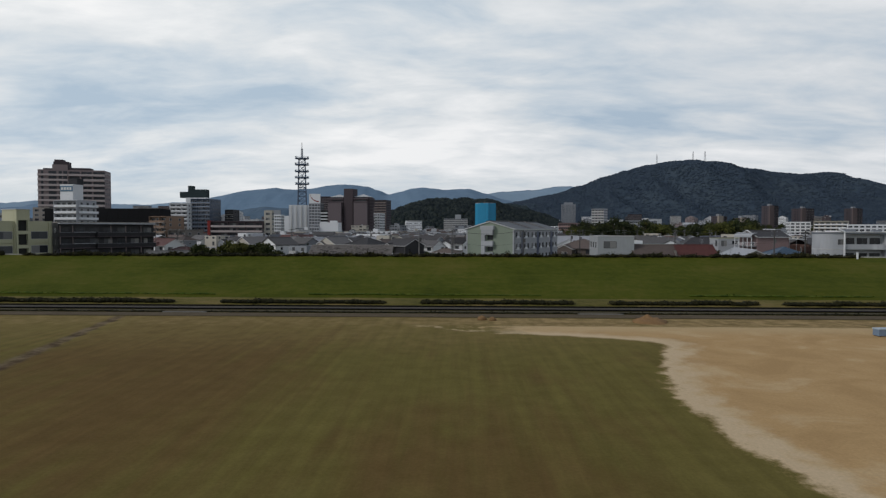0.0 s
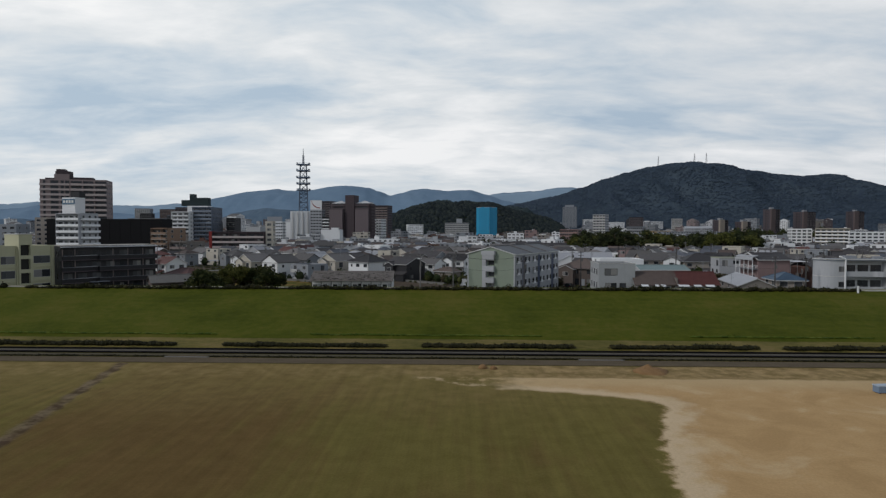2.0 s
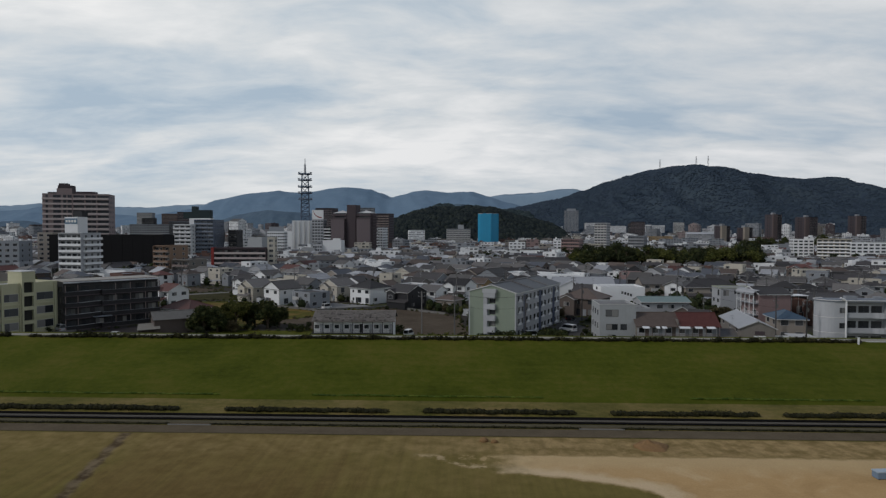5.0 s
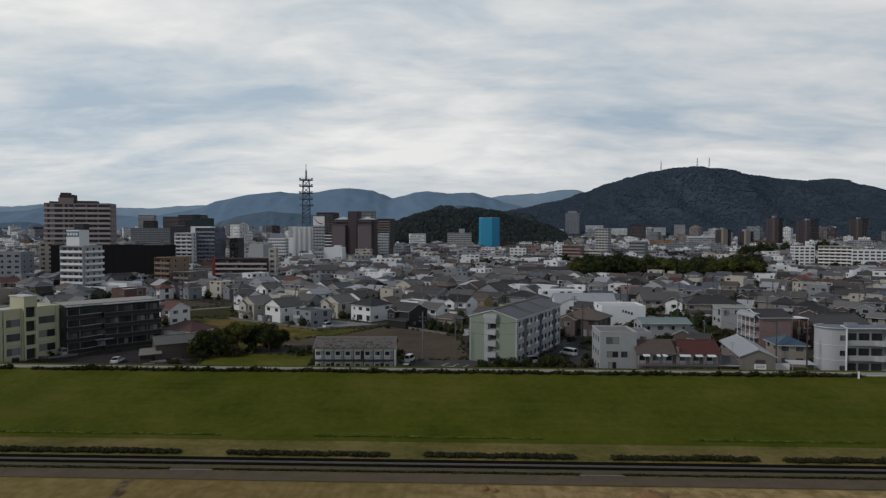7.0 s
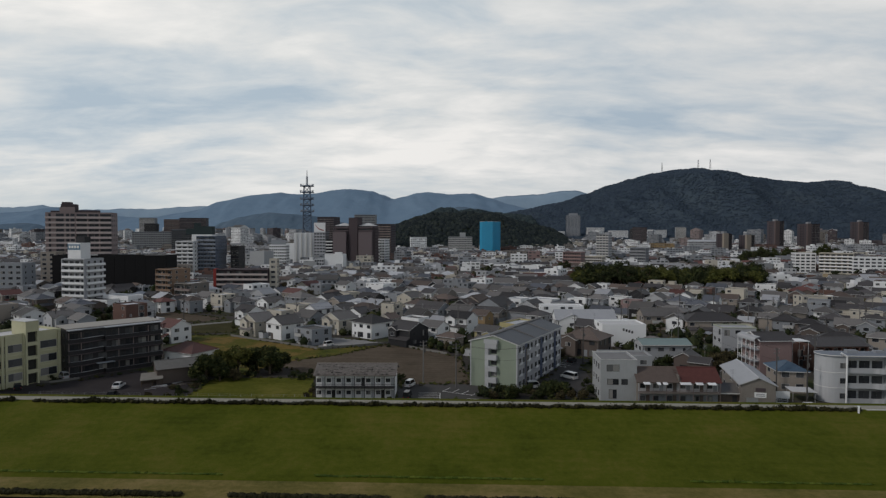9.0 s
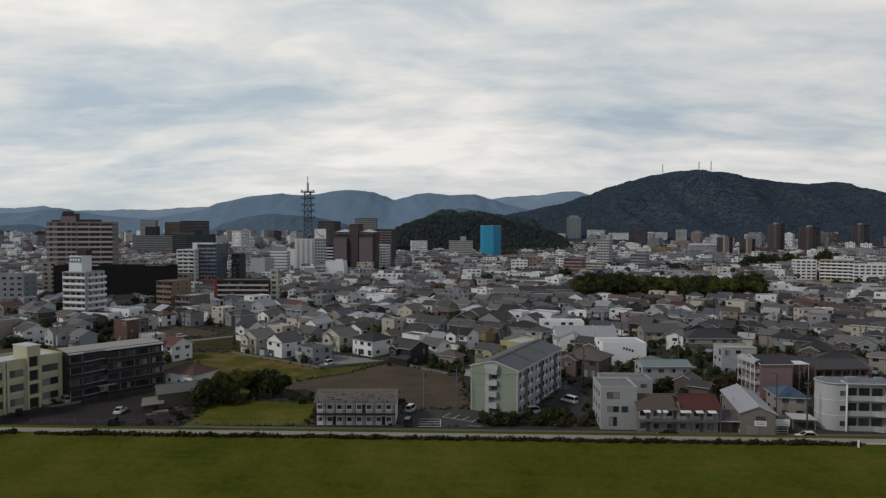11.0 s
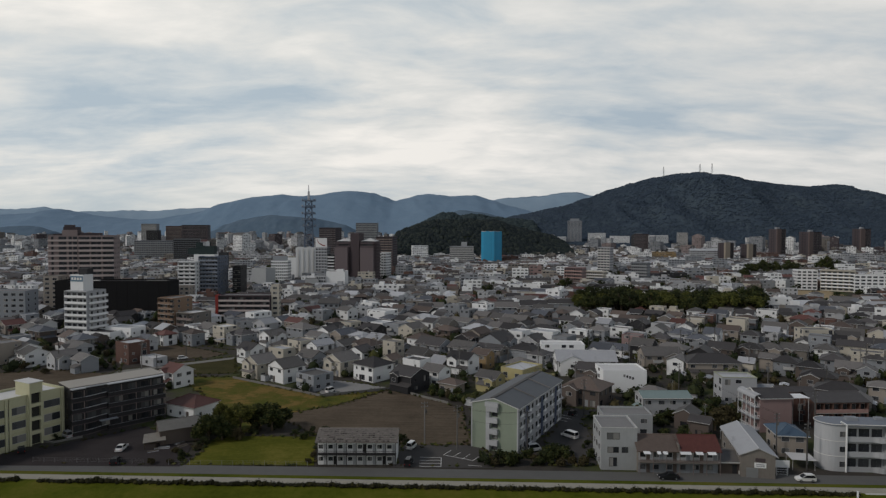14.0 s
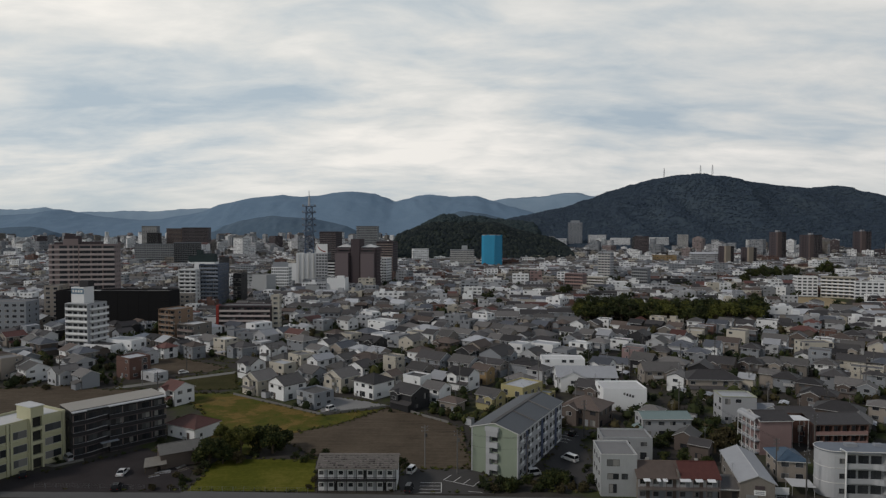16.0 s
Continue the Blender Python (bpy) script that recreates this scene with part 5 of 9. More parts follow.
def dark_block():
    w, d, fh = 24.0, 9.0, 2.95
    cx, cy = -93.3, 173.2
    t = apartments("apartment_block", cx, cy, 47, w, d, 4, fh, "dark", "dark", "metal", "dark grey four-storey apartment block with a pale roof", 7, 1.5, (2, 2), 0.2, 1.0, 2, None, 0.6, front=False)
    z = 0.8 + 4 * fh
    mb = MB()
    mb.box(-w / 2, -d / 2 - 1.5, z - 0.35, -8.6, -d / 2 - 0.002, z - 0.1)
    mb.box(-8.6, -d / 2 - 0.7, z - 0.35, -3.2, -d / 2 - 0.002, z - 0.1)
    mb.box(-3.2, -d / 2 - 1.5, z - 0.35, w / 2, -d / 2 - 0.002, z - 0.1)
    part("canopy", mb, ROOFS["metal"], t)
    mb = MB()
    mb.box(-w / 2 - 0.12, -d / 2 - 0.12, z, w / 2 + 0.12, d / 2 + 0.12, z + 0.16)
    part("roof_cap", mb, plain("beige roof coating", (0.34, 0.32, 0.285), 0.8, vary=0.15, streak=False), t)
    runs = ((-w / 2, -8.7), (-3.1, w / 2))
    for x0, x1 in runs:
        me = balcony_mesh(x1 - x0, 1.5, 1.0).mesh("balcony", [RAILS["dark"], RAILS["maroon"]])
        for k in range(4):
            bal = part("balcony", me, None, t, m=pose((x0 + x1) / 2, -d / 2, 0.2 + k * fh))
            mb = MB()
            mb.box(x0 - (x0 + x1) / 2, -1.52, 1.002, x1 - (x0 + x1) / 2, -1.38, 1.06)
            part("rail_cap", mb, WALLS["grey"], bal)
    # balconies that sweep back beside the stair
    line = [(-8.7 + s * 5.5, -1.5 + 1.25 * s * s * (3 - 2 * s)) for s in [i / 12 for i in range(13)]]

    def strip(front, back, z0, z1):
        """One bent bar along the sweep; back None ends it at the wall."""
        mb = MB()
        vs = []
        for px, py in line:
            yb = -0.02 if back is None else py + back
            vs += [(px, py + front, z0), (px, yb, z0), (px, yb, z1), (px, py + front, z1)]
        fs = [(0, 3, 2, 1), tuple(len(vs) - 4 + q for q in range(4))]
        for i in range(len(line) - 1):
            o = 4 * i
            for q in range(4):
                r = (q + 1) % 4
                fs.append((o + q, o + r, o + 4 + r, o + 4 + q))
        mb.solid(vs, fs, 0)
        return mb

    for k in range(4):
        bal = part("curved_balcony", strip(0, 0.14, 0, 1.0), RAILS["dark"], t, m=pose(0, -d / 2, 0.2 + k * fh + 0.01))
        part("rail_cap", strip(-0.05, 0.16, 1.002, 1.12), WALLS["pale"], bal)
        part("balcony_slab", strip(-0.03, None, -0.22, -0.002), RAILS["maroon"], bal)
    for px in (-w / 2 + 0.1, -9.0, 0.2, 4.0, 8.0, w / 2 - 0.1):
        mb = MB()
        mb.box(-0.08, -1.48, 0.2, 0.08, -1.36, 4 * fh)
        part("post", mb, RAILS["brown"], t, m=pose(px, -d / 2, 0))
    mb = MB()
    mb.box(-5.6, -3.0, 3.15, -1.2, -1.55, 3.3)
    porch = part("porch_roof", mb, WALLS["grey"], t, m=pose(0, -d / 2, 0))
    for px in (-5.4, -1.4):
        mb = MB()
        mb.box(px - 0.07, -2.95, 0, px + 0.07, -2.81, 3.15)
        part("porch_post", mb, RAILS["dark"], porch)


dark_block()


def green_block():
    w, d, z, rise = 12.4, 33.0, 11.1, 1.75
    a = radians(-28)
    mx, my = 11.25, 152.4
    cx, cy = mx - math.sin(a) * d / 2, my + math.cos(a) * d / 2
    keep_box(cx, cy, -28, w, d)
    t = thing("apartment_block", pose(cx, cy, 0, 0, 0, -28), "pale green four-storey apartment block with a grey gabled roof", "building")
    part("wall", walls(w, d, z, rise, "y"), WALLS["green"], t)
    part("roof", gable_roof(w, d, z, rise, 0.45, "y", 0.22), [plain("blue-grey sheet roof", (0.088, 0.096, 0.106), 0.55, vary=0.3, scale=0.5, streak=False), RAIL_WHITE], t)
    mb = MB()
    mb.box(-0.9, -d / 2 - 0.2, z + rise - 0.05, 0.2, d / 2, z + rise + 0.32)
    part("ridge_vent", mb, ROOFS["slate"], t)
    sl = rise / (w / 2)
    for u in (-5.4, 5.8):
        mb = MB()
        mb.solid([(0.25, u, z + rise + 0.2), (6.4, u, z + rise + 0.2 - 6.4 * sl), (6.4, u + 0.35, z + rise + 0.2 - 6.4 * sl), (0.25, u + 0.35, z + rise + 0.2),
                  (0.25, u, z + rise + 0.42), (6.4, u, z + rise + 0.42 - 6.4 * sl), (6.4, u + 0.35, z + rise + 0.42 - 6.4 * sl), (0.25, u + 0.35, z + rise + 0.42)],
                 [(3, 2, 1, 0), (4, 5, 6, 7), (0, 1, 5, 4), (1, 2, 6, 5), (2, 3, 7, 6), (3, 0, 4, 7)])
        part("roof_joint", mb, ROOFS["slate"], t, "grey capping across the roof")
    f = -d / 2
    for k in range(4):
        mb = MB()
        mb.box(-1.5, -0.9, 2.75 * k + 1.75, 1.5, 0, 2.75 * k + 3.05)
        mb.box(-1.5, -0.9, 2.75 * k + 0.3, -0.55, 0, 2.75 * k + 1.75)
        part("stair_landing", mb, WALLS["pale"], t, m=pose(-0.4, f, -0.25))
        add_window(t, 0.15, f - 0.02, 2.75 * k + 0.35, 0, 1.35, 1.0, DARKFRAME)
    mb = MB()
    mb.box(-1.75, -1.0, z - 0.1, 1.75, 0.2, z + 0.85)
    part("stair_head", mb, WALLS["pale"], t, m=pose(-0.4, f, 0))
    for px in (-w / 2 + 0.12, w / 2 - 0.12):
        mb = MB()
        mb.box(-0.16, -0.06, -0.2, 0.16, 0, z - 0.05)
        part("corner_trim", mb, WALLS["pale"], t, m=pose(px, f, 0))
    # pale long side with windows, stair strips and downpipes
    mb = MB()
    mb.box(0, -d / 2 + 0.02, -0.2, 0.08, d / 2 - 0.02, z - 0.25)
    part("side_cladding", mb, WALLS["pale"], t, m=pose(w / 2, 0, 0))
    for b in range(6):
        y0 = -d / 2 + (b + 0.5) * d / 6
        for k in range(4):
            for o in (-1.3, 1.2):
                add_window(t, w / 2 + 0.09, y0 + o, 2.75 * k + 0.9, 1, 1.3, 1.25)
            mb = MB()
            mb.box(0, -0.75, 0, 0.5, 0.75, 0.12)
            mb.box(0.42, -0.75, 0.12, 0.5, 0.75, 0.6)
            part("window_ledge", mb, RAILS["white"], t, m=pose(w / 2 + 0.09, y0 - 1.3, 2.75 * k + 0.72))
        if b in (1, 3, 5):
            mb = MB()
            mb.box(0, -0.7, 0, 0.12, 0.7, z - 0.5)
            part("stair_strip", mb, plain("blue-grey stair glazing", (0.055, 0.075, 0.13), 0.3, vary=0.2), t, m=pose(w / 2 + 0.085, y0 - d / 12, 0))


green_block()


def barrack():
    w, d = 18.0, 7.0
    x, y = -20.9, 146.4
    keep_box(x, y, 0, w, d + 2)
    t = thing("tenement", pose(x, y, 0, 0, 0, 0.5), "weathered two-storey wooden tenement with grey tiled roof and open gallery", "building")
    part("wall", walls(w, d, 5.6, 1.5, "x"), WALLS["white"], t)
    mb = gable_roof(w, d + 1.0, 5.65, 1.5, 0.7, "x")
    rnd = random.Random(4)
    for i in range(36):
        for j in range(7):
            px, s = -w / 2 + i * 0.5, j / 7
            if rnd.random() < 0.75:
                yy, zz = -(d / 2 + 1.0) * (1 - s), 5.65 + 1.55 * s - 0.15
                mb.box(px, yy, zz + 0.1, px + 0.42, yy + 0.42, zz + 0.3 + rnd.uniform(0, 0.08))
    part("roof", mb, plain("weathered grey roof tile", (0.135, 0.122, 0.112), 0.85, vary=0.5, scale=1.2, island=0.7, streak=False), t)
    f = -d / 2
    mb = MB()
    mb.box(-w / 2, -1.4, 2.62, w / 2, 0, 2.8)
    part("gallery_floor", mb, RAILS["dark"], t, m=pose(0, f, 0))
    mb = MB()
    for k in range(2):
        mb.box(-w / 2, -1.42, 3.15 + 0.4 * k, w / 2, -1.36, 3.25 + 0.4 * k)
    part("gallery_rail", mb, RAILS["dark"], t, m=pose(0, f, 0))
    for i in range(9):
        mb = MB()
        mb.box(-0.06, -1.42, -0.1, 0.06, -1.3, 5.4)
        part("post", mb, RAILS["dark"], t, m=pose(-w / 2 + 0.06 + i * (w - 0.12) / 8, f, 0))
    for k in range(2):
        for i in range(8):
            u = -w / 2 + (i + 0.5) * w / 8
            add_window(t, u - 0.45, f, 1.0 + 2.8 * k, 0, 0.9, 0.75, DARKFRAME)
            mb = MB()
            mb.box(-0.4, -0.06, 0, 0.4, 0, 1.95)
            part("door", mb, RAILS["dark"] if (i + 2 * k) % 5 == 1 else WALLS["pale"], t, m=pose(u + 0.62, f, 0.05 + 2.78 * k))


barrack()


def white_office():
    """Three-storey office with flat roof by the road."""
    w, d, z = 8.0, 9.4, 9.6
    x, y = 38.6, 145.2
    keep_box(x, y, -2, w, d)
    t = thing("office_block", pose(x, y, 0, 0, 0, -2), "pale blue-grey three-storey office with a flat roof and dark windows", "building")
    part("wall", parapet_walls(w, d, z, 0.25, 0.35), WALLS["sage"], t)
    part("roof", flat_slab(w, d, z, 0.25, 0.35), ROOFS["flat"], t)
    mb = MB()
    for sx in (-1, 1):
        mb.box(sx * w / 2 - 0.06, -d / 2 - 0.06, z, sx * w / 2 + 0.06, d / 2 + 0.06, z + 0.06)
    for sy in (-1, 1):
        mb.box(-w / 2 + 0.06, sy * d / 2 - 0.06, z, w / 2 - 0.06, sy * d / 2 + 0.06, z + 0.06)
    part("coping", mb, RAILS["pale"], t)
    for zz, ww, hh, u in ((7.0, 2.7, 1.4, -1.3), (4.0, 2.4, 1.2, -1.3), (4.0, 1.3, 1.2, 1.3), (0.9, 1.6, 1.9, -1.3)):
        add_window(t, u, -d / 2, zz, 0, ww, hh, DARKFRAME)
    for k in range(3):
        for i in range(3):
            add_window(t, -w / 2, (i - 1) * 2.7, 1.0 + 3 * k, 3, 1.2, 1.3, FRAME)


white_office()


def hotel():
    w, d, fh, n = 39.5, 17.0, 3.35, 14
    a = radians(15)
    lx, ly = -264.5, 414.0
    cx, cy = lx + math.cos(a) * w / 2 - math.sin(a) * d / 2, ly + math.sin(a) * w / 2 + math.cos(a) * d / 2
    keep_box(cx, cy, 15, w, d)
    z = 49.5
    t = thing("apartment_tower", pose(cx, cy, 0, 0, 0, 15), "tall taupe apartment tower with balcony bands and dark rooftop housing", "building")
    part("wall", parapet_walls(w, d, z, 0.4, 0.8), WALLS["taupe"], t)
    part("roof", flat_slab(w, d, z, 0.4, 0.8), ROOFS["flat"], t)
    f = -d / 2
    xr = -w / 2 + 18.5
    right = balcony_mesh(w - 18.5, 1.9, 1.25).mesh("balcony", [RAILS["taupe"], RAILS["taupe"]])
    left = MB()
    left.box(-9.2, -0.9, 0, 9.2, 0, 1.3)
    left = left.mesh("floor_band", [RAILS["taupe"]])
    # Dark glazing; its near-black colour also stands in for shade behind the bands.
    gl = MB()
    gl.box(-5.2, -0.12, 0, 5.2, 0, 1.9)
    gl = gl.mesh("glazing", [FARGLASS])
    bays = {}
    for q in (1.4, 4.6, 1.9, 2.6):
        mb = MB()
        mb.box(-q / 2, -0.1, 0, q / 2, 0.02, 1.85)
        bays[q] = mb.mesh("window", [FARGLASS])
    for k in range(n):
        zz = 2.0 + k * fh
        part("balcony", right, None, t, m=pose(xr + (w - 18.5) / 2, f, zz))
        for b in range(2):
            part("glazing", gl, None, t, m=pose(xr + 5.3 + b * 10.6, f, zz + 1.0))
        part("floor_band", left, None, t, m=pose(-w / 2 + 9.2, f, zz - 0.1))
        for u, q in ((-w / 2 + 2.6, 1.4), (-w / 2 + 8.6, 4.6), (-w / 2 + 13.2, 1.9), (-w / 2 + 16.2, 2.6)):
            part("window", bays[q], None, t, m=pose(u, f, zz + 1.25))
        for b in range(3):
            add_window(t, w / 2, -5 + b * 5, zz + 1.2, 1, 1.4, 1.4, DARKFRAME)
    for u in (xr - 0.4, xr + 7, xr + 14):
        mb = MB()
        mb.box(-0.3, -1.7, 0, 0.3, 0, z - 1.0)
        part("fin", mb, WALLS["taupe"], t, m=pose(u, f, 0))
    for (x0, w1, d1, z1, mt) in ((-7.5, 9.0, 9, 4.4, "taupe"), (-7.2, 8.6, 7.6, 6.4, "maroon"), (-8.6, 5.0, 6, 7.8, "maroon"), (4.5, 12, 8, 2.4, "maroon"), (-15, 5, 8, 1.9, "maroon")):
        mb = parapet_walls(w1, d1, z1, 0.2, 0.3)
        mb.box(-w1 / 2 + 0.2, -d1 / 2 + 0.2, z1 - 0.5, w1 / 2 - 0.2, d1 / 2 - 0.2, z1 - 0.3)
        part("roof_house", mb, WALLS[mt], t, m=pose(x0, -1.5, z - 0.8))


hotel()


def black_hall():
    w, d, z = 68.0, 15.0, 22.8
    x, y = -202.0, 383.0
    keep_box(x, y, 1, w, d)
    t = thing("event_hall", pose(x, y, 0, 0, 0, 1), "large windowless hall clad in black metal panels", "building")
    part("wall", parapet_walls(w, d, z, 0.5, 0.9), WALLS["black"], t)
    part("roof", flat_slab(w, d, z, 0.5, 0.9), ROOFS["dark"], t)
    pan = MB()
    pan.box(-3.02, -0.14, 0, 3.02, 0, 5.4)
    pan = pan.mesh("panel", [WALLS["black"]])
    for i in range(11):
        for k in range(4):
            part("panel", pan, None, t, m=pose(-w / 2 + 3.1 + i * 6.18, -d / 2, 0.6 + k * 5.48))
    mb = MB()
    mb.box(-w / 2 + 14, -d / 2 - 0.5, z, -w / 2 + 27, -d / 2 + 0.6, z + 0.5)
    part("roof_edge", mb, ROOFS["pale"], t)
    mb = MB()
    mb.box(w / 2 - 13, -d / 2 - 0.3, z, w / 2 - 1, -d / 2 + 0.5, z + 0.5)
    part("roof_edge", mb, ROOFS["flat"], t)


black_hall()

o = apartments("office_tower", -176.5, 305.0, -14, 13.0, 11, 8, 2.95, "pale", "white", "flat", "white eight-storey apartment tower ringed by balcony bands", 4, 1.3, (3, 2), 0.4, 1.1, 4, (-1.6, -1.0, 7.5, 6.0, 8.0, "white"), 0.4)
for k in range(8):
    part("side_balcony", balcony_mesh(10.4, 1.4).mesh("side_balcony", [RAILS["white"], CONCRETE]) if k == 0 else bpy.data.meshes["side_balcony"], None, o, m=pose(6.5, 0, 0.4 + k * 2.95, 0, 0, 90))
part("podium", parapet_walls(15, 10, 5.6, 0.25, 0.5), WALLS["white"], o, m=pose(13.5, -3.5, 0))
part("podium_roof", flat_slab(15, 10, 5.6, 0.25, 0.5), ROOFS["dark"], o, m=pose(13.5, -3.5, 0))
for i in range(4):
    add_window(o, 8.2 + i * 3.5, -8.5, 3.1, 0, 2.2, 1.3, DARKFRAME)
mb = MB()
mb.box(-2.6, -1.5, 0, 2.6, 2.2, 3.2)
part("roof_tank", mb, WALLS["dark"], o, m=pose(-0.6, 0.2, 31.6))
mb = MB()
mb.box(-3.6, -0.12, 0, 3.6, 0, 2.6)
sg = part("roof_sign", mb, plain("blue-grey sign board", (0.10, 0.17, 0.24), 0.5), o, "weathered blue-grey rooftop sign board", m=pose(-1.6, -4.02, 28.6))
for i in range(4):
    mb = MB()
    mb.box(-0.55, -0.05, -0.6, 0.55, 0, 0.6)
    part("sign_bar", mb, PAINT, sg, m=pose(-2.4 + i * 1.6, -0.125, 1.3))

o = apartments("apartment_block", -119.0, 372.0, 0, 30, 12, 5, 2.9, "maroon", "taupe", "flat", "dark brown five-storey apartment block with a red end wall", 6, 1.5, (2, 2), 0.3, 1.0, 2, None, 0.6)
mb = MB()
mb.box(-1.6, -1.6, 0, 0, 3, 15.6)
part("end_panel", mb, WALLS["red"], o, "bright red end panel", m=pose(-15.05, -6, 0))


def slab_tower(name, x, y, rot, w, d, z, wall, label, floors=0, rail="pale", tile="flat", bays=5, balc=True, sides=2, top=None):
    floors = floors or max(2, round((z - 1) / 3.0))
    return apartments(name, x, y, rot, w, d, floors, (z - 1.0) / floors, wall, rail, tile, label, bays, 1.3, (sides, sides), 0.4, 1.05, 2, top, 0.6, front=balc)


slab_tower("apartment_block", -101.4, 369, 0, 4.4, 5, 21.5, "cream", "slim cream stair tower beside the apartment block", balc=False, bays=1)
slab_tower("apartment_block", -147.0, 338, -25, 11, 12, 17.5, "tan", "stepped tan brown apartment block with open balconies", rail="tan", bays=3)
slab_tower("apartment_block", -134.5, 332, -25, 11, 12, 10.5, "soot", "grey brown apartment block with a pale flat roof", tile="pale", rail="brown", bays=3)
slab_tower("apartment_block", -254, 352, 2, 38, 12, 19.5, "grey", "pale grey five-storey apartment block", bays=9, balc=False)
slab_tower("apartment_block", -252, 402, 8, 9, 14, 24.0, "beige", "narrow beige apartment tower", bays=2, balc=False)
slab_tower("office_block", -194.5, 473.5, -2, 13.0, 13, 29.7, "white", "white nine-storey block with stacked balconies beside a glazed office", bays=3, rail="white")
o = slab_tower("office_block", -180.8, 484.0, -2, 14.6, 20, 33.3, "glazed", "blue-grey glazed office block with pale floor bands", bays=6, rail="bluish", sides=5)
mb = parapet_walls(16.0, 8, 34.4, 0.3)
mb.box(-7.7, -3.7, 33.6, 7.7, 3.7, 34.0)
part("stair_core", mb, WALLS["white"], o, "white stair core behind the glazed front", m=pose(-6.8, 1.5, 0))
for x0, x1, z0, z1 in ((-20.0, 0.4, 34.4, 38.6), (-13.0, 0.4, 38.6, 40.4), (-13.6, -10.6, 38.6, 43.2)):
    mb = parapet_walls(x1 - x0, 6.0, z1 - z0, 0.25, 0.4)
    mb.box(x0 - (x0 + x1) / 2 + 0.25, -2.7, z1 - z0 - 0.6, x1 - (x0 + x1) / 2 - 0.25, 2.7, z1 - z0 - 0.4)
    part("roof_screen", mb, plain("dark green rooftop screen", (0.020, 0.034, 0.036), 0.7), o, "dark green louvred rooftop screen", m=pose((x0 + x1) / 2, 2.0, z0 + 0.3))
slab_tower("office_block", -163.5, 492, -2, 6.5, 12, 25.5, "dark", "slim dark office block beside the glazed one", bays=2, rail="dark")
slab_tower("office_block", -197, 455, -2, 22, 9, 13.0, "beige", "low brown-tiled block before the offices", bays=6, balc=False)
slab_tower("office_block", -167, 567, -20, 15, 14, 19.0, "sage", "plain grey-green office block with a white side", bays=0, balc=False, sides=0)
slab_tower("office_block", -160, 600, 0, 16, 12, 24.0, "white", "white office with a blue rooftop sign", bays=4, balc=False, top=(0, -3, 14, 1.2, 5.0, "grey"))
o = slab_tower("office_tower", -125.5, 628, -4, 11.5, 14, 36.0, "pale", "slim white office tower with a rooftop sign and dark balconies", bays=2, balc=False, sides=1)
bal = balcony_mesh(7.0, 1.5).mesh("side_balcony", [RAILS["white"], CONCRETE])
mb = MB()
mb.box(5.75, -5, 0, 12.6, 7, 29.0)
part("balcony_wing", mb, WALLS["dark"], o)
for k in range(9):
    part("side_balcony", bal, None, o, m=pose(9.2, -5.0, 1.5 + k * 3.05))
mb = MB()
mb.box(-5.6, -0.4, 0, 5.6, 0.4, 9.0)
sg = part("roof_sign", mb, WALLS["white"], o, "white rooftop sign board with a red curve", m=pose(0, -6.0, 36.05))
mb = MB()
for i in range(8):
    a0, a1 = math.pi * (1.0 + i / 16), math.pi * (1.0 + (i + 1) / 16)
    mb.solid([(4.0 + 8.6 * math.cos(q), yy, 9.0 + 8.0 * math.sin(q) + dz) for q in (a0, a1) for yy in (-0.46, -0.41) for dz in (0.0, 1.1)], [(0, 4, 5, 1), (2, 3, 7, 6), (1, 5, 7, 3), (0, 2, 6, 4)])
part("sign_curve", mb, WALLS["red"], sg, "red curve on the sign")
slab_tower("office_block", -100.4, 566, -3, 16.6, 14, 16.4, "white", "low white windowless office block", bays=0, balc=False, sides=0, top=(3.5, -3, 6, 5, 2.2, "white"))
slab_tower("office_block", -113.2, 564, -3, 8.6, 12, 12.6, "pale", "low pale office block beside a white one", bays=2, balc=False, sides=0)
slab_tower("office_block", -121, 562, -3, 12, 12, 10.0, "sage", "low plain pale blue office block", bays=0, balc=False, sides=0)
slab_tower("school", 323, 576, -12, 17, 12, 18.0, "white", "white four-storey school building with window rows", bays=2, balc=False)
slab_tower("school", 344, 561, -35, 26, 12, 18.5, "cream", "cream four-storey school building with long window bands", bays=3, rail="white")
slab_tower("school", 373, 548, -12, 46, 12, 15.5, "white", "white school wing with long window bands", bays=5, balc=False)


def two_tone_tower(x, y, rot, w, d, z, face, label, split=0.46):
    """Tower with a plain tiled bay beside a dark stack of balconies."""
    t = slab_tower("apartment_tower", x, y, rot, w, d, z, "maroon", label, bays=4, rail="maroon")
    mb = MB()
    mb.box(-w / 2 - 0.3, -d / 2 - 1.6, 0, -w / 2 + w * split, -d / 2 + 2.0, z + 0.6)
    part("plain_bay", mb, face, t, "plain tiled bay")
    mb = MB()
    mb.box(-3.0, -3.0, 0, 3.0, 3.0, 4.2)
    part("lift_head", mb, WALLS["grey"], t, m=pose(0, 0, z - 0.5))
    for k in range(2):
        mb = MB()
        mb.box(-0.5, -1.45, 0, 0.5, 0, z)
        part("pier", mb, WALLS["dark"], t, m=pose(w * (split - 0.5) + w * (1 - split) * (k + 1) / 3, -d / 2, 0))


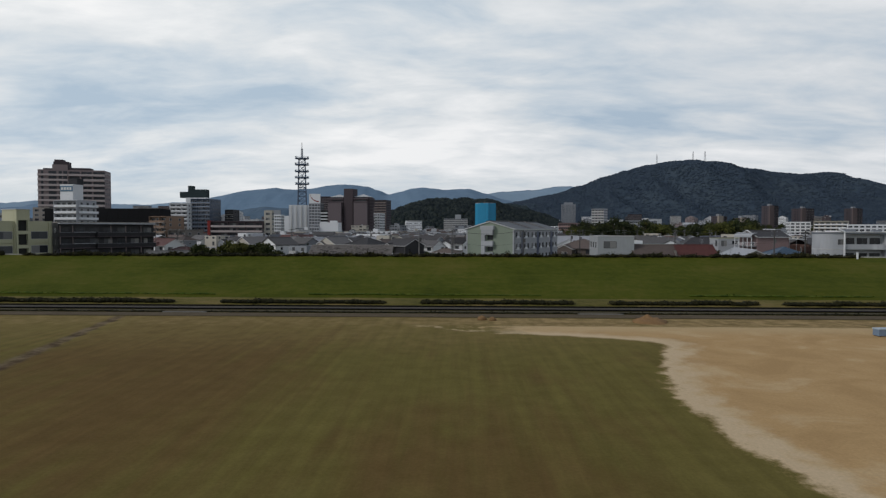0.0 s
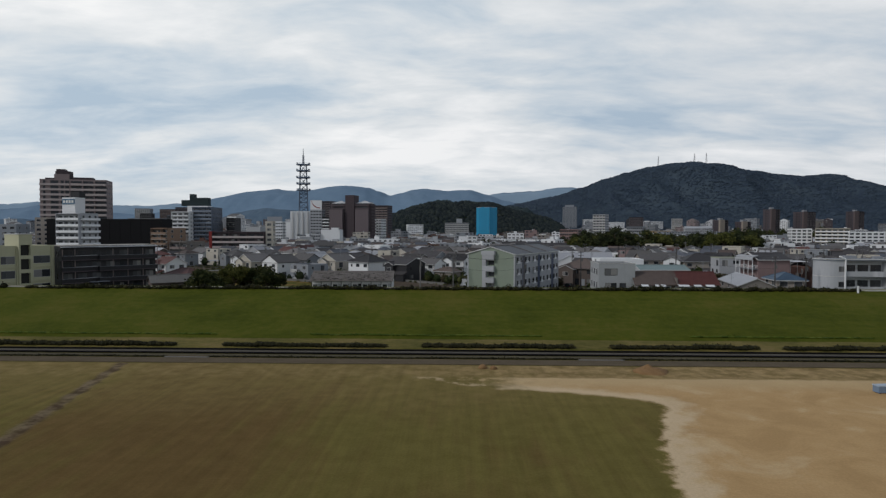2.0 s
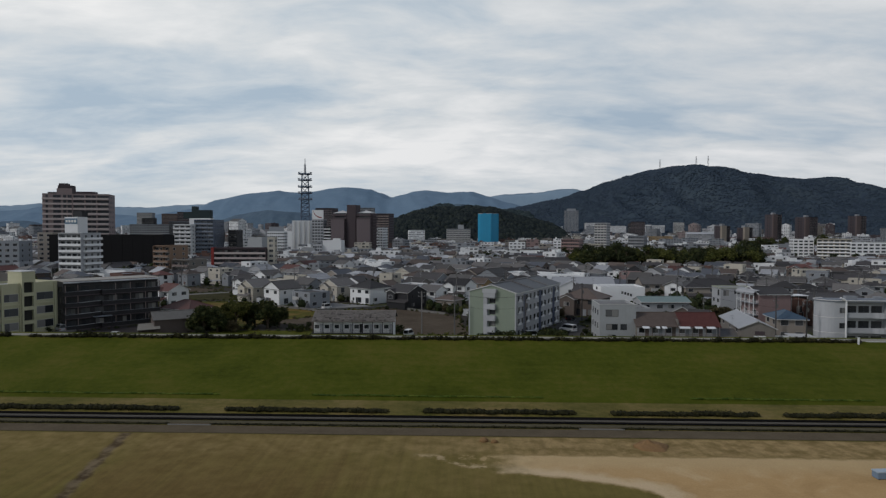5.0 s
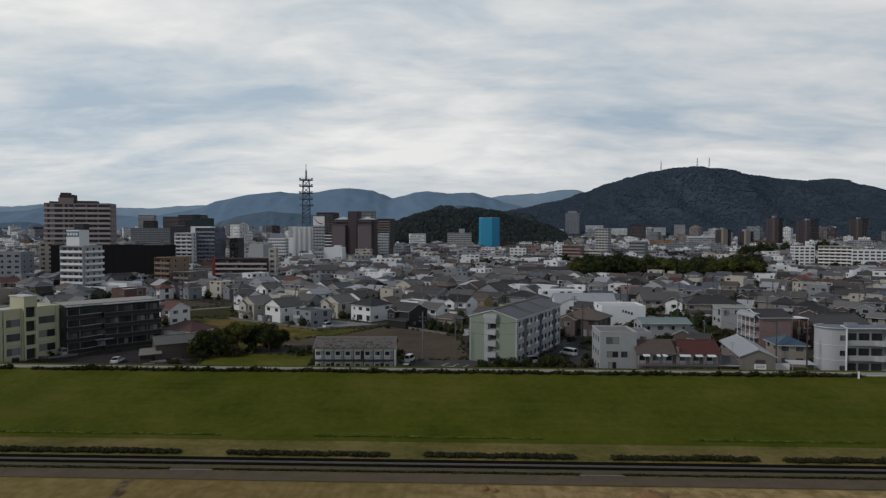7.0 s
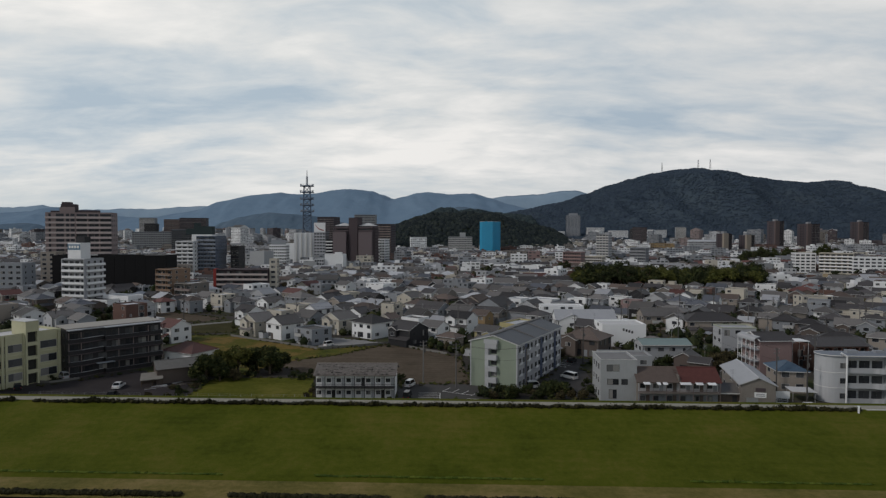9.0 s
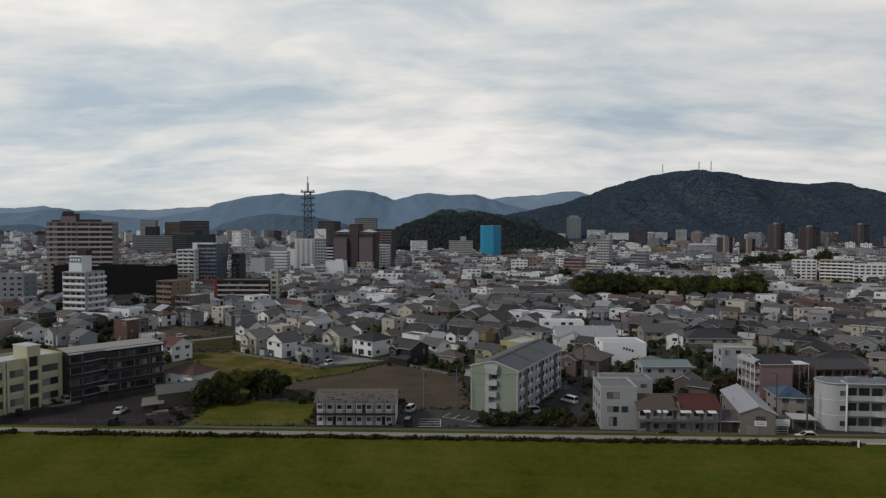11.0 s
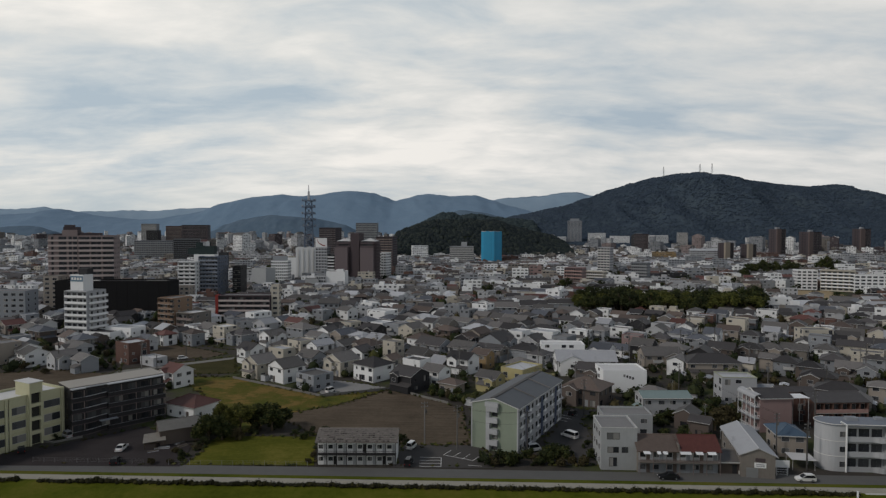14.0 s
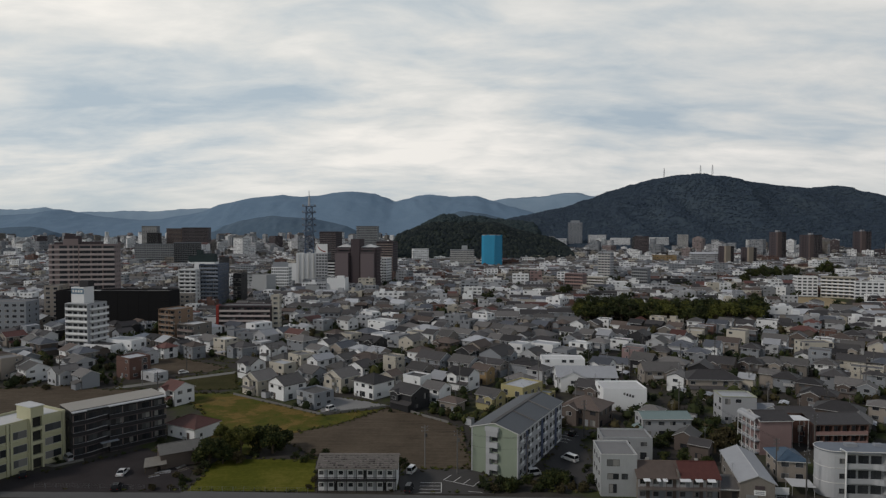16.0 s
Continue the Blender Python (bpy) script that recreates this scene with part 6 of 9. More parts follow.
TAN = plain("tan tile cladding", (0.25, 0.215, 0.175), vary=0.1)
UMBER = plain("umber tile cladding", (0.100, 0.077, 0.074), vary=0.1)
two_tone_tower(616, 1195, 18, 20, 19, 55.0, UMBER, "tall brown apartment tower with a dark balcony stack")
two_tone_tower(675, 1190, 16, 28, 23, 50.0, UMBER, "broad dark brown apartment tower with balcony stacks", 0.3)
two_tone_tower(880, 1360, 14, 25, 21, 56.0, UMBER, "brown apartment tower beside the hill", 0.4)
two_tone_tower(457, 1050, 20, 17, 16, 32.5, TAN, "tan apartment tower with dark bays", 0.55)
two_tone_tower(499, 1060, 20, 17, 16, 30.0, TAN, "tan apartment tower with dark balconies", 0.55)
slab_tower("apartment_tower", 860, 1900, -15, 34, 25, 55.0, "grey", "grey apartment tower below the hill", bays=4, rail="pale")
slab_tower("office_tower", 345, 1745, -10, 38, 30, 78.0, "grey", "tall grey hospital tower below the hill", bays=5, balc=False, top=(0, 0, 24, 18, 6, "grey"))
slab_tower("office_block", 402, 1730, 0, 44, 24, 44.0, "white", "white hospital wing below the hill", bays=7, balc=False)
slab_tower("office_block", 462, 1720, -8, 50, 24, 36.0, "white", "low white hospital wing below the hill", bays=8, balc=False)
slab_tower("office_block", 300, 1730, 5, 34, 22, 34.0, "white", "white office block below the hill", bays=6, balc=False)
slab_tower("office_block", 560, 1700, 5, 46, 22, 38.0, "white", "white apartment slab below the hill", bays=8, balc=False)
slab_tower("office_block", 620, 1690, -15, 26, 20, 46.0, "pale", "pale apartment tower below the hill", bays=4)
slab_tower("office_block", 745, 1560, -15, 30, 20, 34.0, "white", "white apartment tower below the hill", bays=5)
slab_tower("apartment_tower", 430, 1420, -20, 30, 22, 44.0, "maroon", "tall dark brown apartment tower", bays=5, rail="maroon")
slab_tower("apartment_tower", -540, 1345, 8, 54, 22, 62.0, "maroon", "broad dark brown apartment tower", bays=8, rail="maroon")
slab_tower("apartment_tower", -420, 1010, 20, 40, 18, 38.0, "grey", "dark grey glazed apartment slab", bays=8, rail="dark")
slab_tower("apartment_tower", -614, 1420, 8, 40, 22, 60.0, "brick", "brown stepped apartment tower", bays=5, rail="brown")
slab_tower("apartment_tower", -652, 1390, 8, 24, 22, 50.0, "dark", "slim dark grey apartment tower", bays=4, rail="dark")
slab_tower("apartment_tower", -740, 1560, 8, 36, 22, 66.0, "grey", "grey apartment tower beyond the town", bays=4)
slab_tower("apartment_tower", -492, 1060, 8, 66, 20, 34.0, "grey", "wide grey apartment slab", bays=9, rail="steel")
slab_tower("apartment_tower", -149, 1150, 0, 38, 22, 65.0, "grey", "grey office tower with glazed face", bays=8, rail="steel")
slab_tower("apartment_tower", -169, 900, -15, 25, 20, 56.0, "maroon", "dark apartment tower behind the twin tower", bays=5, rail="maroon")
slab_tower("apartment_tower", -76, 705, -15, 18, 16, 28.0, "white", "white office block with red sign", bays=3, rail="white")
slab_tower("apartment_tower", -75, 760, -15, 21, 16, 45.0, "maroon", "dark apartment slab in the town", bays=8, rail="brown")
slab_tower("office_block", 20, 1010, 0, 38, 16, 27.0, "pale", "pale grey office with a rooftop turret", bays=8, balc=True, top=(4, 0, 9, 8, 7, "pale"))
slab_tower("apartment_block", 178, 720, -30, 14, 14, 34.0, "pale", "narrow pale apartment tower", bays=2)
slab_tower("apartment_block", 200, 660, -30, 16, 14, 20.0, "grey", "grey glazed office block", bays=4, rail="steel")
slab_tower("apartment_block", 124, 620, -30, 18, 12, 17.0, "pink", "brown red apartment block with balconies", bays=4, rail="pink")
slab_tower("apartment_block", 145, 640, -30, 26, 12, 12.0, "cream", "plain cream-rendered apartment block", bays=6)


def twin_tower():
    """Two balcony wings against a tall plain spine."""
    t = thing("apartment_tower", pose(-91, 625, 0, 0, 0, -12), "dark brown twin-winged apartment tower with pale pyramid roofs", "building")
    keep(-91, 625, 26)
    for sx in (-1, 1):
        w = parapet_walls(15, 16, 42, 0.4)
        part("wing", w, WALLS["maroon"], t, m=pose(sx * 12.4, 3, 0))
        mb = MB()
        mb.solid([(-7.6, -8.1, 42), (7.6, -8.1, 42), (7.6, 8.1, 42), (-7.6, 8.1, 42), (0, 0, 45.0)], [(0, 1, 4), (1, 2, 4), (2, 3, 4), (3, 0, 4), (3, 2, 1, 0)])
        part("pyramid_roof", mb, ROOFS["pale"], t, m=pose(sx * 12.4, 3, 0.02))
        bal = balcony_mesh(14.6, 1.6, 1.1).mesh("balcony", [RAILS["maroon"], RAILS["maroon"]])
        for k in range(13):
            part("balcony", bal, None, t, m=pose(sx * 12.4, -5, 2.5 + k * 3.1))
            part("balcony", bal, None, t, m=pose(sx * 12.4 + sx * 7.5, 3, 2.5 + k * 3.1, 0, 0, 90 * sx))
            add_window(t, sx * 12.4, -5, 3.0 + k * 3.1, 0, 9.5, 1.9, DARKFRAME)
        mb = parapet_walls(13.5, 3.0, 36, 0.3)
        mb.box(-6.4, -1.2, 35, 6.4, 1.2, 35.5)
        part("front_panel", mb, plain("purple-brown tile panel", (0.125, 0.102, 0.108), vary=0.1), t, m=pose(sx * 13.2, -8.4, 0))
    mb = parapet_walls(9.0, 14, 50, 0.4)
    mb.box(-4.1, -6.6, 49, 4.1, 6.6, 49.4)
    part("spine", mb, WALLS["maroon"], t, m=pose(0, 0, 0))


twin_tower()


def telecom_tower():
    x, y = -145.6, 655.0
    keep(x, y, 22)
    t = thing("telecom_tower", pose(x, y, 0, 0, 0, 8), "white telecom building carrying a grey lattice tower with round platforms", "tower")
    part("building", parapet_walls(25, 20, 35, 0.4, 0.8), WALLS["white"], t)
    part("building_roof", flat_slab(25, 20, 35, 0.4, 0.8), ROOFS["pale"], t)
    for px in (-10, -5, 0, 5, 10):
        mb = MB()
        mb.box(-0.5, -0.5, 0, 0.5, 0, 34)
        part("pier", mb, RAILS["pale"], t, m=pose(px, -10, 0))
    part("annex", parapet_walls(14, 14, 24, 0.4), WALLS["white"], t, m=pose(-19.6, 2, 0))
    z0, z1 = 34.2, 83.0
    r0, r1 = 4.3, 3.0
    tow = plain("blue-grey painted steel", (0.10, 0.13, 0.18), 0.5, 0.2, vary=0.1)
    leg = [(math.cos(a) * 1.0, math.sin(a) * 1.0) for a in (math.pi / 4 + k * math.pi / 2 for k in range(4))]
    for lx, ly in leg:
        mb = MB()
        mb.beam((lx * r0 * 1.41, ly * r0 * 1.41, z0), (lx * r1 * 1.41, ly * r1 * 1.41, z1), 0.42, sides=6)
        part("leg", mb, tow, t)
    levels = [34.5, 39.5, 44.5, 49.0, 53.0, 56.4, 62.9, 69.3, 76.3, 82.7]
    for za, zb in zip(levels, levels[1:]):
        mb = MB()
        ra = (r0 + (r1 - r0) * (za - z0) / (z1 - z0)) * 1.41
        rb = (r0 + (r1 - r0) * (zb - z0) / (z1 - z0)) * 1.41
        for k in range(4):
            (ax, ay), (bx, by) = leg[k], leg[(k + 1) % 4]
            mb.beam((ax * ra, ay * ra, za), (bx * rb, by * rb, zb), 0.2, sides=4)
            mb.beam((bx * ra, by * ra, za), (ax * rb, ay * rb, zb), 0.2, sides=4)
            mb.beam((ax * ra, ay * ra, za), (bx * ra, by * ra, za), 0.25, sides=4)
        part("bracing", mb, tow, t)
    for z in levels[5:]:
        mb = MB()
        seg = 16
        for i in range(seg):
            a, b = 2 * math.pi * i / seg, 2 * math.pi * (i + 1) / seg
            for zz, hh in ((z, 0.9), (z + 1.9, 0.2)):
                mb.solid([(math.cos(a) * 3.0, math.sin(a) * 3.0, zz), (math.cos(b) * 3.0, math.sin(b) * 3.0, zz), (math.cos(b) * 7.2, math.sin(b) * 7.2, zz), (math.cos(a) * 7.2, math.sin(a) * 7.2, zz),
                          (math.cos(a) * 3.0, math.sin(a) * 3.0, zz + hh), (math.cos(b) * 3.0, math.sin(b) * 3.0, zz + hh), (math.cos(b) * 7.2, math.sin(b) * 7.2, zz + hh), (math.cos(a) * 7.2, math.sin(a) * 7.2, zz + hh)]
                         if hh > 0.3 else [(math.cos(a) * 7.0, math.sin(a) * 7.0, zz), (math.cos(b) * 7.0, math.sin(b) * 7.0, zz), (math.cos(b) * 7.2, math.sin(b) * 7.2, zz), (math.cos(a) * 7.2, math.sin(a) * 7.2, zz),
                          (math.cos(a) * 7.0, math.sin(a) * 7.0, zz + hh), (math.cos(b) * 7.0, math.sin(b) * 7.0, zz + hh), (math.cos(b) * 7.2, math.sin(b) * 7.2, zz + hh), (math.cos(a) * 7.2, math.sin(a) * 7.2, zz + hh)],
                         [(0, 1, 2, 3), (7, 6, 5, 4), (3, 2, 6, 7), (0, 4, 5, 1)])
        pl = part("platform", mb, tow, t)
        for i in range(3):
            mb = MB()
            a = 0.6 + i * 2.1 + z
            mb.beam((math.cos(a) * 6.4, math.sin(a) * 6.4, z + 1.7), (math.cos(a) * 7.6, math.sin(a) * 7.6, z + 1.7), 0.7, sides=10)
            part("dish", mb, WALLS["grey"], pl)
    mb = MB()
    mb.beam((0, 0, 83), (0, 0, 93), (1.2, 1.0), sides=8)
    mb.beam((0, 0, 93), (0, 0, 99.5), (0.45, 0.3), sides=6)
    part("top_mast", mb, WALLS["pale"], t)


telecom_tower()


def wrapped_tower():
    """A tower under repair, hung with bright blue sheets."""
    blue = plain("bright blue sheeting", (0.020, 0.225, 0.385), 0.6, vary=0.16, scale=0.12, obj=0.2)
    w, d, z = 24.0, 20.0, 51.0
    keep(66, 985, 26)
    t = thing("wrapped_tower", pose(66, 985, 0, 0, 0, -38), "tower under repair wrapped in bright blue sheeting", "building")
    part("wall", parapet_walls(w, d, z, 0.4), WALLS["pale"], t)
    rnd = random.Random(6)
    for side, run, off in ((0, w, d / 2), (1, d, w / 2), (3, d, w / 2)):
        n = round(run / 4.5)
        for i in range(n):
            mb = MB()
            h = z - rnd.uniform(0.0, 1.2)
            mb.box(-run / n / 2 + 0.05, -0.5 - rnd.uniform(0, 0.2), 3.0, run / n / 2 - 0.05, -0.02, h)
            u = (i + 0.5) * run / n - run / 2
            part("sheet", mb, blue, t, m=pose(*((u, -off) if side == 0 else ((off, u) if side == 1 else (-off, -u))), 0, 0, 0, 90 * side))


wrapped_tower()


def clinic():
    """White three-storey building with a rounded end and balcony bands."""
    x0, y0, w, d, z = 84.0, 140.6, 26.0, 6.4, 10.3
    keep_box(x0 + w / 2, y0 + d / 2, -4, w, d)
    t = thing("clinic", pose(x0, y0, 0, 0, 0, -4), "white three-storey building with a rounded end and balcony bands", "building")
    r, e, back = 3.2, 5.0, 1.5
    bow = [(r - r * math.cos(a), r - r * math.sin(a)) for a in (math.pi * i / 16 - math.pi / 2 for i in range(17))]
    ring = bow + [(e, 0.0), (e, back), (w, back), (w, d)]
    mb = MB()
    n = len(ring)
    mb.solid([(*p, -0.3) for p in ring] + [(*p, z) for p in ring], [(i, (i + 1) % n, n + (i + 1) % n, n + i) for i in range(n)] + [tuple(range(n, 2 * n))])
    part("wall", mb, WALLS["pale"], t)
    cap = [(r - (r + 0.15) * math.cos(a), r - (r + 0.15) * math.sin(a)) for a in (math.pi * i / 16 - math.pi / 2 for i in range(17))] + [(e, -0.15), (w, -0.15), (w, d + 0.15)]
    mb = MB()
    n = len(cap)
    mb.solid([(*p, z) for p in cap] + [(*p, z + 0.28) for p in cap], [(i, (i + 1) % n, n + (i + 1) % n, n + i) for i in range(n)] + [tuple(range(n, 2 * n)), tuple(range(n))[::-1]])
    part("roof", mb, plain("blue-grey roof coating", (0.17, 0.19, 0.22), 0.7, vary=0.2, streak=False), t)
    mb = MB()
    for i in range(n - 1):
        (ax, ay), (bx, by) = cap[i], cap[i + 1]
        mb.beam((ax, ay, z + 0.32), (bx, by, z + 0.32), 0.1, sides=4)
    part("roof_edge", mb, RAILS["pale"], t)
    for zb in (3.4, 6.8):
        mb = MB()
        for (ax, ay), (bx, by) in zip(bow + [(e, 0.0)], (bow + [(e, 0.0)])[1:]):
            mb.beam((ax, ay, zb), (bx, by, zb), 0.07, sides=4)
        part("string_course", mb, RAILS["pale"], t)
    for px, py, q in ((8.0, 4.0, 1.2), (14.5, 4.8, 0.9), (20.0, 3.8, 1.1)):
        mb = MB()
        mb.box(px - q, py - q * 0.6, z + 0.28, px + q, py + q * 0.6, z + 0.28 + q * 0.6)
        part("roof_unit", mb, WALLS["grey"], t)
    for k in range(3):
        zz = 0.15 + 3.4 * k
        mb = MB()
        mb.box(e, -0.02, zz - 0.18, w, back, zz)
        mb.box(e, -0.02, zz, w, 0.1, zz + 1.0)
        part("balcony", mb, WALLS["pale"], t)
        mb = MB()
        prev = None
        for i in range(9):
            s = i / 8
            c = (10.5 + s * 2.4, -0.02 - 0.9 * s * s * (3 - 2 * s))
            if prev:
                mb.solid([(*prev, zz - 0.18), (*c, zz - 0.18), (*c, zz + 1.0), (*prev, zz + 1.0)], [(0, 1, 2, 3)])
                mb.solid([(*prev, zz + 1.0), (*c, zz + 1.0), (c[0], -0.02, zz + 1.0), (prev[0], -0.02, zz + 1.0)], [(0, 1, 2, 3)])
            prev = c
        mb.box(12.9, -0.92, zz - 0.18, w, -0.03, zz)
        mb.box(12.9, -0.92, zz, w, -0.8, zz + 1.0)
        part("bowed_balcony", mb, WALLS["pale"], t)
        for i in range(7):
            add_window(t, 6.8 + i * 2.75, back, zz + 0.2, 0, 2.3, 2.2, FRAME)
            mb = MB()
            mb.box(-0.09, 0.1, zz, 0.09, back, zz + 3.1)
            if i in (2, 4):
                part("partition", mb, WALLS["pale"], t, m=pose(8.4 + i * 2.75, 0, 0))
        add_window(t, 4.2, 0.0, zz + 0.9, 0, 1.2, 1.2, FRAME)
    mb = MB()
    mb.beam((4.9, -0.3, 0), (4.9, -0.3, 10.7), 0.2, sides=8)
    mb.beam((4.9, -0.3, 10.6), (3.6, -0.3, 11.3), 0.2, sides=8)
    part("vent_pipe", mb, WALLS["white"], t)
    c = thing("carport", pose(80.4, 143.0, 0, 0, 0, -10), "small carport with pale sheet roof on thin posts", "carport")
    mb = MB()
    mb.box(-2.6, -2.4, 2.35, 2.6, 2.4, 2.45)
    part("roof", mb, ROOFS["pale"], c)
    for sx in (-2.3, 2.3):
        for sy in (-2.1, 2.1):
            mb = MB()
            mb.beam((sx, sy, 0), (sx, sy, 2.35), 0.06, sides=6)
            part("post", mb, FRAME, c)


clinic()


def row_house():
    """Two-storey terrace with a gallery, half its roof red."""
    w, d, z = 17.6, 6.2, 5.5
    x, y = 51.2, 142.0
    keep_box(x, y, -1, w, d)
    t = thing("terrace", pose(x, y, 0, 0, 0, -1.5), "weathered two-storey terrace with a half dark, half red metal roof", "building")
    part("wall", walls(w, d, z, 1.95, "x"), WALLS["soot"], t)
    for sx, mt in ((-1, ROOFS["brown"]), (1, plain("rust-red metal roof", (0.100, 0.037, 0.032), 0.7, vary=0.55, scale=1.0, streak=False))):
        part("roof", gable_roof(w / 2 - 0.12, d, z, 2.0, 0.9, "x"), mt, t, m=pose(sx * w / 4, 0, 0))
    mb = MB()
    mb.box(-0.1, -d / 2 - 0.5, z - 0.3, 0.1, d / 2 + 0.3, z + 1.0)
    part("fire_wall", mb, WALLS["soot"], t)
    f = -d / 2
    mb = MB()
    mb.box(-w / 2, -1.3, 2.6, w / 2, 0, 2.75)
    part("gallery", mb, WALLS["soot"], t, m=pose(0, f, 0))
    for k in range(3):
        mb = MB()
        mb.box(-w / 2, -1.3, 2.9 + 0.26 * k, w / 2, -1.25, 2.97 + 0.26 * k)
        part("gallery_rail", mb, RAILS["brown"], t, m=pose(0, f, 0))
    mb = MB()
    mb.box(-w / 2 + 0.1, -0.04, 2.85, w / 2 - 0.1, 0, 5.1)
    part("upper_panel", mb, WALLS["pale"], t, "whitewashed upper floor boards", m=pose(0, f, 0))
    mb = MB()
    mb.box(-w / 2 + 0.1, -0.04, 0.1, w / 2 - 0.1, 0, 2.5)
    part("lower_panel", mb, WALLS["grey"], t, m=pose(0, f, 0))
    for u, q in ((-7.2, 1.5), (-4.6, 0.8), (-3.2, 1.0), (1.2, 2.4), (4.2, 1.6), (6.9, 1.8)):
        mb = MB()
        mb.solid([(u - q / 2, -1.75, 4.75), (u + q / 2, -1.75, 4.75), (u + q / 2, -0.9, 5.05), (u - q / 2, -0.9, 5.05), (u - q / 2, -1.75, 4.83), (u + q / 2, -1.75, 4.83), (u + q / 2, -0.9, 5.13), (u - q / 2, -0.9, 5.13)],
                 [(3, 2, 1, 0), (4, 5, 6, 7), (0, 1, 5, 4), (1, 2, 6, 5), (2, 3, 7, 6), (3, 0, 4, 7)])
        part("awning", mb, WALLS["white"], t, "small white sheet awning", m=pose(0, f, 0))
    for i in range(7):
        mb = MB()
        mb.box(-0.05, -1.3, 0, 0.05, -1.2, 5.1)
        part("post", mb, RAILS["brown"], t, m=pose(-w / 2 + 0.06 + i * (w - 0.12) / 6, f, 0))
    for k in range(2):
        for i in range(6):
            u = -w / 2 + (i + 0.5) * w / 6
            add_window(t, u - 0.5, f - 0.05, 0.9 + 2.75 * k, 0, 1.1, 0.9, DARKFRAME)
            mb = MB()
            mb.box(-0.4, -0.06, 0, 0.4, 0, 1.95)
            part("door", mb, WALLS["grey"] if i % 2 else WALLS["brown"], t, m=pose(u + 0.7, f - 0.05, 0.1 + 2.76 * k))
    house(63.6, 142.6, -3, 6.4, 8, 2.7, "gable", "brown", "slate", rise=1.0, label="low brown shed with a grey tiled roof")


row_house()


def workshop():
    w, d, z = 6.9, 20.0, 5.0
    keep_box(71.0, 146.5, -12, w, d)
    t = house(69.6, 146.0, -12, w, d, z, "gable", "soot", "metal", rise=1.5, along="y", label="grey workshop with a pale metal gable roof and sign", name="workshop", category="workshop", wins=(0, 3))
    mb = MB()
    mb.box(-1.2, -0.06, 0, 1.2, 0, 1.1)
    s = part("sign_board", mb, WALLS["white"], t, "white sign board", m=pose(0.4, -d / 2 - 0.01, 2.3))
    for i in range(2):
        mb = MB()
        mb.box(-0.9, -0.02, 0, 0.9, 0, 0.16)
        part("sign_bar", mb, WALLS["grey"], s, m=pose(0, -0.065, 0.3 + 0.35 * i))
    mb = MB()
    mb.box(-1.0, -0.08, 0, 1.0, 0, 0.8)
    part("upper_sign", mb, WALLS["maroon"], t, "dark maroon sign board", m=pose(0.4, -d / 2 - 0.01, 3.6))
    n = thing("notice_board", pose(74.0, 138.6, 0, 0, 0, -6), "large white board on posts beside the road", "sign")
    mb = MB()
    mb.box(-1.5, -0.05, 1.5, 1.5, 0.05, 3.1)
    part("board", mb, WALLS["white"], n)
    for sx in (-1.3, 1.3):
        mb = MB()
        mb.beam((sx, 0.1, -0.1), (sx, 0.1, 3.1), 0.06, sides=6)
        part("post", mb, STEEL, n)
    g = thing("gate", pose(73.4, 137.6, 0, 0, 0, -6), "white tubular gate beside the workshop", "gate")
    for k in range(4):
        mb = MB()
        mb.beam((-1.1, 0, 0.4 + 0.5 * k), (1.1, 0, 0.4 + 0.5 * k), 0.05, sides=5)
        part("rail", mb, WALLS["white"], g)
    for sx in (-1.1, 1.1):
        mb = MB()
        mb.beam((sx, 0, -0.1), (sx, 0, 2.0), 0.07, sides=6)
        part("post", mb, WALLS["white"], g)
    mb = MB()
    mb.box(-1.2, -0.05, 0, 1.2, 0, 2.2)
    part("shutter", mb, RAILS["steel"], t, m=pose(-1.2, -d / 2 - 0.01, 0.02))


workshop()


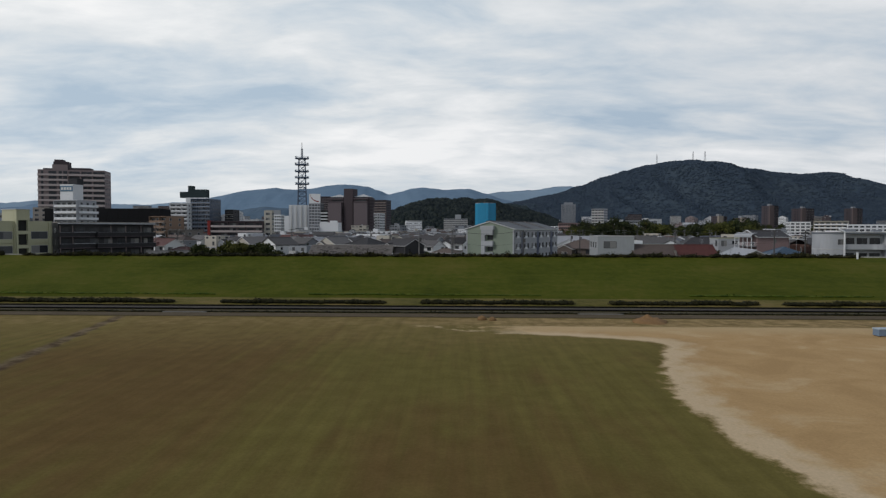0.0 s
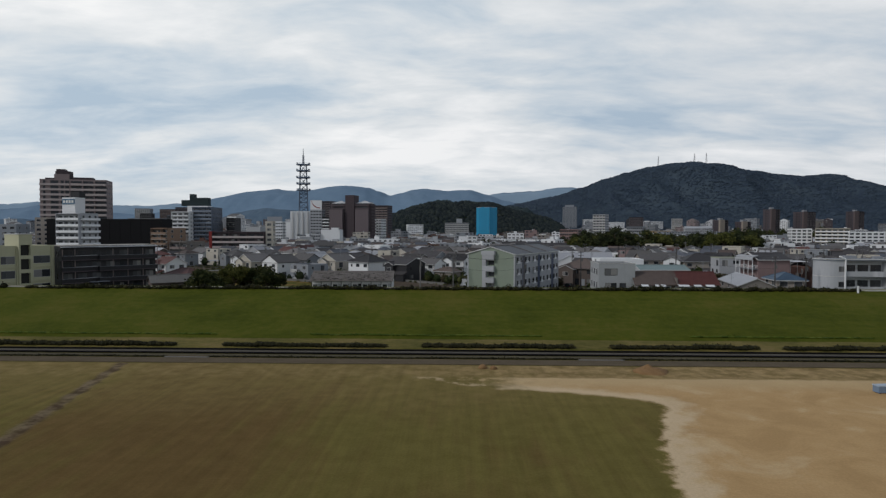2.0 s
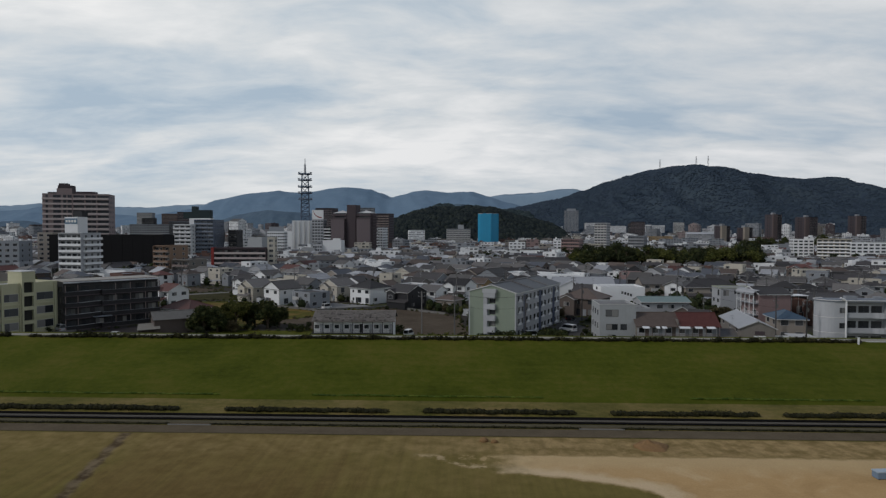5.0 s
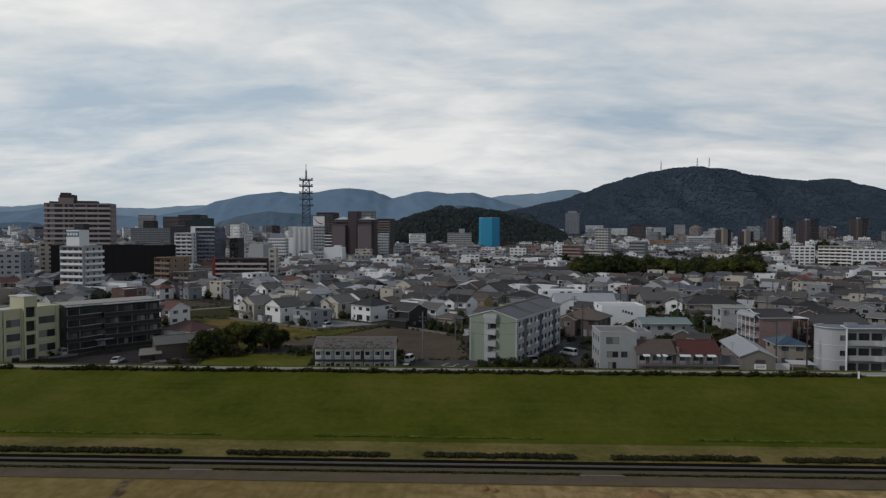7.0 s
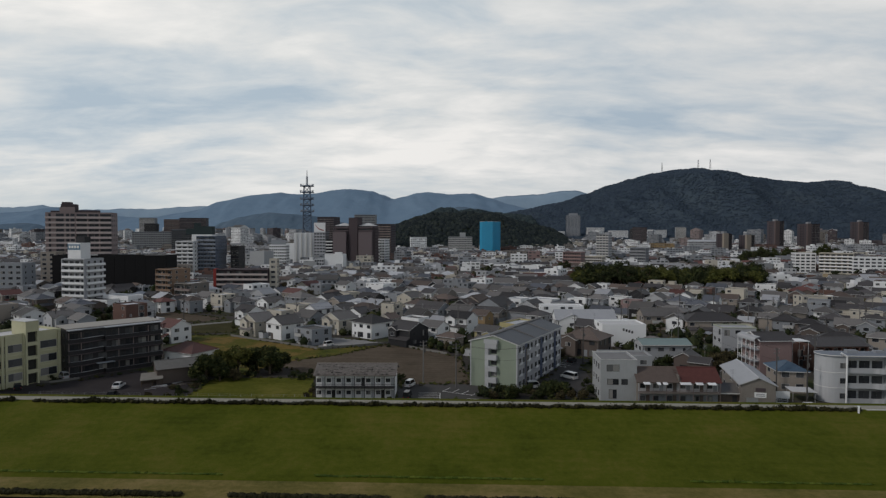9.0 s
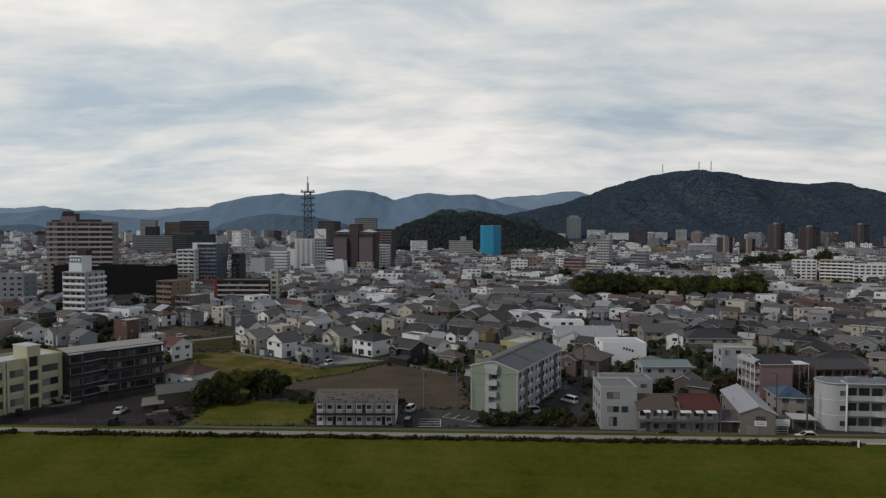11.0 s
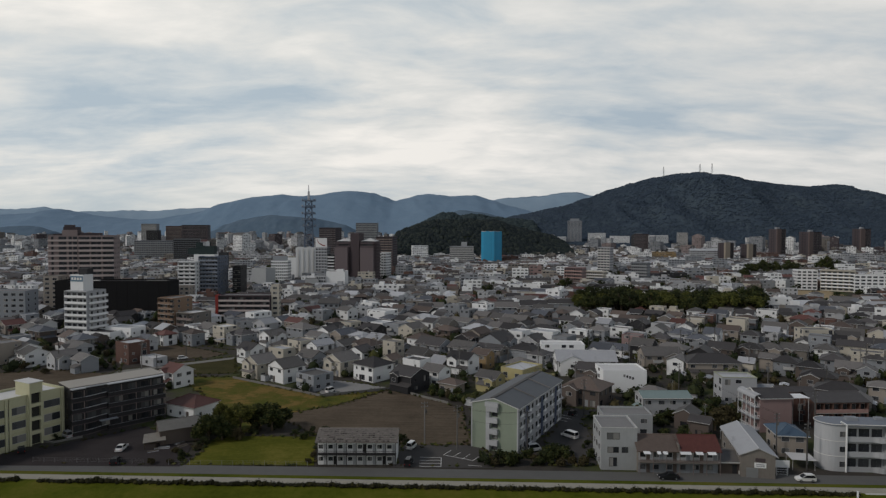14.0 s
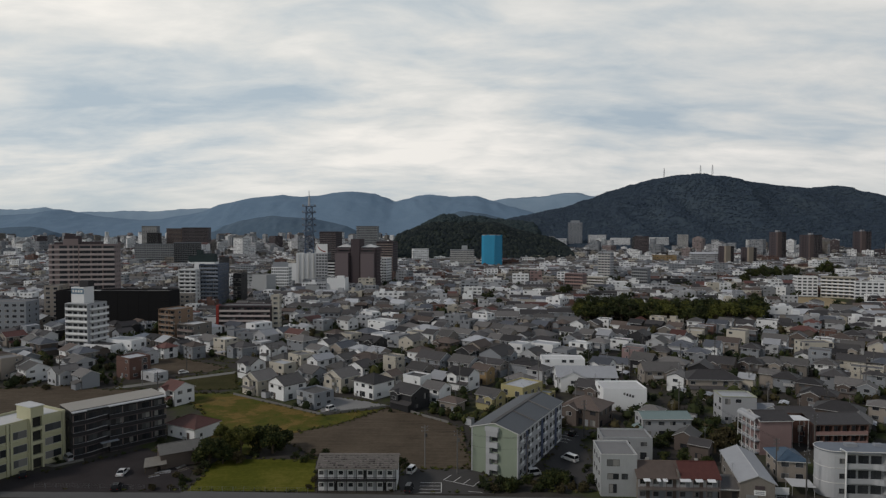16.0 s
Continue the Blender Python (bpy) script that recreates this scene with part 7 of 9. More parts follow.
def pink_flats():
    t = house(87.2, 172.0, 4, 8.8, 8.6, 9.2, "gable", "pink", "dark", rise=1.5, along="x", label="dusty pink three-storey flats with a dark roof and open white stair", name="apartment_block", group="", category="building", wins=(0, 2))
    keep(86, 172, 8)
    for k in range(3):
        mb = MB()
        mb.box(-1.5, -4.2, 0, 0, 4.2, 0.12)
        g = part("stair_gallery", mb, WALLS["grey"], t, m=pose(-4.4, 0, 0.4 + 3.1 * k))
        for j in range(3):
            mb = MB()
            mb.beam((-1.45, -4.2, 0.4 + 0.32 * j), (-1.45, 4.2, 0.4 + 0.32 * j), 0.045, sides=4)
            mb.beam((-1.45, -4.2, 0.4 + 0.32 * j), (0, -4.2, 0.4 + 0.32 * j), 0.045, sides=4)
            part("rail", mb, WALLS["white"], g)
    for j in range(5):
        mb = MB()
        mb.beam((-5.85, -4.2 + 2.1 * j, 0), (-5.85, -4.2 + 2.1 * j, 9.2), 0.09, sides=6)
        part("gallery_post", mb, WALLS["white"], t)
    mb = MB()
    prev = None
    for i in range(9):
        q = math.pi / 2 * i / 8
        c = (-4.4 - 1.7 * math.cos(q), 9.0 + 1.2 * math.sin(q))
        if prev:
            mb.solid([(prev[0], -4.4, prev[1]), (c[0], -4.4, c[1]), (c[0], 4.4, c[1]), (prev[0], 4.4, prev[1]), (prev[0], -4.4, prev[1] + 0.15), (c[0], -4.4, c[1] + 0.15), (c[0], 4.4, c[1] + 0.15), (prev[0], 4.4, prev[1] + 0.15)],
                     [(0, 3, 2, 1), (4, 5, 6, 7), (0, 1, 5, 4), (2, 3, 7, 6), (3, 0, 4, 7), (1, 2, 6, 5)])
        prev = c
    part("gallery_roof", mb, WALLS["pale"], t, "rounded pale gallery roof")
    mb = MB()
    mb.beam((-4.76, -4.9, 9.18), (-4.76, 0, 10.9), 0.2, sides=4)
    mb.beam((-4.76, 4.9, 9.18), (-4.76, 0, 10.9), 0.2, sides=4)
    part("barge_board", mb, RAIL_WHITE, t, "white barge board on the gable")
    c = thing("carport", pose(95.4, 172.4, 0, 0, 0, 3), "white sheet canopy between the pink flats", "carport")
    mb = MB()
    mb.box(-2.4, -2.2, 8.5, 2.4, 2.2, 8.65)
    part("roof", mb, WALLS["white"], c)
    for sx in (-2.2, 2.2):
        for sy in (-2.0, 2.0):
            mb = MB()
            mb.beam((sx, sy, -0.1), (sx, sy, 8.5), 0.08, sides=6)
            part("post", mb, FRAME, c)
    o = apartments("apartment_block", 107.6, 177.6, 3, 15.0, 8, 2, 2.75, "brick", "pink", "dark", "red-brown two-storey flats with pink gallery rails", 6, 1.4, (1, 1), 1.2, 1.0, 1, None, 0.3)
    part("pitched_roof", gable_roof(15.2, 9.8, 6.95, 1.5, 0.6, "x"), ROOFS["dark"], o)


pink_flats()

# ---------------------------------------------------------------- town: houses by the plots
house(-69.3, 230.5, -40, 9.4, 8.6, 5.6, "gable", "cream", "slate", along="y"); keep(-69, 231, 7)
house(-58.0, 224.0, -40, 9.6, 9.2, 5.5, "gable", "white", "slate", along="y"); keep(-58, 224, 7)
house(-45.6, 213.5, -40, 9.4, 8.4, 5.4, "flat", "grey", "slate", label="blue-grey modern house with a low flat roof"); keep(-45, 214, 7)
house(-40.0, 235.0, -40, 9.6, 9.0, 5.6, "gable", "cream", "slate", along="y"); keep(-40, 235, 7)
house(-27.2, 227.0, -40, 10.6, 10.0, 5.6, "hip", "white", "dark"); keep(-27, 227, 8)
house(-13.0, 212.0, -40, 9.6, 9.0, 5.6, "gable", "dark", "dark"); keep(-13, 212, 7)
t = house(90.3, 198.4, -4, 10.4, 7.6, 8.3, "flat", "pale", "metal", label="pale grey three-storey flats with a pale roof", name="apartment_block", category="building"); keep(89, 198, 8)
coping = MB()
for x0, y0, x1, y1 in ((-5.32, -3.92, 5.32, -3.55), (-5.32, 3.55, 5.32, 3.92), (-5.32, -3.55, -4.95, 3.55), (4.95, -3.55, 5.32, 3.55)):
    coping.box(x0, y0, 8.303, x1, y1, 8.5)
part("coping", coping, plain("pale yellow-green coping", (0.33, 0.345, 0.25), 0.7, vary=0.15), t, "pale yellow-green metal coping")
t = house(58.5, 214.0, 1, 14.5, 11, 7.4, "flat", "white", "pale", label="plain white flat-roofed house with small windows", wins=(0, 1)); keep(58, 214, 9)
for i in range(4):
    add_window(t, -0.2 + 0.95 * i, -5.5, 5.2 - 0.28 * i, 0, 0.5, 0.7, DARKFRAME)
add_window(t, -5.4, -5.5, 1.0, 0, 0.9, 2.0, DARKFRAME)
house(25.6, 219.5, -40, 9.0, 12.6, 6.6, "flat", "mustard", "metal", label="mustard yellow two-storey house with a pale flat roof"); keep(27, 220, 8)
house(-128.4, 254.0, -33, 9.4, 9, 8.6, "flat", "brick", "metal", label="red-brown three-storey house with a flat roof"); keep(-128, 254, 8)
house(-117.5, 249.0, -33, 9.0, 6.0, 3.4, "flat", "pale", "pale", label="low white shed with a pale roof", wins=(1, 1)); keep(-117, 249, 6)
house(-74.6, 182.0, -27, 11.4, 8.8, 3.7, "hip", "white", "red", label="white single-storey house with a red-brown hipped roof"); keep(-74, 181, 8)
house(-94.0, 216.0, -33, 8.0, 7.6, 5.4, "gable", "white", "red"); keep(-94, 216, 6)


def open_shed():
    """A timber shed with one end open under a low lean-to roof, boards and scrap about it."""
    t = thing("open_shed", pose(-70.6, 158.6, 0, 0, 0, 33), "low weathered timber shed with a grey roof and open lean-to", "shed")
    keep(-70, 160, 7)
    part("wall", walls(9.4, 5.6, 4.0, 1.3, "x"), WALLS["brown"], t, m=pose(1.6, 0, 0))
    part("roof", gable_roof(9.4, 5.6, 4.0, 1.35, 0.7, "x"), [plain("weathered grey sheet roof", (0.15, 0.145, 0.135), 0.8, vary=0.4, scale=0.8, streak=False), WALLS["brown"]], t, m=pose(1.6, 0, 0))
    lo = [(-7.2, -4.2, 1.75), (-2.0, -4.6, 1.8), (-1.6, -0.4, 2.75), (-6.4, -0.2, 2.7)]
    mb = MB()
    mb.solid(lo + [(x, y, z + 0.12) for x, y, z in lo], [(3, 2, 1, 0), (4, 5, 6, 7), (0, 1, 5, 4), (1, 2, 6, 5), (2, 3, 7, 6), (3, 0, 4, 7)])
    part("lean_to_roof", mb, plain("pale rusted sheet", (0.23, 0.215, 0.19), 0.8, vary=0.4, scale=0.9, streak=False), t)
    for px, py, h in ((-6.8, -3.9, 1.75), (-4.4, -4.1, 1.75), (-2.2, -4.3, 1.8), (-6.2, -0.5, 2.6)):
        mb = MB()
        mb.box(px - 0.08, py - 0.08, -0.1, px + 0.08, py + 0.08, h)
        part("post", mb, BARK, t)
    mb = MB()
    mb.box(-6.2, -0.5, -0.1, -2.7, -0.3, 2.5)
    part("back_wall", mb, WALLS["brown"], t)
    rnd = random.Random(9)
    for i in range(7):
        b = thing("timber_stack", pose(-70.6, 158.6, 0.11, 0, 0, 33) @ pose(rnd.uniform(-8, 4), rnd.uniform(-6.6, -3.4), 0, 0, 0, rnd.uniform(-30, 30)), "loose stack of weathered boards by the shed", "boards", "boards by the shed")
        for j in range(4):
            mb = MB()
            mb.box(-1.3, -0.5 + j * 0.26, j % 2 * 0.09, 1.2, -0.28 + j * 0.26, j % 2 * 0.09 + 0.08)
            part("board", mb, rnd.choice((BARK, WALLS["soot"], ROOFS["metal"])), b)


open_shed()
house(63.0, 184.5, 1, 14, 7.5, 5.6, "gable", "pale", "teal", rise=1.0); keep(63, 184, 8)
house(43.6, 197.0, -34, 12.0, 11, 5.4, "hip", "brown", "brown"); keep(44, 197, 8)
house(82.4, 153.0, -8, 6.4, 8.0, 5.3, "hip", "beige", "cobalt", wins=(2, 2)); keep(81, 153, 6)
house(-157.0, 304.0, -20, 16, 9, 6.8, "flat", "white", "pale", label="white two-storey workshop with a pale roof"); keep(-157, 304, 9)
house(-179.3, 252.5, -35, 9.7, 7.8, 8.5, "flat", "beige", "flat"); keep(-179, 252, 6.0)
house(-173.7, 255.4, -35, 10.7, 8.6, 5.6, "gable", "white", "slate"); keep(-174, 255, 6.6)
house(-154.3, 260.1, -35, 11.1, 7.7, 5.4, "gable", "pale", "slate"); keep(-154, 260, 6.9)
house(-150.2, 242.9, 55, 8.8, 7.1, 5.0, "gable", "pale", "slate"); keep(-150, 243, 5.5)
house(-138.3, 237.3, -35, 8.0, 6.4, 4.8, "gable", "grey", "slate"); keep(-138, 237, 5.0)
house(-134.3, 278.8, -35, 7.0, 5.6, 5.4, "gable", "pale", "blue"); keep(-134, 279, 5.0)
house(-137.6, 273.1, 55, 6.5, 5.2, 5.0, "gable", "grey", "slate"); keep(-138, 273, 5.0)
house(-132.0, 292.1, -35, 7.4, 6.7, 5.2, "hip", "white", "red"); keep(-132, 292, 5.0)
house(-129.2, 302.5, 55, 6.1, 5.5, 5.2, "gable", "grey", "dark"); keep(-129, 302, 5.0)
house(-107.8, 302.0, -35, 9.0, 7.4, 7.6, "flat", "cream", "pale"); keep(-108, 302, 6.4); keep(-109, 281, 9)
house(-80.9, 256.1, -35, 9.0, 7.2, 5.6, "gable", "white", "dark"); keep(-81, 256, 5.6)
house(-68.0, 255.5, -35, 9.0, 6.3, 6.0, "flat", "cream", "metal"); keep(-68, 256, 5.6)
house(-81.5, 290.7, 55, 10.2, 7.2, 5.4, "gable", "white", "slate"); keep(-82, 291, 6.3)
house(-60.3, 287.2, -35, 8.4, 6.8, 5.6, "gable", "white", "slate"); keep(-60, 287, 5.2)
house(-52.8, 241.1, -35, 8.8, 7.0, 5.6, "gable", "grey", "slate"); keep(-53, 241, 5.5)
house(-35.1, 269.2, -35, 11.8, 8.3, 5.2, "hip", "beige", "brown"); keep(-35, 269, 7.3)
house(-44.5, 270.0, 55, 9.8, 7.9, 5.0, "gable", "grey", "slate"); keep(-44, 270, 6.1)
house(-22.7, 258.3, -35, 6.6, 5.9, 8.4, "flat", "cream", "flat"); keep(-23, 258, 5.0)
house(-11.8, 232.6, -35, 8.1, 6.5, 6.4, "flat", "white", "dark"); keep(-12, 233, 5.0)
house(-21.6, 235.9, 55, 6.0, 5.4, 5.6, "gable", "cream", "brown"); keep(-22, 236, 5.0)
house(-4.4, 219.0, -35, 7.6, 6.9, 5.2, "gable", "white", "slate"); keep(-4, 219, 5.0)
house(1.1, 208.1, -35, 7.0, 4.9, 3.4, "hip", "beige", "brown"); keep(1, 208, 5.0)
house(-6.4, 268.7, -35, 13.0, 9.1, 5.4, "gable", "grey", "dark"); keep(-6, 269, 8.1)
house(-18.2, 313.1, 55, 11.0, 8.8, 5.4, "gable", "cream", "slate"); keep(-18, 313, 6.8)
house(5.5, 238.3, -35, 9.7, 7.7, 5.6, "gable", "white", "dark"); keep(6, 238, 6.0)
house(13.4, 246.2, -35, 7.2, 5.8, 5.6, "gable", "ochre", "brown"); keep(13, 246, 5.0)
house(14.2, 212.4, -35, 8.0, 6.4, 4.6, "gable", "mustard", "slate"); keep(14, 212, 5.0)
house(21.1, 274.1, 55, 12.1, 10.9, 6.4, "gable", "grey", "dark"); keep(21, 274, 7.5)
house(6.5, 262.9, -35, 10.7, 8.5, 5.2, "gable", "pale", "slate"); keep(6, 263, 6.6)
house(31.6, 258.9, -35, 11.2, 9.0, 5.2, "hip", "grey", "dark"); keep(32, 259, 6.9)
house(34.4, 222.0, -35, 5.3, 4.2, 3.0, "flat", "mustard", "metal"); keep(34, 222, 5.0)
house(46.3, 257.0, -2, 17.0, 8.5, 8.0, "flat", "white", "pale"); keep(46, 257, 10.5)
house(51.5, 238.1, -2, 22.1, 11.1, 5.4, "gable", "white", "metal"); keep(52, 238, 13.7)
house(50.2, 222.3, -35, 8.7, 7.0, 5.0, "gable", "brown", "dark"); keep(50, 222, 5.4)
house(63.2, 194.4, -35, 6.0, 4.8, 4.6, "hip", "pale", "slate"); keep(63, 194, 5.0)
house(46.9, 167.0, -2, 12.8, 7.7, 6.0, "flat", "sage", "flat"); keep(47, 167, 7.9)
house(83.3, 248.4, -2, 14.6, 10.2, 5.4, "gable", "beige", "slate"); keep(83, 248, 9.1)
house(81.0, 277.3, -35, 7.8, 6.2, 8.0, "flat", "pink", "flat"); keep(81, 277, 5.0)
house(86.3, 315.2, -35, 9.3, 7.4, 5.4, "flat", "white", "flat"); keep(86, 315, 5.8)
house(93.1, 262.3, -35, 11.9, 8.3, 5.2, "hip", "pale", "slate"); keep(93, 262, 7.4)
house(86.0, 236.0, 55, 7.6, 6.1, 5.6, "gable", "white", "slate"); keep(86, 236, 5.0)
house(97.1, 234.4, -2, 19.3, 10.6, 5.6, "hip", "beige", "dark"); keep(97, 234, 12.0)
house(113.5, 261.7, -35, 10.3, 8.2, 5.4, "gable", "brown", "dark"); keep(114, 262, 6.4)
house(112.2, 283.5, -35, 9.1, 7.3, 5.4, "hip", "grey", "blue"); keep(112, 284, 5.6)
house(110.8, 301.3, 55, 11.0, 8.8, 5.2, "hip", "pale", "blue"); keep(111, 301, 6.8)
house(99.1, 198.3, -2, 6.0, 5.4, 4.0, "gable", "pale", "metal"); keep(99, 198, 5.0)
house(65.7, 172.5, 55, 6.5, 5.2, 4.0, "gable", "brown", "slate"); keep(66, 172, 5.0)
house(66.0, 163.9, -35, 5.0, 4.0, 4.4, "gable", "brown", "dark"); keep(66, 164, 5.0)
house(99.6, 180.4, -2, 6.6, 6.2, 6.8, "flat", "brick", "flat"); keep(102, 181, 5.0)
house(126.3, 235.7, -35, 8.2, 7.4, 5.4, "hip", "grey", "dark"); keep(126, 236, 5.1)
house(122.8, 241.3, -35, 6.5, 5.8, 5.4, "gable", "beige", "slate"); keep(123, 241, 5.0)
house(130.3, 227.9, -35, 8.0, 6.4, 5.2, "hip", "brown", "dark"); keep(130, 228, 5.0)
house(146.4, 239.8, 55, 10.1, 8.1, 5.4, "hip", "grey", "dark"); keep(146, 240, 6.3)
house(144.1, 227.3, -35, 8.0, 6.4, 5.0, "gable", "brown", "slate"); keep(144, 227, 5.0)
house(146.9, 221.6, 55, 6.8, 5.5, 5.2, "gable", "grey", "slate"); keep(147, 222, 5.0)
house(162.0, 240.1, -35, 7.4, 5.9, 5.4, "hip", "grey", "dark"); keep(162, 240, 5.0)
house(134.2, 264.0, -35, 10.3, 8.3, 5.0, "hip", "beige", "slate"); keep(134, 264, 6.4)
house(143.5, 261.9, -35, 9.9, 7.9, 5.0, "gable", "soot", "slate"); keep(144, 262, 6.1)
house(156.1, 261.2, 55, 9.5, 7.6, 5.2, "hip", "white", "slate"); keep(156, 261, 5.9)
house(161.7, 244.3, -35, 10.7, 7.5, 7.5, "flat", "cream", "flat"); keep(162, 244, 6.6)
house(126.6, 215.1, -35, 10.1, 7.1, 4.8, "hip", "brown", "dark"); keep(127, 215, 6.3)
house(121.3, 195.2, -35, 12.6, 8.8, 5.0, "hip", "brown", "dark"); keep(121, 195, 7.8)
house(103.9, 190.1, -2, 10.9, 7.6, 5.0, "gable", "grey", "dark"); keep(104, 190, 6.8)
house(120.6, 184.8, 55, 7.0, 5.6, 4.6, "gable", "soot", "slate"); keep(121, 185, 5.0)
house(112.3, 237.1, -35, 5.4, 4.9, 4.6, "gable", "cream", "metal"); keep(112, 237, 5.0)
house(126.2, 262.9, -35, 9.2, 7.4, 5.2, "hip", "brown", "dark"); keep(126, 263, 5.7)
house(136.4, 198.5, -35, 6.9, 5.6, 5.2, "hip", "beige", "slate"); keep(136, 198, 5.0)
house(141.9, 296.1, 55, 9.5, 7.6, 5.2, "hip", "grey", "dark"); keep(142, 296, 5.9)
house(137.9, 311.0, -35, 10.0, 8.0, 5.2, "gable", "beige", "brown"); keep(138, 311, 6.2)
house(163.6, 316.8, -35, 11.1, 8.9, 5.4, "gable", "white", "slate"); keep(164, 317, 6.9)
house(170.8, 295.9, -2, 13.7, 8.2, 8.0, "flat", "cream", "flat"); keep(171, 296, 8.5)
house(184.8, 293.1, -35, 9.4, 7.5, 5.4, "gable", "beige", "slate"); keep(185, 293, 5.8)
house(203.2, 299.1, 55, 10.5, 8.4, 5.4, "gable", "cream", "brown"); keep(203, 299, 6.5)
house(73.5, 308.6, -35, 8.6, 6.9, 5.4, "hip", "grey", "slate"); keep(74, 309, 5.3)
house(64.3, 306.8, -35, 9.4, 7.6, 5.4, "flat", "white", "pale"); keep(64, 307, 5.8)
house(46.3, 302.7, -35, 12.4, 8.7, 5.8, "flat", "white", "metal"); keep(46, 303, 7.7)
house(31.8, 312.0, -35, 10.5, 8.4, 5.2, "gable", "grey", "dark"); keep(32, 312, 6.5)
house(14.1, 311.6, -35, 11.8, 9.4, 5.2, "hip", "pale", "metal"); keep(14, 312, 7.3)
house(103.0, 310.3, 55, 10.9, 8.7, 5.2, "gable", "pale", "slate"); keep(103, 310, 6.8)
house(-73.3, 313.1, -35, 11.8, 9.5, 5.2, "hip", "grey", "slate"); keep(-73, 313, 7.3)
house(-96.9, 294.3, -35, 10.3, 8.2, 5.2, "hip", "grey", "dark"); keep(-97, 294, 6.4)
house(-57.8, 313.4, 55, 9.7, 7.7, 5.2, "gable", "white", "dark"); keep(-58, 313, 6.0)
house(-37.7, 310.6, -35, 10.9, 8.7, 5.2, "gable", "dark", "dark"); keep(-38, 311, 6.8)
house(-1.3, 308.2, -35, 9.9, 7.9, 5.2, "hip", "brown", "brown"); keep(-1, 308, 6.1)

# ---------------------------------------------------------------- town: trees near the plots
def plant(kind, spots):
    """The first spot takes the tree itself, the others copies."""
    for i, (x, y, s, r) in enumerate(spots):
        m = pose(x, y, 0, 0, 0, r) @ Matrix.Diagonal((s, s, s, 1))
        if i == 0:
            kind.matrix_basis = m
        else:
            c = copy_thing(kind, pose(x, y, 0, 0, 0, r))
            c.scale = (s, s, s)


PLOT_TREES = [make_tree("broadleaf_tree", 8.4, 4.6, 71, LEAF, "dense dark green tree beside the green plot", 2200, "trees beside the plot"),
              make_tree("broadleaf_tree", 9.0, 4.0, 72, LEAF_OLIVE, "olive green tree beside the green plot", 2200, "trees beside the plot"),
              make_tree("broadleaf_tree", 7.4, 4.2, 73, LEAF_BROWN, "withering brown tree beside the meadow", 1500, "trees beside the plot")]
plant(PLOT_TREES[0], [(-47.2, 166.8, 0.92, 80), (-51.2, 168.8, 0.85, 160), (-45.0, 170.2, 0.66, 250), (-61.0, 158.4, 0.88, 200), (-57.8, 159.0, 0.66, 20)])
plant(PLOT_TREES[1], [(-55.0, 164.6, 0.92, 20), (-58.6, 167.0, 0.62, 0), (-64.5, 176.0, 0.55, 130)])
plant(PLOT_TREES[2], [(-63.4, 161.0, 0.62, 10), (-54.2, 159.0, 0.46, 60), (-150.0, 241.0, 0.8, 0), (78.0, 176.0, 0.7, 30), (72.0, 169.0, 0.8, 200)])
for px, py, r in ((-63, 161, 5), (-57, 165, 5), (-51, 169, 5), (-60, 170, 5), (-54, 175, 5)):
    keep(px, py, r)

SHRUBS = [make_bush("garden_shrub", 3.4, 2.8, 2.4, 90, LEAF, "rounded green shrub in a garden", 420, "garden shrubs", "shrub"),
          make_bush("garden_shrub", 2.8, 2.4, 1.7, 91, LEAF_BROWN, "withering olive-brown shrub in a garden", 360, "garden shrubs", "shrub"),
          make_bush("garden_shrub", 3.2, 2.6, 2.8, 92, LEAF_DARK, "dark green shrub in a garden", 420, "garden shrubs", "shrub")]
plant(SHRUBS[0], [(13.0, 146.0, 0.9, 0), (19.0, 147.5, 1.1, 40), (23.5, 148.0, 1.3, 100), (27.0, 147.0, 1.2, 170), (60.0, 176.0, 1.3, 20), (73.0, 190.0, 1.4, 220), (-37.0, 160.0, 0.9, 60), (7.0, 171.0, 1.0, 10)])
plant(SHRUBS[1], [(16.0, 145.0, 0.8, 0), (21.0, 145.2, 0.9, 70), (-32.0, 143.5, 0.7, 30), (-32.0, 147.5, 0.8, 210), (-68.0, 142.5, 0.8, 20), (-64.0, 143.0, 0.7, 90), (-12.0, 160.0, 0.9, 0)])
plant(SHRUBS[2], [(25.5, 150.5, 1.2, 0), (28.5, 149.5, 1.0, 200), (33.0, 146.0, 0.8, 40), (-40.0, 163.0, 0.8, 0), (-61.0, 155.5, 1.0, 10), (-57.0, 162.0, 1.3, 60), (-51.5, 165.0, 1.3, 130), (-47.0, 168.0, 1.2, 200), (-62.5, 164.0, 1.0, 300), (-60.0, 174.0, 1.2, 30), (-36.0, 164.0, 0.9, 120), (-33.0, 165.5, 0.8, 40), (77.0, 186.0, 1.3, 60), (-138.0, 237.0, 1.2, 0),
                  (81.0, 205.0, 1.2, 150), (66.0, 172.0, 1.2, 100), (59.0, 172.0, 1.0, 0)])

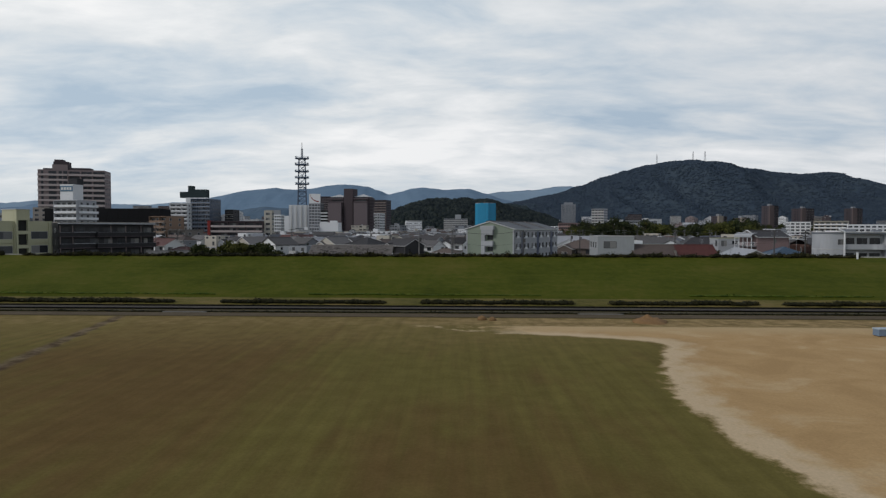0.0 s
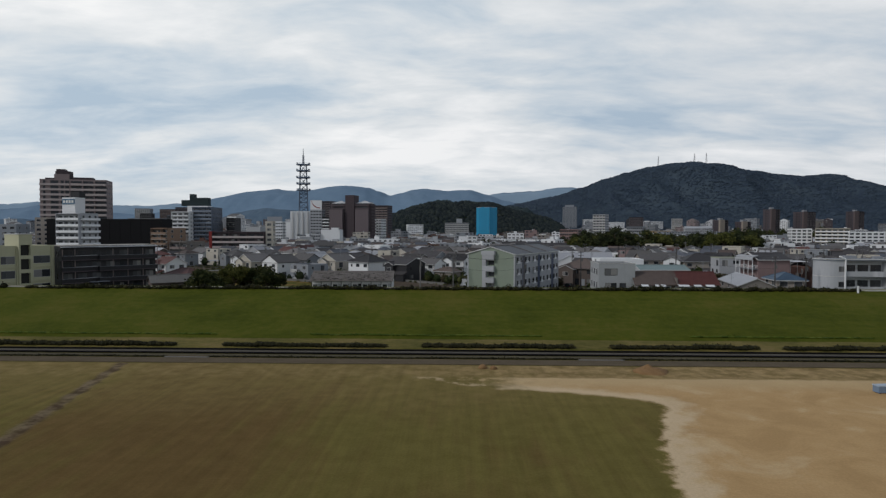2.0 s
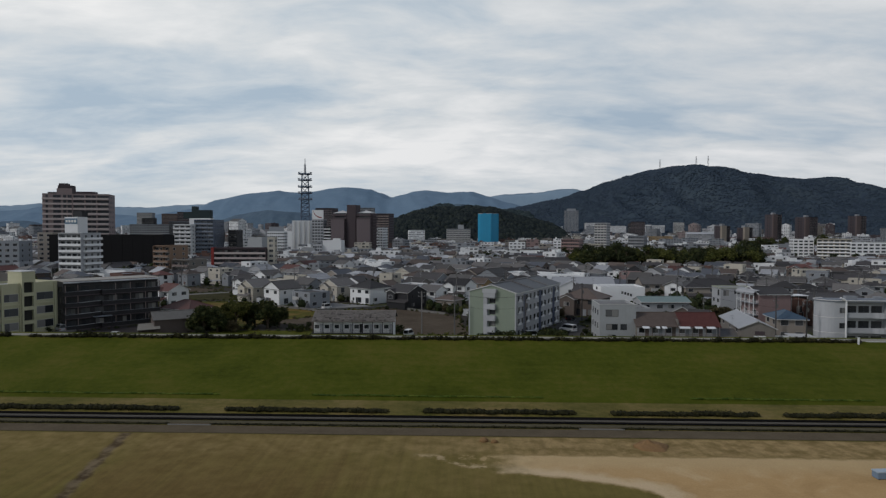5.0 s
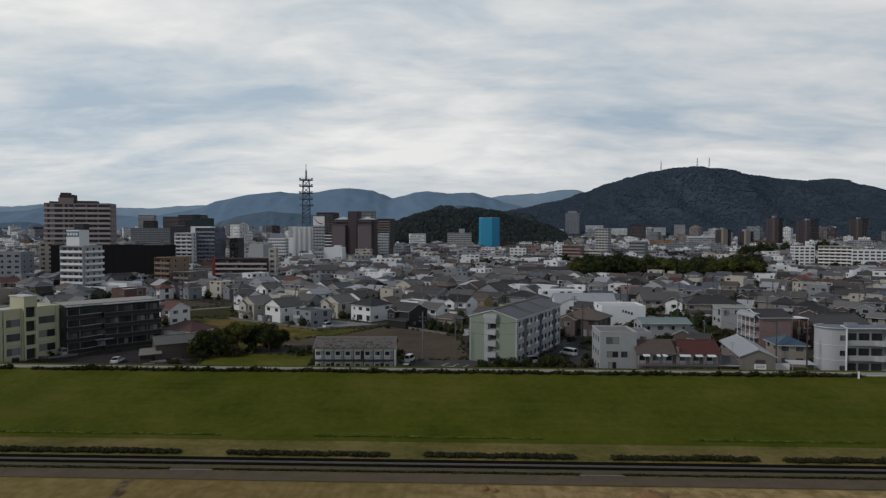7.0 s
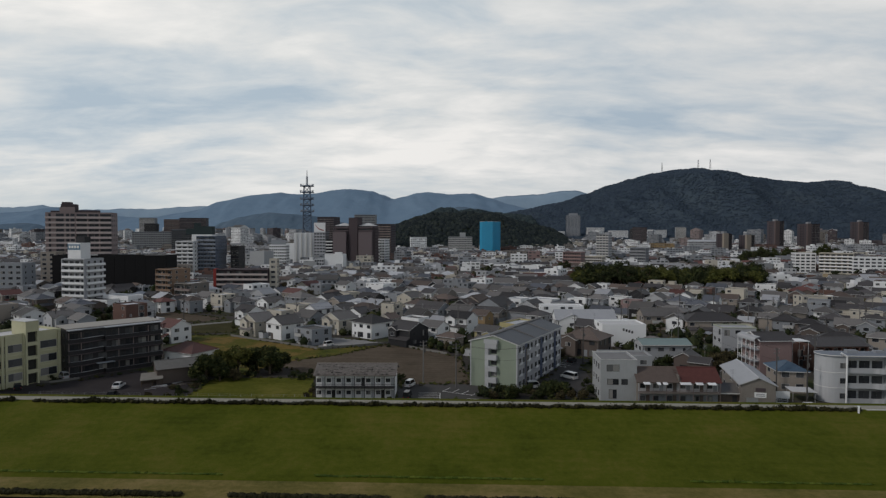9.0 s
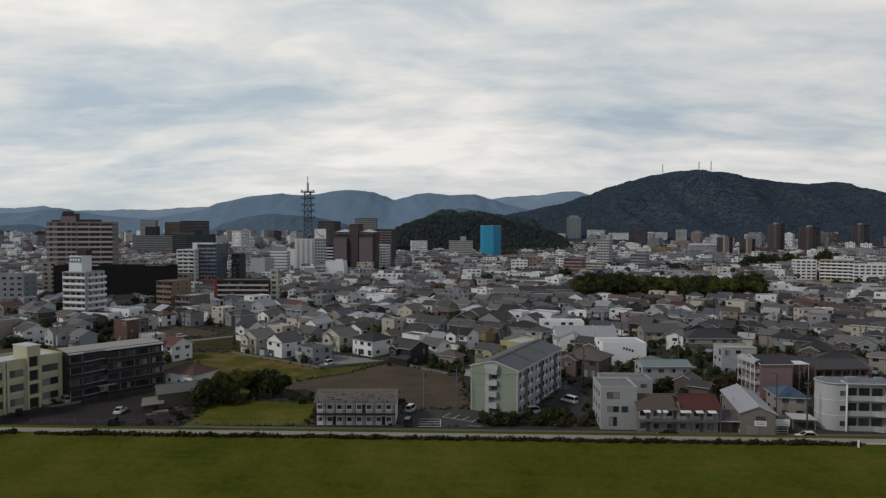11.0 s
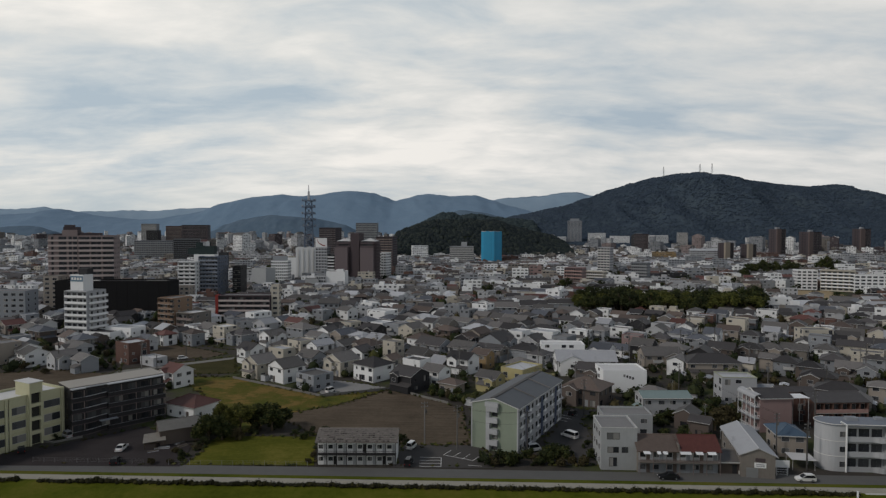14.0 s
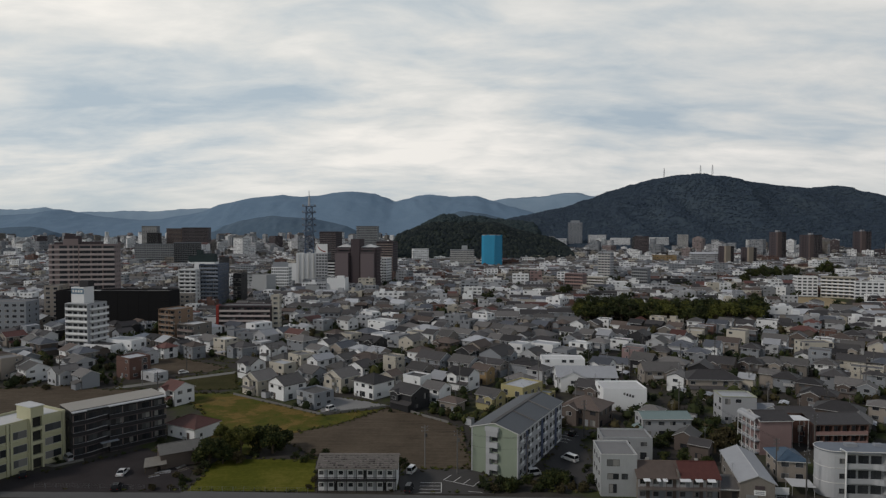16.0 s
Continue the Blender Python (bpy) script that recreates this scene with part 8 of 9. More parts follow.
def edge_weeds():
    """Tufts of weeds and withered grass along the borders of the plots."""
    rnd = random.Random(64)
    mb = MB()
    for pts in OPEN[:4] + OPEN[6:14]:
        if max(p[1] for p in pts) > 300:
            continue
        for (x0, y0), (x1, y1) in zip(pts, pts[1:] + pts[:1]):
            n = int(math.hypot(x1 - x0, y1 - y0) / 0.8)
            for i in range(n):
                s = (i + rnd.random()) / max(1, n)
                if noise.noise((x0 + (x1 - x0) * s * 1.0, (y0 + y1) * 0.05 + s * 9, 7.0)) < -0.12:
                    continue
                x, y = x0 + (x1 - x0) * s + rnd.gauss(0, 0.7), y0 + (y1 - y0) * s + rnd.gauss(0, 0.7)
                if y < 141.8:
                    continue
                r = rnd.uniform(0.25, 0.8)
                h = r * rnd.uniform(0.5, 1.1)
                mt = rnd.choices((0, 1, 2), (4, 3, 3))[0]
                blob(mb, rnd, x, y, h * 0.35 + 0.05, r * 0.8, r * 0.8, h * 0.4, mt)
                leaves(mb, rnd, x, y, h * 0.5 + 0.05, r, r, h * 0.6, 10, 0.2, mt)
    tagged(part("border_weeds", mb, [LEAF_OLIVE, LEAF, LEAF_BROWN]), "weeds and withered tufts along the plot borders", "weeds", kind="stuff")


edge_weeds()


def near_planting():
    rnd = random.Random(17)
    for x, y, s in ((66, 190, 1.5), (69, 194, 1.3), (63, 178, 1.3), (57, 174, 1.1), (70, 178, 1.4), (74, 174, 1.2), (77, 180, 1.2), (80, 190, 1.4), (83, 208, 1.5), (92, 210, 1.4), (97, 190, 1.2), (101, 188, 1.1), (116, 186, 1.3),
                    (36, 195, 1.2), (38, 210, 1.2), (33, 205, 1.0), (12, 201, 1.2), (7, 199, 1.3), (3, 203, 1.1), (-2, 205, 0.9), (14, 190, 1.1), (-19, 205, 0.6), (-105, 226, 1.0), (-100, 222, 1.1), (-146, 246, 1.5),
                    (-150, 232, 1.3), (-164, 240, 1.3), (-86, 186, 1.2), (-82, 190, 1.1), (-80, 173, 1.0), (-66, 150, 0.8), (-63, 147, 0.7), (-61, 152, 0.8), (-62, 144, 0.6), (-29, 160, 0.8), (-26, 156, 0.6),
                    (8, 148, 0.6), (10, 145, 0.7), (31, 144, 0.7), (34, 149, 0.8), (34, 155, 0.7), (8.6, 143.4, 1.25), (10.6, 142.6, 1.0), (12.4, 143.6, 1.35), (14.4, 142.8, 1.2), (15.8, 144.6, 1.1), (-11.2, 156.8, 1.0), (44.5, 152, 0.8), (45.5, 160, 0.9), (60, 160, 1.2), (56, 163, 1.1), (62, 165, 1.3), (66, 160, 1.2), (76, 160, 0.9)):
        copy_thing(rnd.choice(SHRUBS), pose(x, y, 0, 0, 0, rnd.uniform(0, 360))).scale = (s, s, s * rnd.uniform(0.8, 1.25))
    # low shrubs along the foot of the yellow and dark blocks
    for x, y, s in ((-109.5, 155.0, 0.55), (-107.0, 156.4, 0.65), (-104.4, 158.4, 0.6), (-101.8, 159.6, 0.7), (-99.6, 158.4, 0.5), (-97.4, 160.2, 0.6), (-111.6, 152.2, 0.6)):
        copy_thing(SHRUBS[2], pose(x, y, 0, 0, 0, rnd.uniform(0, 360))).scale = (s, s, s * 0.8)
    # the dense thicket before the green apartment block
    for k in range(11):
        s = rnd.uniform(0.7, 1.3)
        copy_thing(SHRUBS[rnd.choice((0, 1, 1, 2, 1))], pose(20.5 + (k % 8) * 1.5 + rnd.uniform(-0.8, 0.8), 143.2 + (k // 8) * 3.0 + rnd.uniform(-1, 1), 0, 0, 0, rnd.uniform(0, 360))).scale = (s, s, s * rnd.uniform(0.9, 1.3))


near_planting()

GROVE = [make_tree("grove_tree", 14.5, 6.2, 81 + i, leaf, lab, 1100, "grove trees") for i, (leaf, lab) in enumerate((
    (LEAF, "tall green tree in a dense grove"), (LEAF_DARK, "tall dark green tree in a dense grove"), (LEAF_YELLOW, "yellow-green tree in a dense grove")))]


def grove():
    rnd = random.Random(12)
    spots = ([], [], [])
    poly = [(76, 404), (110, 390), (150, 386), (190, 388), (202, 398), (206, 436), (180, 432), (140, 428), (95, 436)]
    for k in range(900):
        x, y = rnd.uniform(75, 235), rnd.uniform(380, 440)
        if not inside(poly, x, y) or any(math.hypot(x - a, y - b) < 6.3 for s in spots for a, b, *_ in s):
            continue
        spots[rnd.choices((0, 1, 2), (5, 3, 4))[0]].append((x, y, (0.82 + 0.42 * rnd.random()) * (1.0 + 0.5 * noise.noise((x * 0.03, y * 0.05, 4.0))), rnd.uniform(0, 360)))
    OPEN.append(poly)
    for x, y, s in ((345, 735, 1.1), (358, 742, 1.0), (370, 735, 1.2), (385, 745, 1.0), (398, 740, 1.1), (372, 752, 1.2), (410, 680, 1.0), (420, 690, 0.9), (452, 600, 1.0), (470, 610, 0.9),
                    (377, 762, 1.3), (391, 760, 1.2), (404, 756, 1.3), (414, 764, 1.1), (362, 758, 1.0), (424, 772, 1.0), (470, 801, 1.3), (480, 806, 1.5), (489, 800, 1.2), (312, 672, 0.9), (318, 684, 1.0), (-246, 640, 1.2), (-236, 650, 1.0), (-228, 640, 0.9), (-200, 700, 1.0), (-120, 760, 0.9), (100, 560, 0.7), (106, 566, 0.8), (262, 508, 0.6), (282, 490, 0.5), (318, 492, 0.6)):
        spots[rnd.choice((0, 1, 0, 1))].append((x, y, s, rnd.uniform(0, 360)))
        keep(x, y, 6)
    for kind, s in zip(GROVE, spots):
        plant(kind, s)
    # garden trees scattered between the houses further off
    kinds = []
    slim = make_tree("grove_tree", 14.5, 6.2, 95, LEAF_DARK, "tall dark green tree in a dense grove", 330, "grove trees")
    slim.matrix_basis = pose(384, 768, 0)
    for ob in slim.children:
        n = len(ob.data.vertices)
        co = np.empty(n * 3)
        ob.data.vertices.foreach_get("co", co)
        kinds.append((co.reshape(n, 3), [tuple(p.vertices) for p in ob.data.polygons], 1 if ob.name.startswith("trunk") else 0))
    vs, fs, ms = [], [], []
    for k in range(1500):
        y = rnd.uniform(215, 400) if k % 3 == 0 else rnd.uniform(440, 820)
        x = rnd.uniform(-0.62, 0.68) * y
        if any(inside(q, x, y) for q in OPEN) or (x < 0 and k % 2) or any(math.hypot(x - u[0], y - u[1]) < u[2] + (1.6 if y > 430 else 0.8) for u in USED):
            continue
        s = rnd.uniform(0.36, 0.72) if y > 430 else rnd.uniform(0.24, 0.42)
        if len(fs) > 170000:
            break
        a = rnd.uniform(0, 6.28)
        ca, sa = math.cos(a) * s, math.sin(a) * s
        for base, polys, mat in kinds:
            o = len(vs)
            vs.extend(np.column_stack((x + base[:, 0] * ca - base[:, 1] * sa, y + base[:, 0] * sa + base[:, 1] * ca, base[:, 2] * s)).tolist())
            fs.extend(tuple(o + i for i in p) for p in polys)
            ms.extend([mat] * len(polys))
        keep(x, y, 4.6 * s + 1)
    me = bpy.data.meshes.new("town_trees")
    me.from_pydata(vs, [], fs)
    me.materials.append(LEAF_DARK)
    me.materials.append(BARK)
    me.polygons.foreach_set("material_index", ms)
    tagged(new("town_trees", me), "dark garden trees scattered among distant houses", "tree", "", "stuff")


grove()

# ---------------------------------------------------------------- town: the rest of the houses
TURN = -35


def in_view(x, y, pad=20):
    return abs(x + 0.008 * y) < 0.715 * y + pad


def free(x, y, r):
    if any(inside(p, x, y) for p in OPEN):
        return False
    return all((x - a) ** 2 + (y - b) ** 2 > (r + q) ** 2 for a, b, q in USED)


WALL_PICK = ("white",) * 7 + ("pale",) * 5 + ("cream",) * 2 + ("beige",) * 3 + ("grey",) * 5 + ("soot",) * 3 + ("brown",) * 4 + ("dark",) * 3
TILE_PICK = ("slate",) * 10 + ("dark",) * 11 + ("brown",) * 4 + ("blue",) * 4 + ("red",) * 2 + ("metal",) * 4
WALL_LIST, TILE_LIST = list(WALLS), list(ROOFS)


class Town(MB):
    """Many small buildings joined into one mesh."""

    def put(self, pts, m, faces, mats):
        c, s, x, y = m
        self.solid([(x + a * c - b * s, y + a * s + b * c, z) for a, b, z in pts], faces, mats)

    def building(self, rnd, x, y, rot, w, d, z, roof, wall, tile, glass=3):
        a = radians(rot)
        m = (math.cos(a), math.sin(a), x, y)
        wi, ti, gi = WALL_LIST.index(wall), len(WALL_LIST) + TILE_LIST.index(tile), len(WALL_LIST) + len(TILE_LIST)
        hw, hd = w / 2, d / 2
        b = [(-hw, -hd, 0), (hw, -hd, 0), (hw, hd, 0), (-hw, hd, 0), (-hw, -hd, z), (hw, -hd, z), (hw, hd, z), (-hw, hd, z)]
        sides = [(0, 1, 5, 4), (1, 2, 6, 5), (2, 3, 7, 6), (3, 0, 4, 7)]
        if roof == "flat":
            self.put(b + [(p * 0.94, q * 0.94, z) for p, q, _ in b[4:]] + [(p * 0.94, q * 0.94, z - 0.5) for p, q, _ in b[4:]], m,
                     sides + [(4 + i, 4 + (i + 1) % 4, 8 + (i + 1) % 4, 8 + i) for i in range(4)] + [(8 + i, 8 + (i + 1) % 4, 12 + (i + 1) % 4, 12 + i) for i in range(4)], wi)
            self.put([(p * 0.95, q * 0.95, z - 0.45) for p, q, _ in b[4:]], m, [(0, 1, 2, 3)], ti)
            for _ in range(rnd.choice((0, 1, 2, 3))):
                u, v, r = rnd.uniform(-0.38, 0.38) * w, rnd.uniform(-0.36, 0.36) * d, rnd.uniform(0.3, 0.8)
                h = z + rnd.uniform(0.1, 1.2)
                self.put([(u - r, v - r, z - 0.5), (u + r, v - r, z - 0.5), (u + r, v + r, z - 0.5), (u - r, v + r, z - 0.5), (u - r, v - r, h), (u + r, v - r, h), (u + r, v + r, h), (u - r, v + r, h)], m,
                         sides + [(4, 5, 6, 7)], rnd.choice((wi, WALL_LIST.index("grey"), WALL_LIST.index("pale"))))
            if rnd.random() < 0.5 and min(w, d) > 7:
                u, v, r = rnd.uniform(-0.25, 0.25) * w, rnd.uniform(-0.2, 0.25) * d, rnd.uniform(1.2, 2.2)
                h = z + rnd.uniform(1.0, 2.8)
                self.put([(u - r, v - r, z - 0.5), (u + r, v - r, z - 0.5), (u + r, v + r, z - 0.5), (u - r, v + r, z - 0.5), (u - r, v - r, h), (u + r, v - r, h), (u + r, v + r, h), (u - r, v + r, h)], m,
                         sides + [(4, 5, 6, 7)], wi)
        else:
            o, t = 0.5, 0.2
            if roof == "gable":
                rise = hd * 0.48
                self.put(b + [(hw, 0, z + rise), (-hw, 0, z + rise)], m, [(0, 1, 5, 4), (1, 2, 6, 8, 5), (2, 3, 7, 6), (3, 0, 4, 9, 7)], wi)
                e = z - o * 0.48
                lo = [(-hw - 0.3, -hd - o, e), (hw + 0.3, -hd - o, e), (hw + 0.3, 0, z + rise), (-hw - 0.3, 0, z + rise), (hw + 0.3, hd + o, e), (-hw - 0.3, hd + o, e)]
                self.put(lo + [(p, q, r + t) for p, q, r in lo], m, [(6, 7, 8, 9), (9, 8, 10, 11), (0, 1, 7, 6), (4, 5, 11, 10), (1, 2, 8, 7), (2, 4, 10, 8), (3, 0, 6, 9), (5, 3, 9, 11)], [ti, ti] + [rnd.choice((0, 0, ti))] * 6)
            else:
                self.put(b, m, sides, wi)
                k = min(hw, hd)
                e, h = z - o * 0.45, z + k * 0.45
                l = (hw - k, 0) if hw > hd else (0, hd - k)
                lo = [(-hw - o, -hd - o, e), (hw + o, -hd - o, e), (hw + o, hd + o, e), (-hw - o, hd + o, e)]
                top = [(-l[0], -l[1], h + t), (l[0], l[1], h + t)]
                fs = [(4, 5, 9, 8), (5, 6, 9), (6, 7, 8, 9), (7, 4, 8)] if hw > hd else [(4, 5, 8), (5, 6, 9, 8), (6, 7, 9), (7, 4, 8, 9)]
                self.put(lo + [(p, q, r + t) for p, q, r in lo] + top, m, fs + [(0, 1, 5, 4), (1, 2, 6, 5), (2, 3, 7, 6), (3, 0, 4, 7)], [ti] * 4 + [rnd.choice((0, 0, ti))] * 4)
        if roof != "flat" and z > 4.4 and w > 6 and rnd.random() < 0.5:
            c, out = w * rnd.uniform(0.19, 0.26), rnd.uniform(0.8, 1.9)
            u, f, zz = rnd.choice((-1, 1)) * (hw - c) * 0.85, -hd - out, z - 0.3
            r = zz + c * 0.46
            self.put([(u - c, f, 0), (u + c, f, 0), (u + c, 0, 0), (u - c, 0, 0), (u - c, f, zz), (u + c, f, zz), (u + c, 0, zz), (u - c, 0, zz), (u, f, r)], m, [(0, 1, 5, 8, 4), (1, 2, 6, 5), (3, 0, 4, 7)], wi)
            e = zz - 0.18
            self.put([(u - c - 0.4, f - 0.3, e), (u, f - 0.3, r), (u, 0, r), (u - c - 0.4, 0, e), (u + c + 0.4, f - 0.3, e), (u + c + 0.4, 0, e),
                      (u - c - 0.4, f - 0.3, e + 0.18), (u, f - 0.3, r + 0.18), (u, 0, r + 0.18), (u - c - 0.4, 0, e + 0.18), (u + c + 0.4, f - 0.3, e + 0.18), (u + c + 0.4, 0, e + 0.18)], m,
                     [(6, 7, 8, 9), (7, 10, 11, 8), (0, 1, 7, 6), (1, 4, 10, 7), (4, 5, 11, 10), (3, 0, 6, 9)], ti)
        if roof != "flat" and z > 4.4 and rnd.random() < 0.7:
            l, q, u = w * rnd.uniform(0.25, 0.45), rnd.uniform(1.2, 2.4), rnd.uniform(-0.1, 0.1) * w
            self.put([(u - l, -hd - q, 0), (u + l, -hd - q, 0), (u + l, -hd, 0), (u - l, -hd, 0), (u - l, -hd - q, 2.4), (u + l, -hd - q, 2.4), (u + l, -hd, 3.0), (u - l, -hd, 3.0)], m, sides, wi)
            self.put([(u - l - 0.3, -hd - q - 0.4, 2.35), (u + l + 0.3, -hd - q - 0.4, 2.35), (u + l + 0.3, -hd, 3.2), (u - l - 0.3, -hd, 3.2)], m, [(0, 1, 2, 3)], ti)
        rows = max(1, round(z / 3.0))
        for side in (0, 1, 3):
            run, off = (w, hd) if side == 0 else (d, hw)
            n = max(1, min(glass, int(run / 3.2))) if rows < 4 else max(2, int(run / 3.4))
            for r in range(rows):
                for i in range(n):
                    if rnd.random() < 0.2:
                        continue
                    u = (i + 0.5) / n * run - run / 2
                    q = min(run / n * 0.34, rnd.choice((0.5, 0.85, 0.95)) if rows < 4 else 1.3)
                    z0 = z / rows * r + 0.95
                    z1 = z0 + min(1.25, z / rows - 1.2)
                    pt = {0: lambda s, zz: (s, -off - 0.04, zz), 1: lambda s, zz: (off + 0.04, s, zz), 3: lambda s, zz: (-off - 0.04, -s, zz)}[side]
                    self.put([pt(u - q, z0), pt(u + q, z0), pt(u + q, z1), pt(u - q, z1)], m, [(0, 1, 2, 3)], gi)


keep(-57, 357, 13)
TOWN = Town()
MIDRND = random.Random(55)


def mid(x, y, rot, w, d, z, roof, wall, tile):
    """A building farther back in the town, in its own place."""
    TOWN.building(MIDRND, x, y, rot, w, d, z, roof, wall, tile, 6)
    keep_box(x, y, rot, w, d, 0.5)


mid(-51, 408, -35, 9.4, 7.5, 6.7, "flat", "white", "pale")
mid(-38, 361, -35, 13.6, 10.9, 8.0, "flat", "white", "pale")
mid(-37, 396, -35, 8.2, 6.6, 7.3, "flat", "white", "pale")
mid(-18, 358, -35, 13.9, 11.2, 3.0, "gable", "cream", "slate")
mid(-49, 513, -4, 24.4, 11.0, 8.9, "flat", "white", "pale")
mid(0, 404, -35, 10.7, 8.6, 3.0, "hip", "pale", "metal")
mid(21, 386, -35, 10.7, 8.5, 8.8, "flat", "white", "dark")
mid(35, 402, -4, 18.5, 11.0, 5.1, "gable", "grey", "slate")
mid(54, 404, -4, 16.9, 11.0, 6.0, "gable", "grey", "dark")
mid(20, 535, -4, 15.0, 11.0, 10.9, "flat", "white", "pale")
mid(40, 573, -4, 19.3, 11.0, 7.0, "flat", "white", "metal")
mid(59, 582, -35, 10.1, 8.1, 6.0, "flat", "white", "pale")
mid(79, 551, -35, 10.2, 8.2, 8.0, "flat", "white", "pale")
mid(75, 667, -4, 16.8, 11.0, 12.9, "flat", "white", "pale")
mid(91, 666, -4, 12.2, 9.1, 15.9, "flat", "pink", "flat")
mid(103, 656, -4, 12.9, 9.7, 11.1, "flat", "cream", "flat")
mid(44, 688, -4, 25.1, 11.0, 6.5, "flat", "white", "pale")
mid(28, 801, -4, 20.2, 11.0, 6.3, "flat", "white", "pale")
mid(-22, 698, -4, 24.5, 11.0, 7.9, "flat", "pale", "pale")
mid(-49, 689, -35, 14.3, 11.5, 14.7, "flat", "grey", "flat")
mid(-52, 1119, 12, 28.3, 11.0, 24.9, "flat", "white", "pale")
mid(30, 468, -4, 13.1, 9.8, 3.0, "hip", "pale", "pale")
mid(50, 343, -35, 14.9, 11.9, 3.0, "hip", "grey", "slate")
mid(18, 337, 55, 11.6, 9.3, 4.1, "gable", "white", "slate")
mid(-11, 417, -4, 15.1, 11.0, 3.0, "gable", "brown", "slate")
mid(3, 502, -4, 9.2, 6.9, 7.0, "gable", "beige", "brown")
mid(-8, 503, -4, 12.7, 9.5, 8.5, "flat", "pale", "metal")
mid(-22, 504, -35, 9.9, 7.9, 6.7, "gable", "pale", "slate")
mid(-38, 477, -35, 13.2, 10.5, 4.0, "gable", "white", "metal")
mid(41, 505, -4, 14.1, 10.6, 3.0, "hip", "beige", "brown")
mid(12, 440, -35, 9.2, 7.3, 5.7, "gable", "soot", "slate")
mid(78, 461, -35, 9.6, 7.7, 9.6, "flat", "white", "pale")
mid(-110, 462, -4, 20.6, 11.0, 3.3, "hip", "grey", "slate")
mid(-77, 409, -4, 13.7, 10.3, 6.4, "gable", "grey", "slate")
mid(-68, 442, -4, 12.4, 9.3, 3.2, "gable", "white", "dark")
mid(-52, 411, -35, 11.4, 9.1, 5.4, "flat", "white", "pale")
mid(-38, 358, -35, 11.5, 9.2, 7.4, "flat", "white", "pale")
mid(-104, 332, -4, 13.8, 10.4, 6.1, "flat", "grey", "flat")
mid(-89, 352, -35, 6.5, 5.2, 6.1, "flat", "white", "pale")
mid(-82, 358, -35, 7.5, 6.0, 4.6, "gable", "white", "metal")
mid(-215, 603, -4, 12.7, 9.5, 13.1, "flat", "pale", "flat")
mid(-206, 611, -4, 8.6, 6.4, 10.7, "flat", "white", "pale")
mid(-189, 603, -4, 11.8, 8.9, 15.0, "flat", "sage", "flat")
mid(-130, 588, -4, 13.2, 9.9, 10.1, "flat", "white", "pale")
mid(152, 955, -4, 32.2, 11.0, 8.2, "flat", "white", "metal")
mid(103, 651, -4, 14.6, 10.9, 11.2, "flat", "beige", "flat")
mid(205, 823, -4, 34.7, 11.0, 11.9, "flat", "grey", "flat")
mid(165, 623, -4, 19.2, 11.0, 8.8, "flat", "white", "pale")
mid(184, 614, -4, 20.7, 11.0, 6.8, "flat", "pale", "metal")
mid(228, 644, -4, 24.4, 11.0, 10.4, "flat", "dark", "flat")
mid(258, 666, -4, 15.9, 11.0, 11.4, "flat", "grey", "flat")
mid(339, 1117, -4, 33.0, 11.0, 13.7, "flat", "white", "pale")
mid(378, 1119, -4, 40.9, 11.0, 14.7, "flat", "ochre", "metal")
mid(426, 1063, -4, 44.9, 11.0, 19.3, "gable", "pale", "metal")
mid(258, 916, -4, 23.2, 11.0, 11.9, "flat", "white", "pale")
mid(202, 762, -4, 16.0, 11.0, 6.1, "hip", "grey", "dark")
mid(80, 468, -35, 13.0, 10.4, 9.7, "flat", "white", "pale")
mid(150, 563, -4, 18.9, 11.0, 3.0, "gable", "white", "slate")
mid(186, 597, -4, 18.4, 11.0, 5.7, "flat", "white", "pale")
mid(248, 596, -4, 9.2, 6.9, 10.3, "flat", "cream", "flat")
mid(257, 1057, -4, 26.7, 11.0, 12.3, "flat", "pale", "flat")
mid(302, 586, -4, 14.0, 10.5, 8.7, "flat", "white", "pale")
mid(312, 582, -4, 10.6, 8.0, 8.3, "flat", "grey", "flat")
mid(300, 608, -35, 9.2, 7.3, 7.9, "gable", "pale", "slate")
mid(261, 616, -4, 21.6, 11.0, 8.6, "flat", "white", "flat")
mid(362, 690, -4, 12.6, 9.4, 5.7, "flat", "soot", "flat")
mid(512, 886, -4, 17.4, 11.0, 16.7, "flat", "white", "pale")
mid(669, 1100, -4, 12.4, 9.3, 12.8, "flat", "white", "pale")
mid(664, 1021, -4, 30.1, 11.0, 16.3, "flat", "pale", "flat")
mid(354, 526, -4, 14.0, 10.5, 6.4, "flat", "white", "pale")
mid(241, 436, -4, 14.6, 10.9, 3.0, "gable", "white", "metal")
mid(298, 457, -35, 11.6, 9.3, 4.7, "gable", "beige", "brown")
mid(253, 475, -4, 14.0, 10.5, 3.0, "gable", "grey", "slate")
mid(282, 451, -35, 18.6, 14.9, 3.0, "gable", "pale", "slate")
mid(-326, 649, -4, 22.7, 11.0, 7.7, "gable", "grey", "slate")
mid(-296, 640, -4, 17.9, 11.0, 11.0, "flat", "pale", "flat")
mid(-211, 593, -4, 10.8, 8.1, 13.8, "flat", "white", "flat")
mid(-206, 611, -4, 9.4, 7.1, 10.7, "flat", "white", "pale")
mid(-316, 1008, -4, 68.0, 11.0, 11.7, "flat", "pale", "flat")
mid(-388, 1184, -4, 53.3, 11.0, 12.1, "flat", "pale", "metal")
mid(-393, 913, -4, 25.7, 11.0, 9.2, "flat", "pale", "metal")
